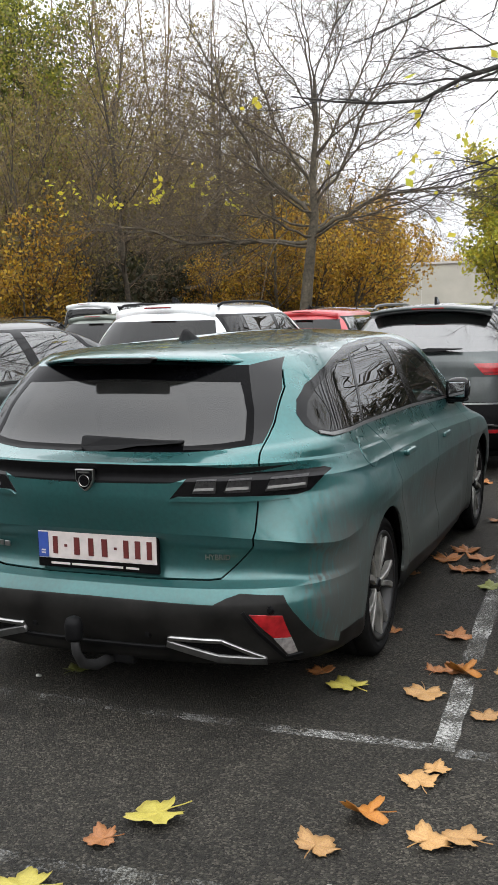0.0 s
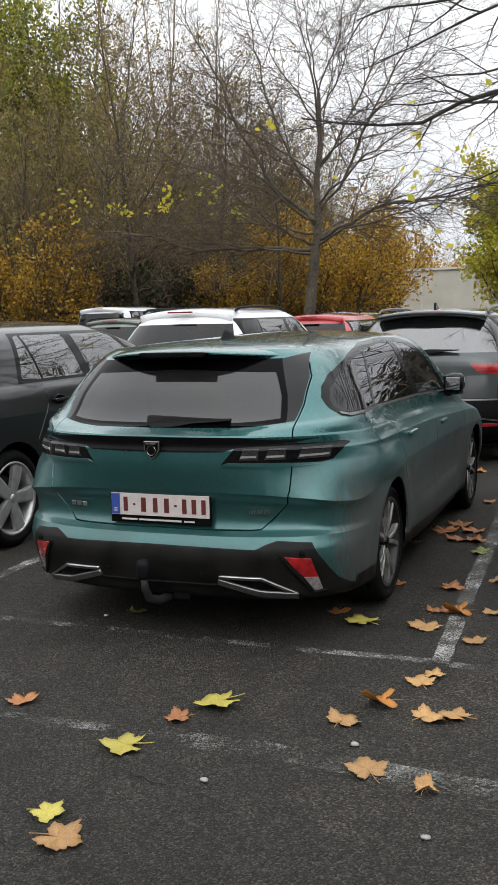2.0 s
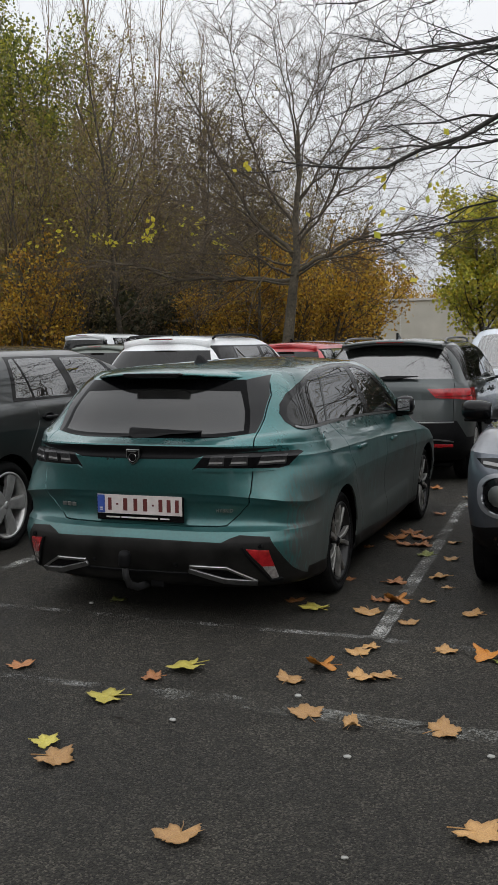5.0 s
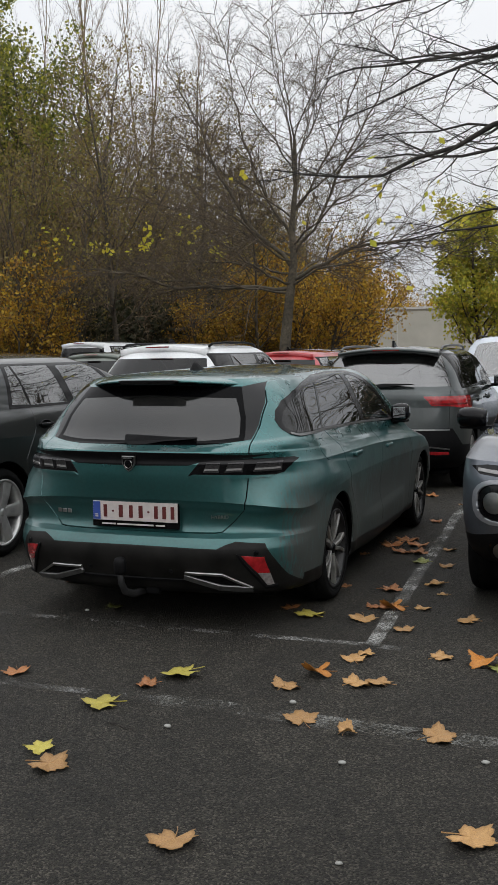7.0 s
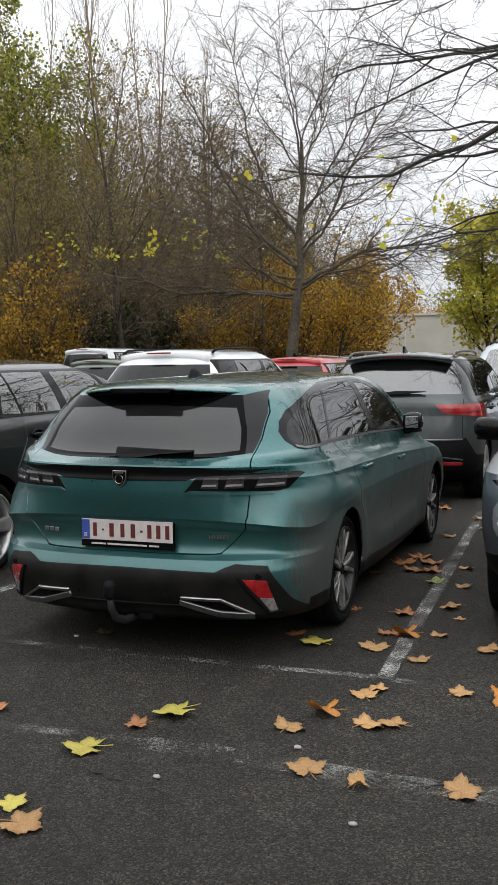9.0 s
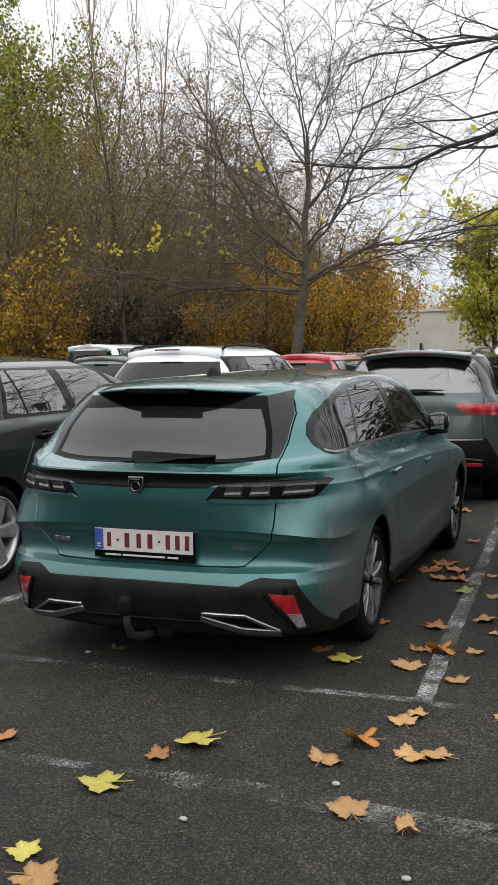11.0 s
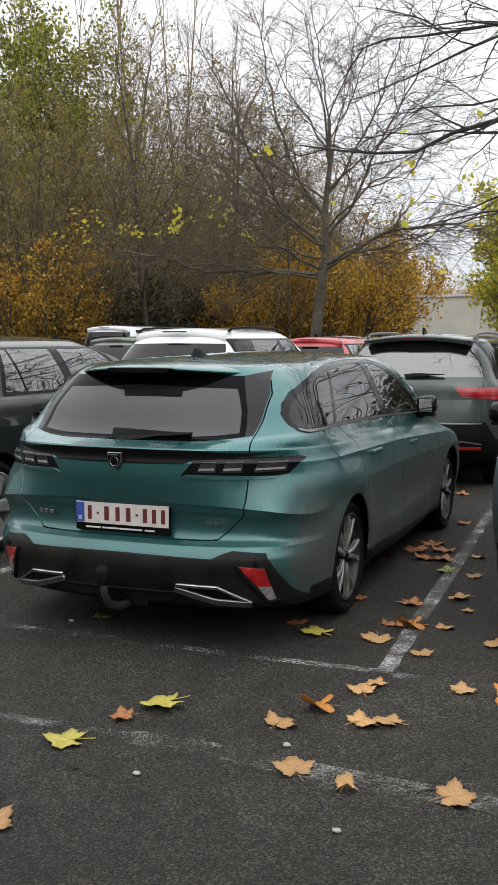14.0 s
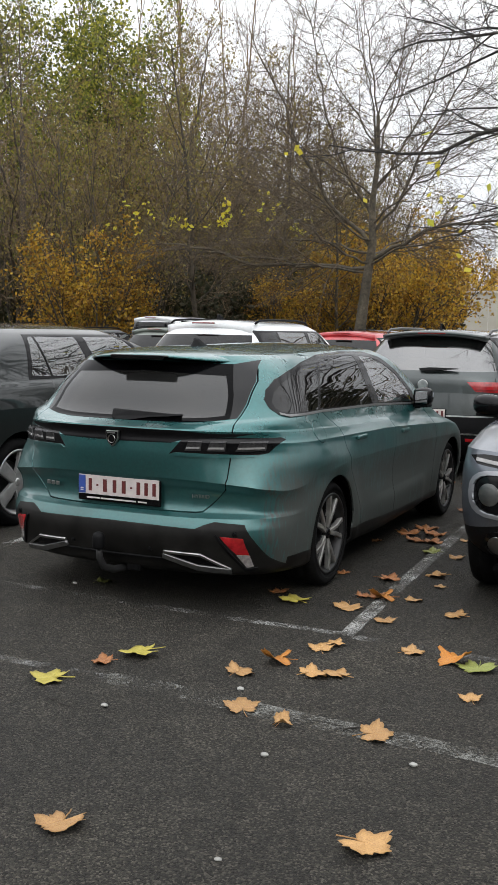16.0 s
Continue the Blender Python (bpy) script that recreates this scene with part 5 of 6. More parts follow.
    for v in bm.verts:
        v.co.y += (v.co.z - belt - 0.05) * rake * 1.1
    part("rear_wiper", bm, M["plastic"], car)
    bm = bmesh.new()
    add_lathe(bm, [(0.001, 0.006), (0.050, 0.006), (0.056, 0.002), (0.058, -0.006)], 24, Matrix.Translation((0, 0.008, belt * 0.91)) @ Matrix.Rotation(radians(90), 4, "X"))
    part("round_badge", bm, M["chrome"], car, "plain chrome round badge")
    number_plate(car, 0.0, -0.03, 0.70, False)
    bm = bmesh.new()
    add_box(bm, (0, L * 0.5, g - 0.02), (hw * 1.5, L * 0.86, 0.05), bev=0.02)
    part("underbody", bm, M["inner"], car)
    cabin(car, belt, 0.5, cowl - 0.05, hw * 0.80, seats)
    return car


HEAD_LOW = [(0.60 + 0.150 * math.copysign(abs(math.cos(a)) ** 0.75, math.cos(a)), 0.655 + 0.108 * math.copysign(abs(math.sin(a)) ** 0.75, math.sin(a))) for a in np.linspace(0, 2 * math.pi, 21)[:-1]]
HEAD_TOP = [(0.36, 0.835), (0.60, 0.80), (0.74, 0.81), (0.80, 0.85), (0.70, 0.865), (0.45, 0.862)]


def two_level_face(car, bumper, faces, low, where):
    """Slim upper light strips, round-cornered lower headlamps in a pale frame, fog lamps, a bar and a badge."""
    head = split(faces, HEAD_LOW, "rear", where)[0]
    strip_top = split(faces, HEAD_TOP, "rear", where)[0]
    ring = split(faces, [(0.60 + (x - 0.60) * 1.17, 0.655 + (z - 0.655) * 1.2) for x, z in HEAD_LOW], "rear", where)[0]
    rim = split(ring, HEAD_LOW, "rear", where)[1]
    inner = split(head, circle_region(0.65, 0.655, 0.062, 18), "rear")[0]
    day = []
    for q in strip([(0.42, 0.845), (0.60, 0.822), (0.74, 0.832)], 0.018):
        day += split(strip_top, q, "rear")[0]
    fog_ring = split(low, circle_region(0.60, 0.37, 0.085, 20), "rear", where)[0]
    fog = split(low, circle_region(0.60, 0.37, 0.055, 20), "rear", where)[0]
    grille = split(faces, [(0.0, 0.56), (0.36, 0.60), (0.36, 0.68), (0.0, 0.70)], "rear", where)[0]
    skin("grille", grille, M["gloss_black"], car, lift=0.002)
    for s in ("right", "left"):
        h = skin("headlamp", head, M["smoke_lens"], car, s, lift=-0.004, label="dark clear-glass headlamp, unlit")
        skin("lamp_bowl", inner, M["chrome"], h, s, lift=0.004)
        skin("lamp_frame", rim, M["pale_trim"], h, s, lift=0.010)
        d = skin("day_light", strip_top, M["smoke_lens"], car, s, lift=0.0)
        skin("light_bar", day, M["white_lens"], d, s, lift=0.008)
        f = skin("fog_lamp", fog_ring, M["gloss_black"], bumper, s, lift=0.008)
        skin("fog_lens", fog, M["chrome"], bumper, s, lift=0.012)


generic_car("hatchback_car", "dark graphite dusty five-door car parked beside the teal estate",
            pose(-2.78, 0.63, 0, 0, 0, 0), M["graphite_lacquer"], L=4.4, hw=0.93, H=1.56, belt=1.095, rake=0.50, wheel_r=0.34, axles=(0.85, 3.5), b_post=1.98, c_post=1.34, split_rear=1.27,
            cowl=3.62, roof_front=2.72, hood=0.98, handle_mat=M["gloss_black"], post=0.06)
generic_car("suv_car", "grey metallic SUV with red tail lamps and roof rails",
            pose(0.08, 5.72, 0, 0, 0, 0), M["grey_lacquer"], L=4.24, hw=0.91, H=1.60, belt=1.10, rake=0.42, glass=M["glass_dark"],
            rear_lamp=[(0.46, 1.045), (0.55, 0.945), (0.76, 0.935), (0.92, 0.90), (0.92, 1.045)], rails=M["strip_metal"], rear_glass=M["glass_suv"], bumper_top=0.70)
generic_car("suv_car", "white SUV with black roof rails in the row beyond",
            pose(-2.73, 5.65, 0, 0, 0, 0), M["white_lacquer"], L=4.4, hw=0.92, H=1.68, belt=1.10, rake=0.50, glass=M["glass_suv"], head=0.19,
            rear_lamp=[(0.60, 1.04), (0.60, 0.95), (0.90, 0.92), (0.90, 1.04)], rails=True, rear_glass=M["glass_dim"])
generic_car("hatchback_car", "blue-grey small car with two-level headlamps facing the aisle",
            pose(2.51, 4.70, 0, 0, 0, 180), M["silver_lacquer"], L=3.99, hw=0.875, H=1.50, belt=1.0, rake=0.3, wheel_r=0.32, axles=(0.65, 3.19), b_post=1.8, c_post=1.05, cowl=2.95, roof_front=2.2, hood=0.95,
            Df=0.55, nf=3.0, front=two_level_face, handle_mat=M["gloss_black"])
LAMP = [(0.60, 1.02), (0.60, 0.90), (0.92, 0.88), (0.92, 1.02)]
for lab, x, y, turn, paint_name, kw in (
    ("red hatchback in a farther row", -3.0, 11.2, 0, "red_lacquer", dict(H=1.60, hw=0.88)),
    ("dark olive-grey car with pale windows in a farther row", -6.9, 11.5, 0, "olive_lacquer", dict(H=1.62, rails=True)),
    ("red car on the far side of the graphite car", -5.45, 3.2, 0, "red_lacquer", dict(H=1.50)),
    ("white tall van-like car far off", -10.2, 17.0, 0, "white_lacquer", dict(H=1.93, belt=1.15, rake=0.25)),
    ("black car with roof rails far off", -4.4, 17.2, 0, "black_lacquer", dict(H=1.66, rails=True)),
    ("silver car far off", -1.9, 17.4, 0, "blue_white_lacquer", dict(H=1.60)),
    ("dark car far off", -11.2, 14.2, 0, "grey_lacquer", dict(H=1.60, rails=True)),
    ("black car far off beside the wood", -14.2, 16.2, 0, "black_lacquer", dict(H=1.62, rails=True)),
    ("pale blue van-like car facing the row", 0.78, 15.1, 180, "blue_white_lacquer", dict(H=1.80, belt=1.10, rails=True)),
    ("grey hatchback far off with red lamps", -13.1, 21.6, 0, "grey_lacquer", dict(H=1.62, rear_glass=M["glass_suv"])),
):
    generic_car("parked_car", lab, pose(x, y, 0, 0, 0, turn), M[paint_name], belt=kw.pop("belt", 1.04), rear_lamp=LAMP, head=0.17, fine=0.35, seats=False, **kw)


# ---- trees ----
class Wood:
    """Collects tapered tubes quickly."""
    def __init__(self):
        self.v, self.f = [], []

    def tube(self, pts, rad, sides):
        base = len(self.v)
        n = len(pts)
        side = None
        for i in range(n):
            a = pts[max(i - 1, 0)]
            b = pts[min(i + 1, n - 1)]
            d = Vector((b[0] - a[0], b[1] - a[1], b[2] - a[2]))
            if d.length < 1e-9:
                d = Vector((0, 0, 1))
            d.normalize()
            if side is None:
                side = d.orthogonal()
            side = side - d * side.dot(d)
            if side.length < 1e-6:
                side = d.orthogonal()
            side.normalize()
            up = d.cross(side)
            p, r = pts[i], rad[i]
            for k in range(sides):
                c, s = math.cos(2 * math.pi * k / sides) * r, math.sin(2 * math.pi * k / sides) * r
                self.v.append((p[0] + side[0] * c + up[0] * s, p[1] + side[1] * c + up[1] * s, p[2] + side[2] * c + up[2] * s))
        for i in range(n - 1):
            for k in range(sides):
                a = base + i * sides + k
                b = base + i * sides + (k + 1) % sides
                self.f.append((a, b, b + sides, a + sides))

    def mesh(self, name, mat):
        me = bpy.data.meshes.new(name)
        me.from_pydata(self.v, [], self.f)
        me.materials.append(mat)
        me.polygons.foreach_set("use_smooth", [True] * len(me.polygons))
        return me


def rand_dir(rng):
    while True:
        v = Vector((rng.uniform(-1, 1), rng.uniform(-1, 1), rng.uniform(-1, 1)))
        if 0.05 < v.length < 1:
            return v.normalized()


def grow(woods, tips, p, d, L, r, lvl, S, rng):
    """One branch and, from it, the next finer ones. S holds a value for each level."""
    n = S["seg"][lvl]
    pts, rad, dirs = [p.copy()], [r], [d.copy()]
    end = S["end"][lvl]
    for i in range(n):
        d = (d + rand_dir(rng) * S["wob"][lvl] + Vector((0, 0, S["up"][lvl]))).normalized()
        p = p + d * (L / n)
        pts.append(p.copy())
        rad.append(r * (1 - (1 - end) * (i + 1) / n))
        dirs.append(d.copy())
    woods[0 if lvl <= S["split"] else 1].tube(pts, rad, S["sides"][lvl])
    if lvl >= S["depth"]:
        tips.append((pts[-1], pts[len(pts) // 2]))
        return
    kids = S["kids"][lvl]
    az = rng.uniform(0, 6.28)
    for j in range(kids):
        t = S["start"][lvl] + (1 - S["start"][lvl]) * (j + rng.uniform(0.1, 0.9)) / kids
        t = min(t, 0.99)
        fi = t * n
        i = int(fi)
        q = pts[i].lerp(pts[i + 1], fi - i)
        ax = dirs[i + 1]
        az += 2.4 + rng.uniform(-0.5, 0.5)
        o = ax.orthogonal().normalized()
        o = Matrix.Rotation(az, 3, ax) @ o
        ang = radians(S["ang"][lvl] * rng.uniform(0.75, 1.25))
        nd = (ax * math.cos(ang) + o * math.sin(ang)).normalized()
        if S.get("flat") and lvl >= 1:
            nd.z *= S["flat"]
            nd.normalize()
        ll = L * S["ratio"][lvl] * rng.uniform(0.65, 1.15) * (1.0 - S["cone"][lvl] * (t - S["start"][lvl]))
        rr = min(rad[i] * 0.75, max(S["min_r"][lvl + 1], rad[i] * S["thin"][lvl]))
        grow(woods, tips, q, nd, ll, rr, lvl + 1, S, rng)


def leaf_cloud(name, spots, mat, size, per, spread, rng):
    """Many small single leaves round the given spots."""
    v, f = [], []
    for c in spots:
        for _ in range(per):
            o = Vector(c) + rand_dir(rng) * (rng.random() ** 0.5) * spread
            a = rand_dir(rng)
            b = a.orthogonal().normalized()
            b = Matrix.Rotation(rng.uniform(0, 6.28), 3, a) @ b
            s = size * rng.uniform(0.6, 1.3)
            cr = a.cross(b)
            i = len(v)
            v += [tuple(o - b * s * 0.6), tuple(o + cr * s * 0.42), tuple(o + b * s * 0.6 + a * s * 0.12), tuple(o - cr * s * 0.42)]
            f.append((i, i + 1, i + 2, i + 3))
    me = bpy.data.meshes.new(name)
    me.from_pydata(v, [], f)
    me.materials.append(mat)
    return me


def make_tree(name, label, S, seed, bark, height, trunk_r, lean=(0, 0), leaves=None, m=None, twig_bark=None):
    rng = random.Random(seed)
    woods = [Wood(), Wood()]
    tips = []
    stems = S.get("stems", 1)
    for k in range(stems):
        d = Vector((lean[0], lean[1], 1)).normalized()
        p = Vector((0, 0, -0.1))
        if stems > 1:
            a = 2 * math.pi * k / stems + rng.uniform(-0.4, 0.4)
            p += Vector((math.cos(a), math.sin(a), 0)) * S["stem_ring"]
            d = (d + Vector((math.cos(a), math.sin(a), 0)) * S["stem_lean"] * rng.uniform(0.5, 1.2)).normalized()
        grow(woods, tips, p, d, height * rng.uniform(0.85, 1.0) if stems > 1 else height, trunk_r, 0, S, rng)
    e = empty(name, m)
    tagged(e, label, "tree")
    for nm, w, bk in (("trunk", woods[0], bark), ("crown", woods[1], twig_bark or bark)):
        if w.v:
            o = new(nm, w.mesh(nm, bk))
            o.parent = e
    for i, (mat, share, size, per, spread) in enumerate(leaves or []):
        spots = [t[k] for t in tips for k in (0, 1) if rng.random() < share]
        o = new("foliage", leaf_cloud("foliage", spots, mat, size, per, spread, rng))
        o.parent = e
    return e, tips


# the bare plane tree with a few yellow leaves: a short trunk that breaks into long spreading limbs
PLANE = dict(depth=4, split=1, seg=[6, 14, 7, 3, 2], end=[0.80, 0.14, 0.22, 0.3, 0.4], wob=[0.04, 0.15, 0.20, 0.25, 0.28], up=[0.0, 0.008, 0.010, 0.005, 0.0],
             kids=[0, 25, 10, 5, 0], start=[0.9, 0.14, 0.10, 0.12, 0], ang=[50, 44, 44, 46, 0], ratio=[1.0, 0.40, 0.42, 0.44, 0], cone=[0.3, 0.55, 0.4, 0.3, 0],
             thin=[0.6, 0.42, 0.5, 0.6, 0.6], min_r=[0, 0.03, 0.012, 0.0065, 0.0045], sides=[12, 7, 4, 3, 3], flat=0.75, reach=2.9)


def limbed_tree(name, label, S, seed, barks, m, trunk, trunk_r, limbs):
    """A tree whose main limbs leave the trunk at given shares and bearings; their rise bends through the given angles."""
    rng = random.Random(seed)
    woods, tips = [Wood(), Wood()], []
    pts = [Vector(p) for p in trunk]
    woods[0].tube(pts, [trunk_r * (1.25 if i == 0 else max(0.25, 1.0 - 0.78 * i / (len(pts) - 1))) for i in range(len(pts))], 14)
    n = 16
    for share, bearing, rises, length, r in limbs:
        fi = share * (len(pts) - 1)
        i = min(int(fi), len(pts) - 2)
        p = pts[i].lerp(pts[i + 1], fi - i)
        line, rad, dirs, sway = [p.copy()], [r], [], 0.0
        for k in range(n):
            u = k / (n - 1) * (len(rises) - 1)
            q = min(int(u), len(rises) - 2)
            e = radians(rises[q] + (rises[q + 1] - rises[q]) * (u - q) + rng.uniform(-13, 13))
            sway += rng.uniform(-9, 9)
            b = radians(bearing + sway)
            v = Vector((math.cos(b) * math.cos(e), math.sin(b) * math.cos(e), math.sin(e)))
            p = p + v * (length / n)
            line.append(p.copy())
            rad.append(r * (1 - 0.88 * (k + 1) / n))
            dirs.append(v)
        woods[0].tube(line, rad, 7)
        kids = max(6, int(S["kids"][1] * length / 6.5))
        side = rng.uniform(0, 6.28)
        for k in range(kids):
            t = S["start"][1] + (1 - S["start"][1]) * (k + rng.uniform(0.1, 0.9)) / kids
            f = min(t, 0.985) * n
            i = int(f)
            side += 2.4 + rng.uniform(-0.5, 0.5)
            ax = dirs[i]
            o = Matrix.Rotation(side, 3, ax) @ ax.orthogonal().normalized()
            ang = radians(S["ang"][1] * rng.uniform(0.75, 1.25))
            nd = ax * math.cos(ang) + o * math.sin(ang)
            nd.z *= S["flat"]
            nd.normalize()
            ll = S["reach"] * rng.uniform(0.6, 1.2) * (1.0 - 0.5 * t)
            rr = max(S["min_r"][2], min(rad[i] * 0.6, 0.024))
            grow(woods, tips, line[i].lerp(line[i + 1], f - i), nd, ll, rr, 2, S, rng)
    e = empty(name, m)
    tagged(e, label, "tree")
    for nm, w, bark in (("trunk", woods[0], barks[0]), ("crown", woods[1], barks[1])):
        o = new(nm, w.mesh(nm, bark))
        o.parent = e
    return e, tips


# low limbs first, then the slender leaders that carry the top
PLANE_BOUGHS = [(0.47, 182, (-2, 8, 14, 8), 8.2, 0.060), (0.50, 8, (26, 16, 8, 2), 6.0, 0.058), (0.45, 205, (2, 8, 10, -4), 7.0, 0.050), (0.48, -28, (20, 10, 2, -10), 6.0, 0.050), (0.53, 160, (14, 16, 12, 4), 7.2, 0.050), 
                (0.49, 265, (10, 14, 6, -4), 6.4, 0.050), (0.51, 95, (16, 20, 12, 2), 6.0, 0.048), (0.60, 175, (24, 22, 18, 8), 6.8, 0.048), (0.58, 225, (20, 22, 14, 4), 6.2, 0.046), (0.64, 325, (28, 22, 16, 6), 5.6, 0.046),
                (0.68, 130, (30, 30, 24, 16), 5.6, 0.044), (0.74, 195, (34, 36, 34, 28), 5.4, 0.042), (0.77, -15, (36, 38, 34, 30), 5.2, 0.042), (0.55, 184, (46, 58, 66, 62), 8.6, 0.062), (0.60, -4, (48, 60, 66, 64), 8.0, 0.060),
                (0.66, 190, (60, 72, 76, 72), 7.4, 0.056), (0.76, 5, (58, 70, 74, 72), 6.4, 0.050), (0.82, 95, (52, 62, 66, 62), 5.0, 0.040), (0.84, 275, (52, 62, 66, 62), 5.0, 0.040), (0.90, 175, (50, 60, 66, 60), 4.8, 0.036), (0.94, 20, (54, 64, 70, 66), 4.6, 0.034), (1.0, 200, (76, 82, 84, 80), 4.4, 0.034), (1.0, 10, (66, 76, 80, 76), 4.2, 0.032)]
plane, plane_tips = limbed_tree("plane_tree", "bare plane tree with a few last yellow leaves", PLANE, 11, (M["bark_plane"], M["bark_twig"]), pose(-7.0, 23.5, 0),
                                [(0, 0, -0.1), (0.06, 0, 1.0), (0.18, 0, 2.1), (0.30, 0.02, 3.2), (0.44, 0.02, 4.2), (0.40, 0.0, 5.3), (0.52, 0.04, 6.5), (0.50, 0.0, 7.8)], 0.205, [(sh, be, ri, ln, r * (1.15 if ln > 8 or be == 8 else 0.75)) for sh, be, ri, ln, r in PLANE_BOUGHS])
rng_l = random.Random(5)
held = {}
spots = []
for t in plane_tips:
    p = t[0]
    if 4.6 < p.z < 6.0 and (p.x < -2.5 or p.x > 3.0):
        cell = (int(p.x // 0.9), int(p.y // 0.9), int(p.z // 0.7))
        if cell not in held:
            held[cell] = rng_l.random() < (0.13 if p.x < 0 else 0.05)
        if held[cell] and rng_l.random() < 0.30:
            spots.append(p)
o = new("foliage", leaf_cloud("foliage", spots, M["leaf_yellow"], 0.13, 3, 0.16, rng_l))
o.parent = plane

# the near tree whose limbs reach in over the cars
NEAR = dict(PLANE, kids=[0, 11, 7, 5, 0], up=[0.0, -0.018, 0.02, 0.012, 0.0], wob=[0.04, 0.12, 0.19, 0.24, 0.26], min_r=[0, 0.03, 0.010, 0.0055, 0.0035], thin=[0.6, 0.36, 0.5, 0.6, 0.6],
            start=[0.9, 0.25, 0.15, 0.12, 0], ratio=[1.0, 0.34, 0.42, 0.44, 0], flat=0.7, ang=[50, 40, 42, 46, 0], end=[0.80, 0.12, 0.2, 0.3, 0.4], reach=1.9)
NEAR_BOUGHS = [(0.50, 184, (14, 4, -12, -8), 6.8, 0.042), (0.54, 178, (16, 2, -10, 0), 6.4, 0.042), (0.585, 184, (16, 4, -20, 4), 7.5, 0.072), (0.785, 183, (16, 4, -16, -4), 7.2, 0.068), (0.70, 185, (14, 0, -2, -24), 6.6, 0.055), (0.685, 183, (12, -4, -20, 20), 7.0, 0.058), (0.66, 188, (20, 6, -14, 10), 6.2, 0.05),
               (0.90, 182, (18, 8, -8, -14), 7.0, 0.06), (0.74, 178, (18, -2, -14, -2), 6.4, 0.045),
               (0.5, 20, (20, 24, 16), 5.0, 0.06), (0.6, 300, (22, 26, 16), 5.0, 0.06), (0.65, 80, (22, 26, 16), 5.0, 0.06), (1.0, 240, (60, 66, 60), 5.0, 0.06), (1.0, 60, (60, 66, 60), 5.0, 0.06)]
near, near_tips = limbed_tree("plane_tree", "bare tree with long limbs reaching over the parked cars", NEAR, 4, (M["bark_near"], M["bark_near"]), pose(5.6, 8.0, -0.42),
                              [(0, 0, -0.1), (0, 0, 1.5), (0.02, 0, 2.8), (0.0, 0, 4.2), (-0.05, 0, 5.6), (0.05, 0, 7.0)], 0.20, NEAR_BOUGHS)

rng_n = random.Random(8)
held_n = [t[0] for t in near_tips if 2.6 < t[0].z < 4.4 and t[0].x < -1.0]
rng_n.shuffle(held_n)
o = new("foliage", leaf_cloud("foliage", held_n[:50], M["leaf_yellow"], 0.10, 1, 0.05, rng_n))
o.parent = near

# woodland kinds
TALL = dict(depth=3, split=1, seg=[10, 6, 3, 1], end=[0.12, 0.2, 0.3, 0.4], wob=[0.06, 0.15, 0.24, 0.3], up=[0.02, 0.05, 0.03, 0.0],
            kids=[24, 8, 7, 0], start=[0.20, 0.12, 0.12, 0], ang=[54, 46, 48, 0], ratio=[0.38, 0.42, 0.46, 0], cone=[0.6, 0.4, 0.3, 0],
            thin=[0.40, 0.5, 0.6, 0.6], min_r=[0, 0.022, 0.011, 0.0075], sides=[8, 5, 3, 3])
POPLAR = dict(TALL, ang=[24, 26, 32, 0], ratio=[0.30, 0.40, 0.45, 0], kids=[20, 7, 5, 0], up=[0.02, 0.10, 0.08, 0.04])
BUSHY = dict(TALL, stems=5, stem_ring=0.35, stem_lean=0.25, kids=[11, 6, 6, 0], ang=[30, 34, 40, 0], ratio=[0.42, 0.5, 0.5, 0], up=[0.02, 0.10, 0.08, 0.04], start=[0.08, 0.12, 0.1, 0], seg=[7, 4, 2, 1])
SHRUB = dict(TALL, stems=7, stem_ring=0.25, stem_lean=0.55, kids=[8, 5, 4, 0], ang=[38, 42, 44, 0], ratio=[0.46, 0.5, 0.5, 0], start=[0.12, 0.12, 0.1, 0], seg=[5, 3, 2, 1])


def az_place(deg, dist, turn=0.0, scale=1.0):
    """A place by its bearing left of north and its distance from where the walk stands."""
    a = radians(deg)
    return Matrix.Translation((2.5 - dist * math.sin(a), -5.0 + dist * math.cos(a), 0)) @ Matrix.Rotation(turn, 4, "Z") @ Matrix.Scale(scale, 4)


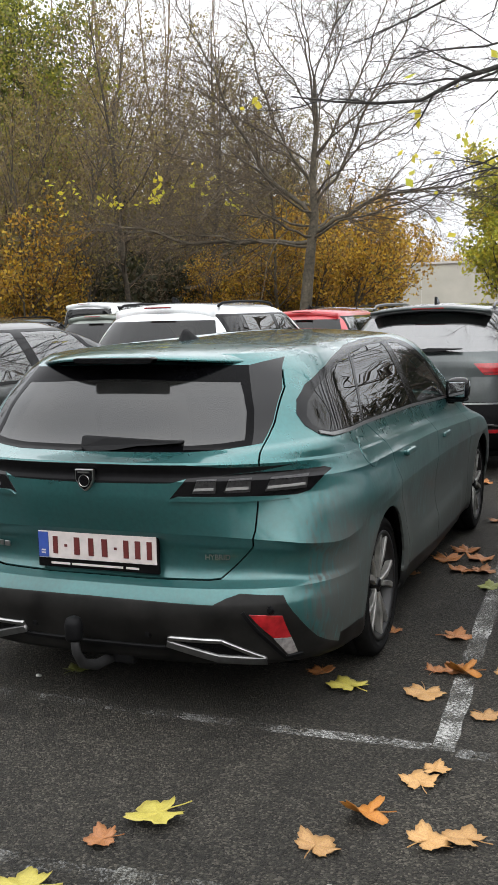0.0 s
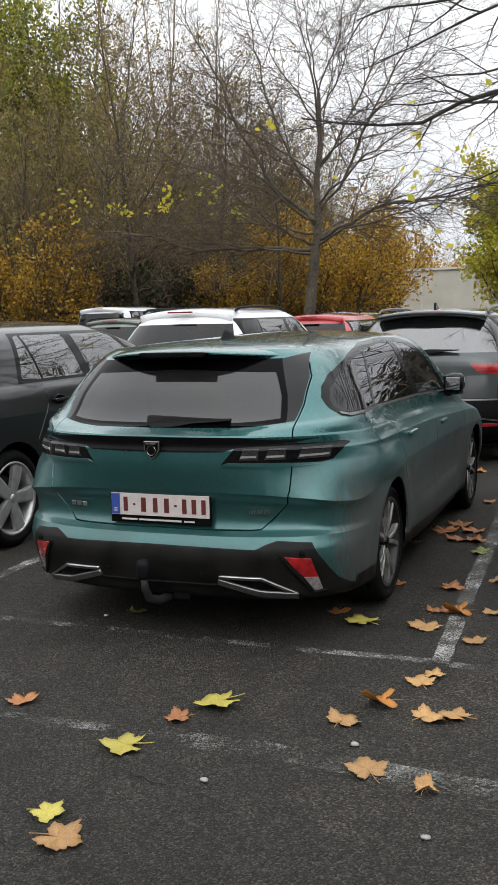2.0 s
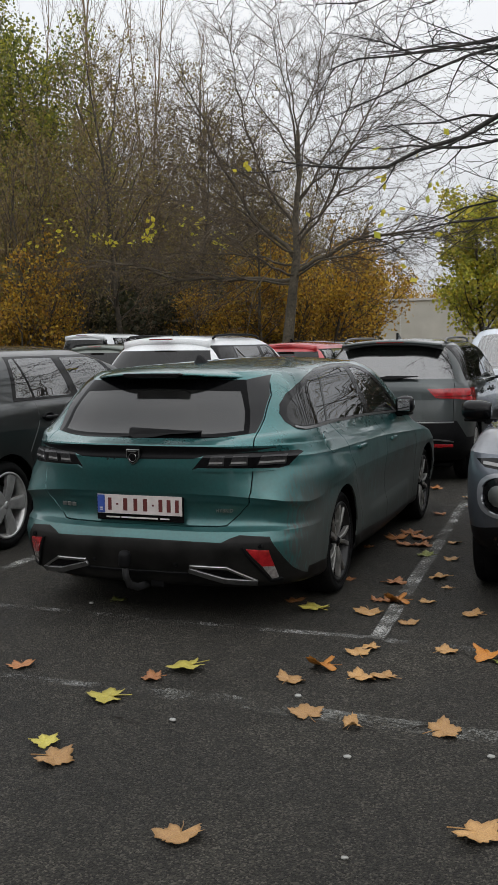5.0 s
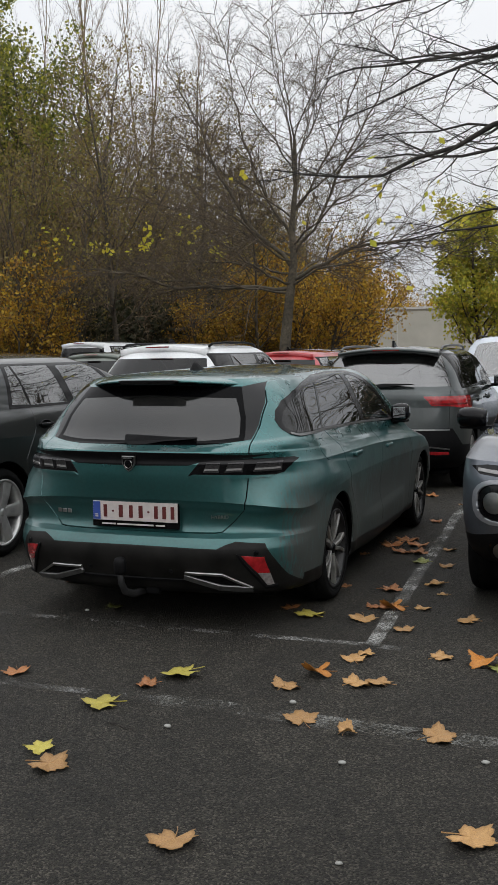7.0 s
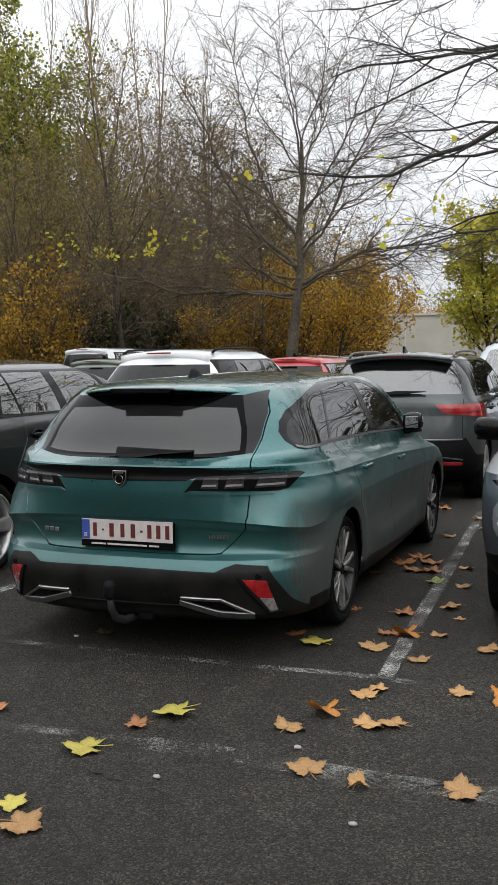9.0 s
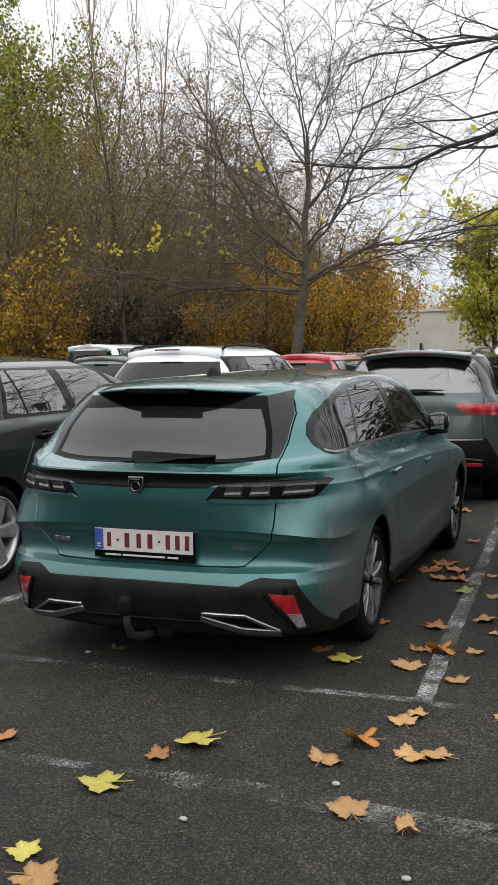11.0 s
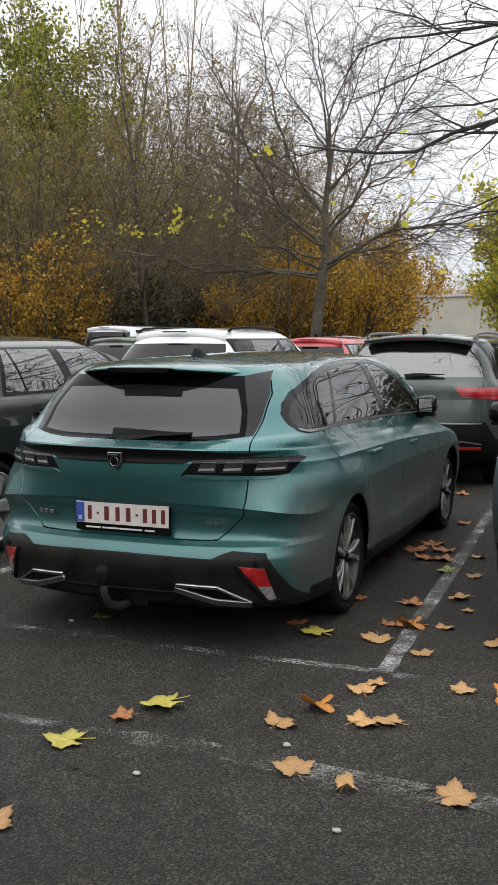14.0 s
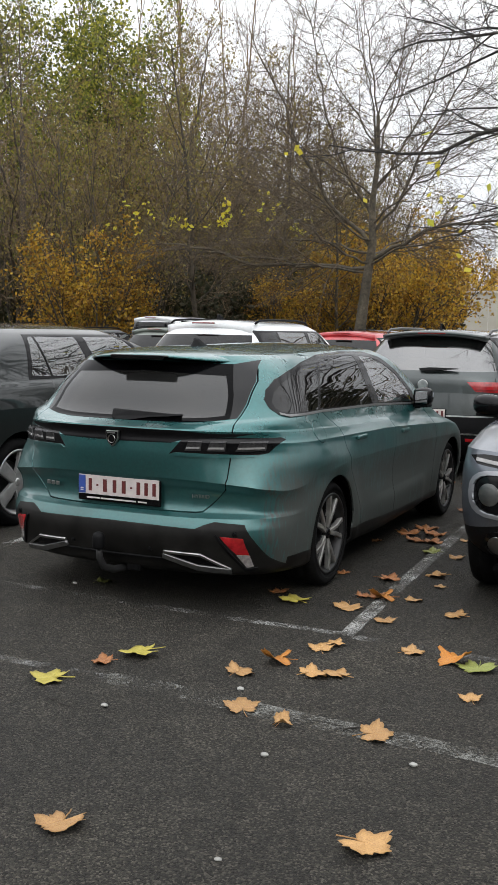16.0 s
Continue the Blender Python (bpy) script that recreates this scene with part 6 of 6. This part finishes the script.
HIDE = pose(-17.3, 31.9, 0)
kinds = {}
kinds["tall"] = make_tree("tree", "tall bare woodland tree with fine twigs", TALL, 21, M["bark_dark"], 15.0, 0.17, twig_bark=M["bark_wood"], m=az_place(22.6, 50))[0]
WOODMAN = dict(PLANE, kids=[0, 17, 8, 5, 0], up=[0.0, 0.02, 0.02, 0.01, 0.0], flat=0.95, reach=2.6)
edge_tree = limbed_tree("tree", "dark-trunked bare tree at the edge of the wood", WOODMAN, 31, (M["bark_dark"], M["bark_wood"]), HIDE,
            [(0, 0, -0.1), (0.03, 0, 1.2), (0.0, 0.02, 2.4), (-0.06, 0, 3.6), (0.02, 0, 5.2), (0.10, 0, 7.4), (0.05, 0, 9.8)], 0.36,
            [(0.36, 170, (20, 26, 30, 20), 6.0, 0.09), (0.38, 8, (8, 4, 10, 6), 6.2, 0.08), (0.42, 200, (30, 40, 44, 40), 6.5, 0.08), (0.45, -20, (32, 40, 48, 44), 6.4, 0.08), (0.34, 300, (6, 2, 8, 0), 5.2, 0.06),
             (0.50, 150, (50, 60, 66, 64), 7.6, 0.08), (0.55, 20, (48, 58, 66, 64), 7.4, 0.08), (0.62, 190, (44, 56, 62, 60), 6.6, 0.07), (0.70, 350, (50, 60, 70, 66), 6.2, 0.06), (0.78, 90, (50, 60, 66, 60), 5.6, 0.05), (0.86, 180, (60, 70, 76, 72), 5.4, 0.05), (1.0, 20, (74, 80, 82, 80), 5.0, 0.05)])[0]
copy_thing(edge_tree, az_place(37.4, 40, 1.9, 0.95))
kinds["tall_b"] = make_tree("tree", "tall woodland tree with a few withered brown leaves", TALL, 22, M["bark_dark"], 13.5, 0.14, (0.05, 0), leaves=[(M["leaf_brown"], 0.30, 0.10, 3, 0.35)], twig_bark=M["bark_wood"], m=az_place(24.5, 47))[0]
kinds["poplar"] = make_tree("tree", "slender upright bare tree", POPLAR, 23, M["bark_wood"], 24.0, 0.13, twig_bark=M["bark_wood"], m=az_place(27.6, 55))[0]
kinds["bushy"] = make_tree("tree", "dense many-stemmed tree with brown twigs and withered leaves", BUSHY, 24, M["bark_dark"], 9.0, 0.06, leaves=[(M["leaf_brown"], 0.30, 0.09, 3, 0.30)], twig_bark=M["bark_wood"], m=az_place(32.6, 34))[0]
kinds["olive"] = make_tree("tree", "tall tree still in olive green and yellowish leaf", TALL, 25, M["bark_dark"], 16.5, 0.17, leaves=[(M["leaf_green"], 0.32, 0.17, 9, 0.48)], twig_bark=M["bark_wood"], m=az_place(33.4, 52))[0]
kinds["orange"] = make_tree("shrub", "shrub in orange-yellow autumn leaf", SHRUB, 26, M["bark_dark"], 4.6, 0.05, leaves=[(M["leaf_orange"], 0.42, 0.095, 7, 0.34)], twig_bark=M["bark_dark"], m=az_place(33.4, 33))[0]
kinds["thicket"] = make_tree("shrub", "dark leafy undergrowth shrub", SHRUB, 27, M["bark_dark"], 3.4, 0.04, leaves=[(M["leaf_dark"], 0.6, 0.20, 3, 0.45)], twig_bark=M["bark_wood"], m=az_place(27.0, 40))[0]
kinds["green"] = make_tree("tree", "broad tree in yellow-green leaf beside the hall", TALL, 28, M["bark_dark"], 7.2, 0.16, leaves=[(M["leaf_lime"], 0.75, 0.14, 6, 0.40)], twig_bark=M["bark_wood"], m=az_place(7.2, 37, 0.0, 0.84))[0]

STAND = [
    ("tall", 39.5, 44, 1.0), ("tall", 20.6, 58, 0.85), ("tall", 26.0, 58, 0.95),
    ("tall_b", 29.6, 50, 1.05), ("tall_b", 21.0, 44, 0.85), ("tall_b", 18.6, 55, 0.85), ("tall_b", 23.4, 40, 0.75), ("tall_b", 16.6, 64, 0.72), ("tall_b", 27.5, 36, 0.8), ("tall_b", 42.0, 48, 1.1), ("tall_b", 19.6, 38, 0.62),
    ("poplar", 28.9, 58, 1.0), ("poplar", 31.8, 54, 0.9), ("poplar", 25.6, 52, 0.85), ("poplar", 34.6, 56, 0.9), ("poplar", 22.8, 60, 0.8), ("poplar", 26.4, 60, 0.95), ("poplar", 30.6, 62, 1.0), ("poplar", 33.5, 64, 1.0), ("poplar", 24.8, 66, 0.9), ("poplar", 36.2, 60, 0.95),
    ("bushy", 24.0, 46, 1.2), ("bushy", 21.2, 52, 1.2), ("bushy", 27.0, 48, 1.25), ("bushy", 18.8, 56, 1.1), ("bushy", 29.5, 50, 1.3),
    ("bushy", 34.6, 36, 1.0), ("bushy", 30.8, 37, 0.95), ("bushy", 25.6, 41, 0.85), ("bushy", 22.2, 44, 0.8), ("bushy", 37.2, 40, 1.0), ("bushy", 20.0, 46, 0.75), ("bushy", 17.4, 52, 0.7), 
    ("olive", 32.2, 47, 0.84), ("olive", 37.6, 50, 0.9), ("olive", 33.6, 48, 0.80), ("olive", 30.6, 52, 0.80), ("olive", 38.4, 46, 0.80), ("olive", 34.4, 52, 0.80), ("olive", 36.6, 44, 0.70), ("olive", 41.0, 50, 0.85),
    ("orange", 33.7, 35, 0.82), ("orange", 32.5, 34, 0.76), ("orange", 22.4, 39, 0.85), ("orange", 20.8, 40, 1.05), ("orange", 18.6, 40, 1.10), ("orange", 16.6, 41, 1.2), ("orange", 16.0, 44, 1.1), ("orange", 19.8, 50, 1.4), ("orange", 17.2, 52, 1.5), ("orange", 37.9, 48, 0.8),
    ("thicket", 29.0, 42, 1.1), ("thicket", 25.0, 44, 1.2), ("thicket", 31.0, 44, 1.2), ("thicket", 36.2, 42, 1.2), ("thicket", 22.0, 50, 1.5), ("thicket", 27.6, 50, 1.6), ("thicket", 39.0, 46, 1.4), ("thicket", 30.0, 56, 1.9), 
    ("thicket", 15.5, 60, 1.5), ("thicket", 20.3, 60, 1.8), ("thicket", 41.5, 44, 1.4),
    ("green", 3.9, 40, 0.9), ("green", 2.0, 46, 1.0),
    ("tall_b", 13.4, 96, 0.72), ("tall_b", 11.6, 100, 0.68), ("orange", 12.4, 92, 1.7), ("orange", 10.6, 96, 1.5), ("tall_b", 9.6, 100, 0.6), ("olive", 8.4, 104, 0.42), ("orange", 14.0, 90, 1.7), ("bushy", 15.8, 50, 0.85), ("bushy", 17.6, 47, 0.8), ("orange", 15.4, 53, 1.5),
    # trees about the rest of the car park, mirrored in paint and glass
    ("tall", -38.0, 17, 0.85), ("tall_b", -24.0, 20, 0.95), ("tall", -55.0, 15, 0.85), ("tall_b", -72.0, 16, 0.95), ("tall", -92.0, 18, 0.9), ("tall_b", -110.0, 20, 0.9), ("tall", -4.0, 32, 0.9), ("tall", -12.0, 30, 0.95), ("tall", -17.0, 33, 0.9),
    ("tall", 160.0, 14, 1.0), ("tall_b", 186.0, 17, 1.0), ("tall", 214.0, 15, 0.95), ("tall", 132.0, 16, 0.95),
]
rng_t = random.Random(3)
for kind, deg, dist, sc in STAND:
    ob = copy_thing(kinds[kind], Matrix.Identity(4))
    ob.matrix_basis = az_place(deg, dist, rng_t.uniform(0, 6.28), sc * rng_t.uniform(0.93, 1.07))


def woodland_belt(name, label, sectors, seed, twigs, leaves, leaf_mat):
    """Far woods as one mass of twigs and leaves; each sector: bearing from, to, near, far, height at both ends."""
    rng = random.Random(seed)
    w = Wood()
    spots = []
    for a0, a1, d0, d1, h0, h1 in sectors:
        for _ in range(int(twigs * (a1 - a0))):
            u = rng.random()
            az, dist = radians(a0 + (a1 - a0) * u), rng.uniform(d0, d1)
            top = (h0 + (h1 - h0) * u) * (0.82 + 0.18 * math.sin(az * 61) + 0.12 * math.sin(az * 173))
            p = Vector((2.5 - dist * math.sin(az), -5.0 + dist * math.cos(az), top * rng.random() ** 0.8))
            d = (rand_dir(rng) + Vector((0, 0, 0.7))).normalized()
            l = rng.uniform(0.7, 2.2)
            w.tube([p, p + d * l * 0.5 + rand_dir(rng) * 0.1, p + d * l], [0.016, 0.012, 0.007], 3)
            if rng.random() < leaves and p.z < 0.85 * top:
                spots.append(tuple(p))
    ob = new(name, w.mesh(name, M["bark_dark"]))
    tagged(ob, label, "woods", kind="stuff")
    if spots:
        o = new("foliage", leaf_cloud("foliage", spots, leaf_mat, 0.26, 9, 0.9, rng))
        o.parent = ob


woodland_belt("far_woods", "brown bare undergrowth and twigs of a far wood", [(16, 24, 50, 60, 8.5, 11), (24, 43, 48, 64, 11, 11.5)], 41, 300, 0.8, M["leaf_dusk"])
woodland_belt("surrounding_woods", "dark mixed trees standing round the car park", [(-60, -24, 26, 32, 6, 6.5), (-150, -60, 22, 28, 9, 9), (-150, -60, 22, 28, 5, 5), (43, 120, 32, 40, 12, 12), (120, 210, 26, 32, 12, 13)], 42, 40, 0.9, M["leaf_dark"])


woodland_belt("side_woods", "dark leafy wood beside the car park", [(-24, -9.5, 34, 42, 12.5, 12.5), (-9.5, 1.5, 34, 42, 7, 7)], 43, 130, 0.95, M["leaf_dark"])


# ---- verge and far building ----
def verge():
    bm = bmesh.new()
    bmesh.ops.create_grid(bm, x_segments=60, y_segments=24, size=1.0)
    r = random.Random(9)
    for v in bm.verts:
        v.co = Vector((v.co.x * 60 - 25, v.co.y * 22 + 49, 0.05 + 0.10 * r.random()))
    ob = mesh_object("verge", bm, M["litter"], smooth=True)
    tagged(ob, "wooded verge covered with fallen leaves", "verge", kind="structure")


verge()


def far_building():
    b = empty("hall_building", pose(-16.4, 71.0, 0, 0, 0, -3))
    tagged(b, "low pale concrete hall with a flat roof", "building")
    bm = bmesh.new()
    add_box(bm, (30, 8, 2.42), (60, 16, 4.84))
    part("wall", bm, M["concrete"], b)
    bm = bmesh.new()
    add_box(bm, (30, 8, 4.93), (60.3, 16.3, 0.16))
    part("roof_edge", bm, M["roof_edge"], b, "pale metal roof edge")
    bm = bmesh.new()
    add_box(bm, (30, -0.03, 0.45), (60, 0.06, 0.9))
    part("plinth", bm, M["inner"], b, "dark base strip")
    for i in range(5):
        bm = bmesh.new()
        add_box(bm, (6.0 * i + 3, -0.01, 2.9), (0.03, 0.03, 3.9))
        part("wall_joint", bm, M["roof_edge"], b)


far_building()


# ---- fallen leaves and small litter on the asphalt ----
def leaf_outline(theta, lobes, depth, rng_phase):
    """Radius of a lobed plane leaf at an angle; the stalk is at -90 degrees."""
    t = (theta + math.pi / 2) % (2 * math.pi)
    u = t / (2 * math.pi)
    k = math.cos(lobes * (u * 2 * math.pi - math.pi))
    tooth = 0.075 * math.cos(17 * t + rng_phase) + 0.03 * math.cos(29 * t)
    r = 1.0 - depth * (0.5 - 0.5 * k) + tooth
    notch = math.exp(-((min(u, 1 - u)) / 0.05) ** 2)
    return r * (1 - 0.62 * notch) * (1 + 0.12 * math.sin(theta))


def leaf_mesh(seed, curl):
    rng = random.Random(seed)
    bm = bmesh.new()
    ph, ax1, ax2 = rng.uniform(0, 6), rng.uniform(0, 3.14), rng.uniform(0, 3.14)
    depth = rng.uniform(0.20, 0.32)
    n = 50
    rings = []
    for q in (0.0, 0.25, 0.5, 0.75, 1.0):
        if q == 0:
            rings.append([bm.verts.new((0, 0, 0))])
            continue
        ring = []
        for k in range(n):
            th = 2 * math.pi * k / n
            full = leaf_outline(th, 5, depth, ph)
            r = q * (0.55 + (full - 0.55) * q ** 1.2) if q < 1 else full
            x, y = r * math.cos(th), r * math.sin(th)
            z = curl * (0.55 * (x * math.cos(ax1) + y * math.sin(ax1)) ** 2 - 0.25 * (x * math.cos(ax2) + y * math.sin(ax2)) ** 2) + 0.05 * q * math.sin(5 * th + ph) + 0.10 * curl * q ** 3 * math.sin(2 * th + ph)
            ring.append(bm.verts.new((x, y, z)))
        rings.append(ring)
    for k in range(n):
        bm.faces.new((rings[0][0], rings[1][k], rings[1][(k + 1) % n]))
    for a, b in zip(rings[1:], rings[2:]):
        for k in range(n):
            bm.faces.new((a[k], b[k], b[(k + 1) % n], a[(k + 1) % n]))
    zmin = min(v.co.z for v in bm.verts)
    for v in bm.verts:
        v.co.z -= zmin
        v.co *= 0.5
    # give the blade a little thickness
    geom = bmesh.ops.extrude_face_region(bm, geom=list(bm.faces))
    for v in [g for g in geom["geom"] if isinstance(g, bmesh.types.BMVert)]:
        v.co.z += 0.006
    c = rings[0][0].co.copy()
    pts = [c, c + Vector((0.02, -0.22, 0.02)), c + Vector((0.05, -0.42, 0.01)), c + Vector((0.10, -0.60, 0.005))]
    add_tube(bm, pts, [0.012, 0.011, 0.010, 0.013], 5)
    bmesh.ops.recalc_face_normals(bm, faces=bm.faces)
    me = bpy.data.meshes.new("leaf")
    bm.to_mesh(me)
    bm.free()
    me.polygons.foreach_set("use_smooth", [True] * len(me.polygons))
    return me


LEAF_MESHES = [leaf_mesh(s, c) for s, c in ((1, 0.35), (2, 0.8), (3, 0.5), (4, 1.1), (5, 1.4), (6, 0.3))]
LEAF_LOOKS = {
    "tan": (fallen_leaf_material("tan_leaf", (0.40, 0.23, 0.085), (0.26, 0.125, 0.045), (0.15, 0.065, 0.025)), "dry tan plane leaf lying on the asphalt"),
    "brown": (fallen_leaf_material("brown_leaf", (0.36, 0.15, 0.05), (0.20, 0.075, 0.025), (0.10, 0.04, 0.02)), "curled red-brown leaf lying on the asphalt"),
    "yellow": (fallen_leaf_material("yellow_leaf", (0.46, 0.40, 0.075), (0.36, 0.31, 0.05), (0.26, 0.17, 0.04)), "bright yellow plane leaf lying on the asphalt"),
    "orange": (fallen_leaf_material("orange_leaf", (0.42, 0.17, 0.022), (0.27, 0.075, 0.014), (0.24, 0.08, 0.02)), "orange and yellow leaf lying on the asphalt"),
    "green": (fallen_leaf_material("green_leaf", (0.19, 0.21, 0.05), (0.12, 0.14, 0.035), (0.10, 0.12, 0.03)), "greenish leaf lying on the asphalt"),
}
rng_f = random.Random(17)
leaf_count = 0


def drop_leaves(look_name, places, turns=()):
    """Leaves of one colour; each place is x, y and the leaf's breadth."""
    global leaf_count
    mat, label = LEAF_LOOKS[look_name]
    for i, (x, y, s) in enumerate(places):
        base = LEAF_MESHES[(leaf_count * 5 + i * 7) % 6]
        me = base.copy()
        me.materials.clear()
        me.materials.append(mat)
        ob = new("fallen_leaf", me)
        turn = turns[i] if i < len(turns) else rng_f.uniform(0, 360)
        ob.matrix_basis = pose(x, y, 0.003, rng_f.uniform(-6, 6), rng_f.uniform(-6, 6), turn) @ Matrix.Diagonal((s, s * rng_f.uniform(0.8, 1.0), s * rng_f.uniform(0.9, 1.5), 1))
        low = min((ob.matrix_basis @ v.co).z for v in me.vertices)
        ob.matrix_basis = Matrix.Translation((0, 0, 0.002 - low)) @ ob.matrix_basis
        tagged(ob, label, "leaf", "fallen leaves on the asphalt")
        leaf_count += 1


drop_leaves("tan", [(1.24, -2.24, 0.17), (2.11, -1.94, 0.19), (0.55, -1.86, 0.17), (1.11, -0.75, 0.15), (1.41, -0.62, 0.15), (1.51, -0.57, 0.14), (1.31, -1.13, 0.15), (1.87, -1.14, 0.17),
                    (1.31, -0.26, 0.13), (1.34, -0.16, 0.11), (1.17, 0.51, 0.17), (1.43, 0.35, 0.13), (1.45, 0.82, 0.11), (1.42, 1.47, 0.16), (1.51, 1.21, 0.09), (1.40, 2.04, 0.12), (1.33, 2.65, 0.12),
                    (1.75, 0.62, 0.15), (1.71, -0.10, 0.12), (2.11, -0.59, 0.10), (1.11, 4.94, 0.16), (1.26, 4.7, 0.14), (1.21, 4.4, 0.10)])
drop_leaves("brown", [(0.70, 0.63, 0.13), (0.50, -0.91, 0.13), (-0.19, -0.94, 0.14), (1.16, 0.77, 0.10), (1.16, 1.25, 0.16), (0.86, 2.72, 0.20), (0.94, 2.97, 0.20), (0.99, 2.45, 0.17), (1.10, 2.48, 0.17), (1.05, 2.75, 0.18),
                      (1.00, 3.90, 0.13), (0.67, 5.52, 0.15), (0.87, 1.25, 0.10), (-0.91, 0.87, 0.15), (0.74, 2.31, 0.09), (0.45, 5.60, 0.12), (1.25, 0.80, 0.14)])
drop_leaves("yellow", [(0.87, 0.48, 0.19), (0.60, -0.74, 0.20), (0.43, -1.21, 0.19), (0.43, -1.73, 0.13)])
drop_leaves("orange", [(1.21, -0.54, 0.15), (1.92, -0.14, 0.17), (1.29, 0.77, 0.16)])
drop_leaves("green", [(1.20, 2.15, 0.16), (2.05, -0.18, 0.19), (-0.33, 0.31, 0.12)])
drop_leaves("tan", [(1.52, -1.21, 0.085)])


def pebble(x, y, s, seed):
    rng = random.Random(seed)
    bm = bmesh.new()
    bmesh.ops.create_icosphere(bm, subdivisions=2, radius=s)
    for v in bm.verts:
        v.co = Vector((v.co.x * 1.3, v.co.y, v.co.z * 0.6)) * rng.uniform(0.85, 1.1)
    zmin = min(v.co.z for v in bm.verts)
    ob = mesh_object("pebble", bm, M["stone"], smooth=True)
    ob.location = (x, y, -zmin)
    tagged(ob, "small pale pebble on the asphalt", "stone", "pebbles on the asphalt")


for i, (x, y, s) in enumerate([(1.58, -1.50, 0.012), (1.21, -0.94, 0.013), (0.81, -1.37, 0.012), (2.08, -1.33, 0.012), (1.76, -2.21, 0.009), (-0.45, 0.20, 0.012)]):
    pebble(x, y, s, i)


def twig(x, y, turn, length):
    bm = bmesh.new()
    rng = random.Random(int(x * 100))
    pts = [Vector((length * (k / 5 - 0.5), rng.uniform(-0.012, 0.012), 0.006)) for k in range(6)]
    add_tube(bm, pts, [0.004, 0.004, 0.0035, 0.003, 0.0025, 0.002], 6)
    ob = mesh_object("twig", bm, M["bark_near"], smooth=True)
    ob.matrix_basis = pose(x, y, 0, 0, 0, turn)
    tagged(ob, "short dry twig on the asphalt", "twig")


twig(0.62, -1.42, -20, 0.16)
twig(1.80, -1.10, 40, 0.14)
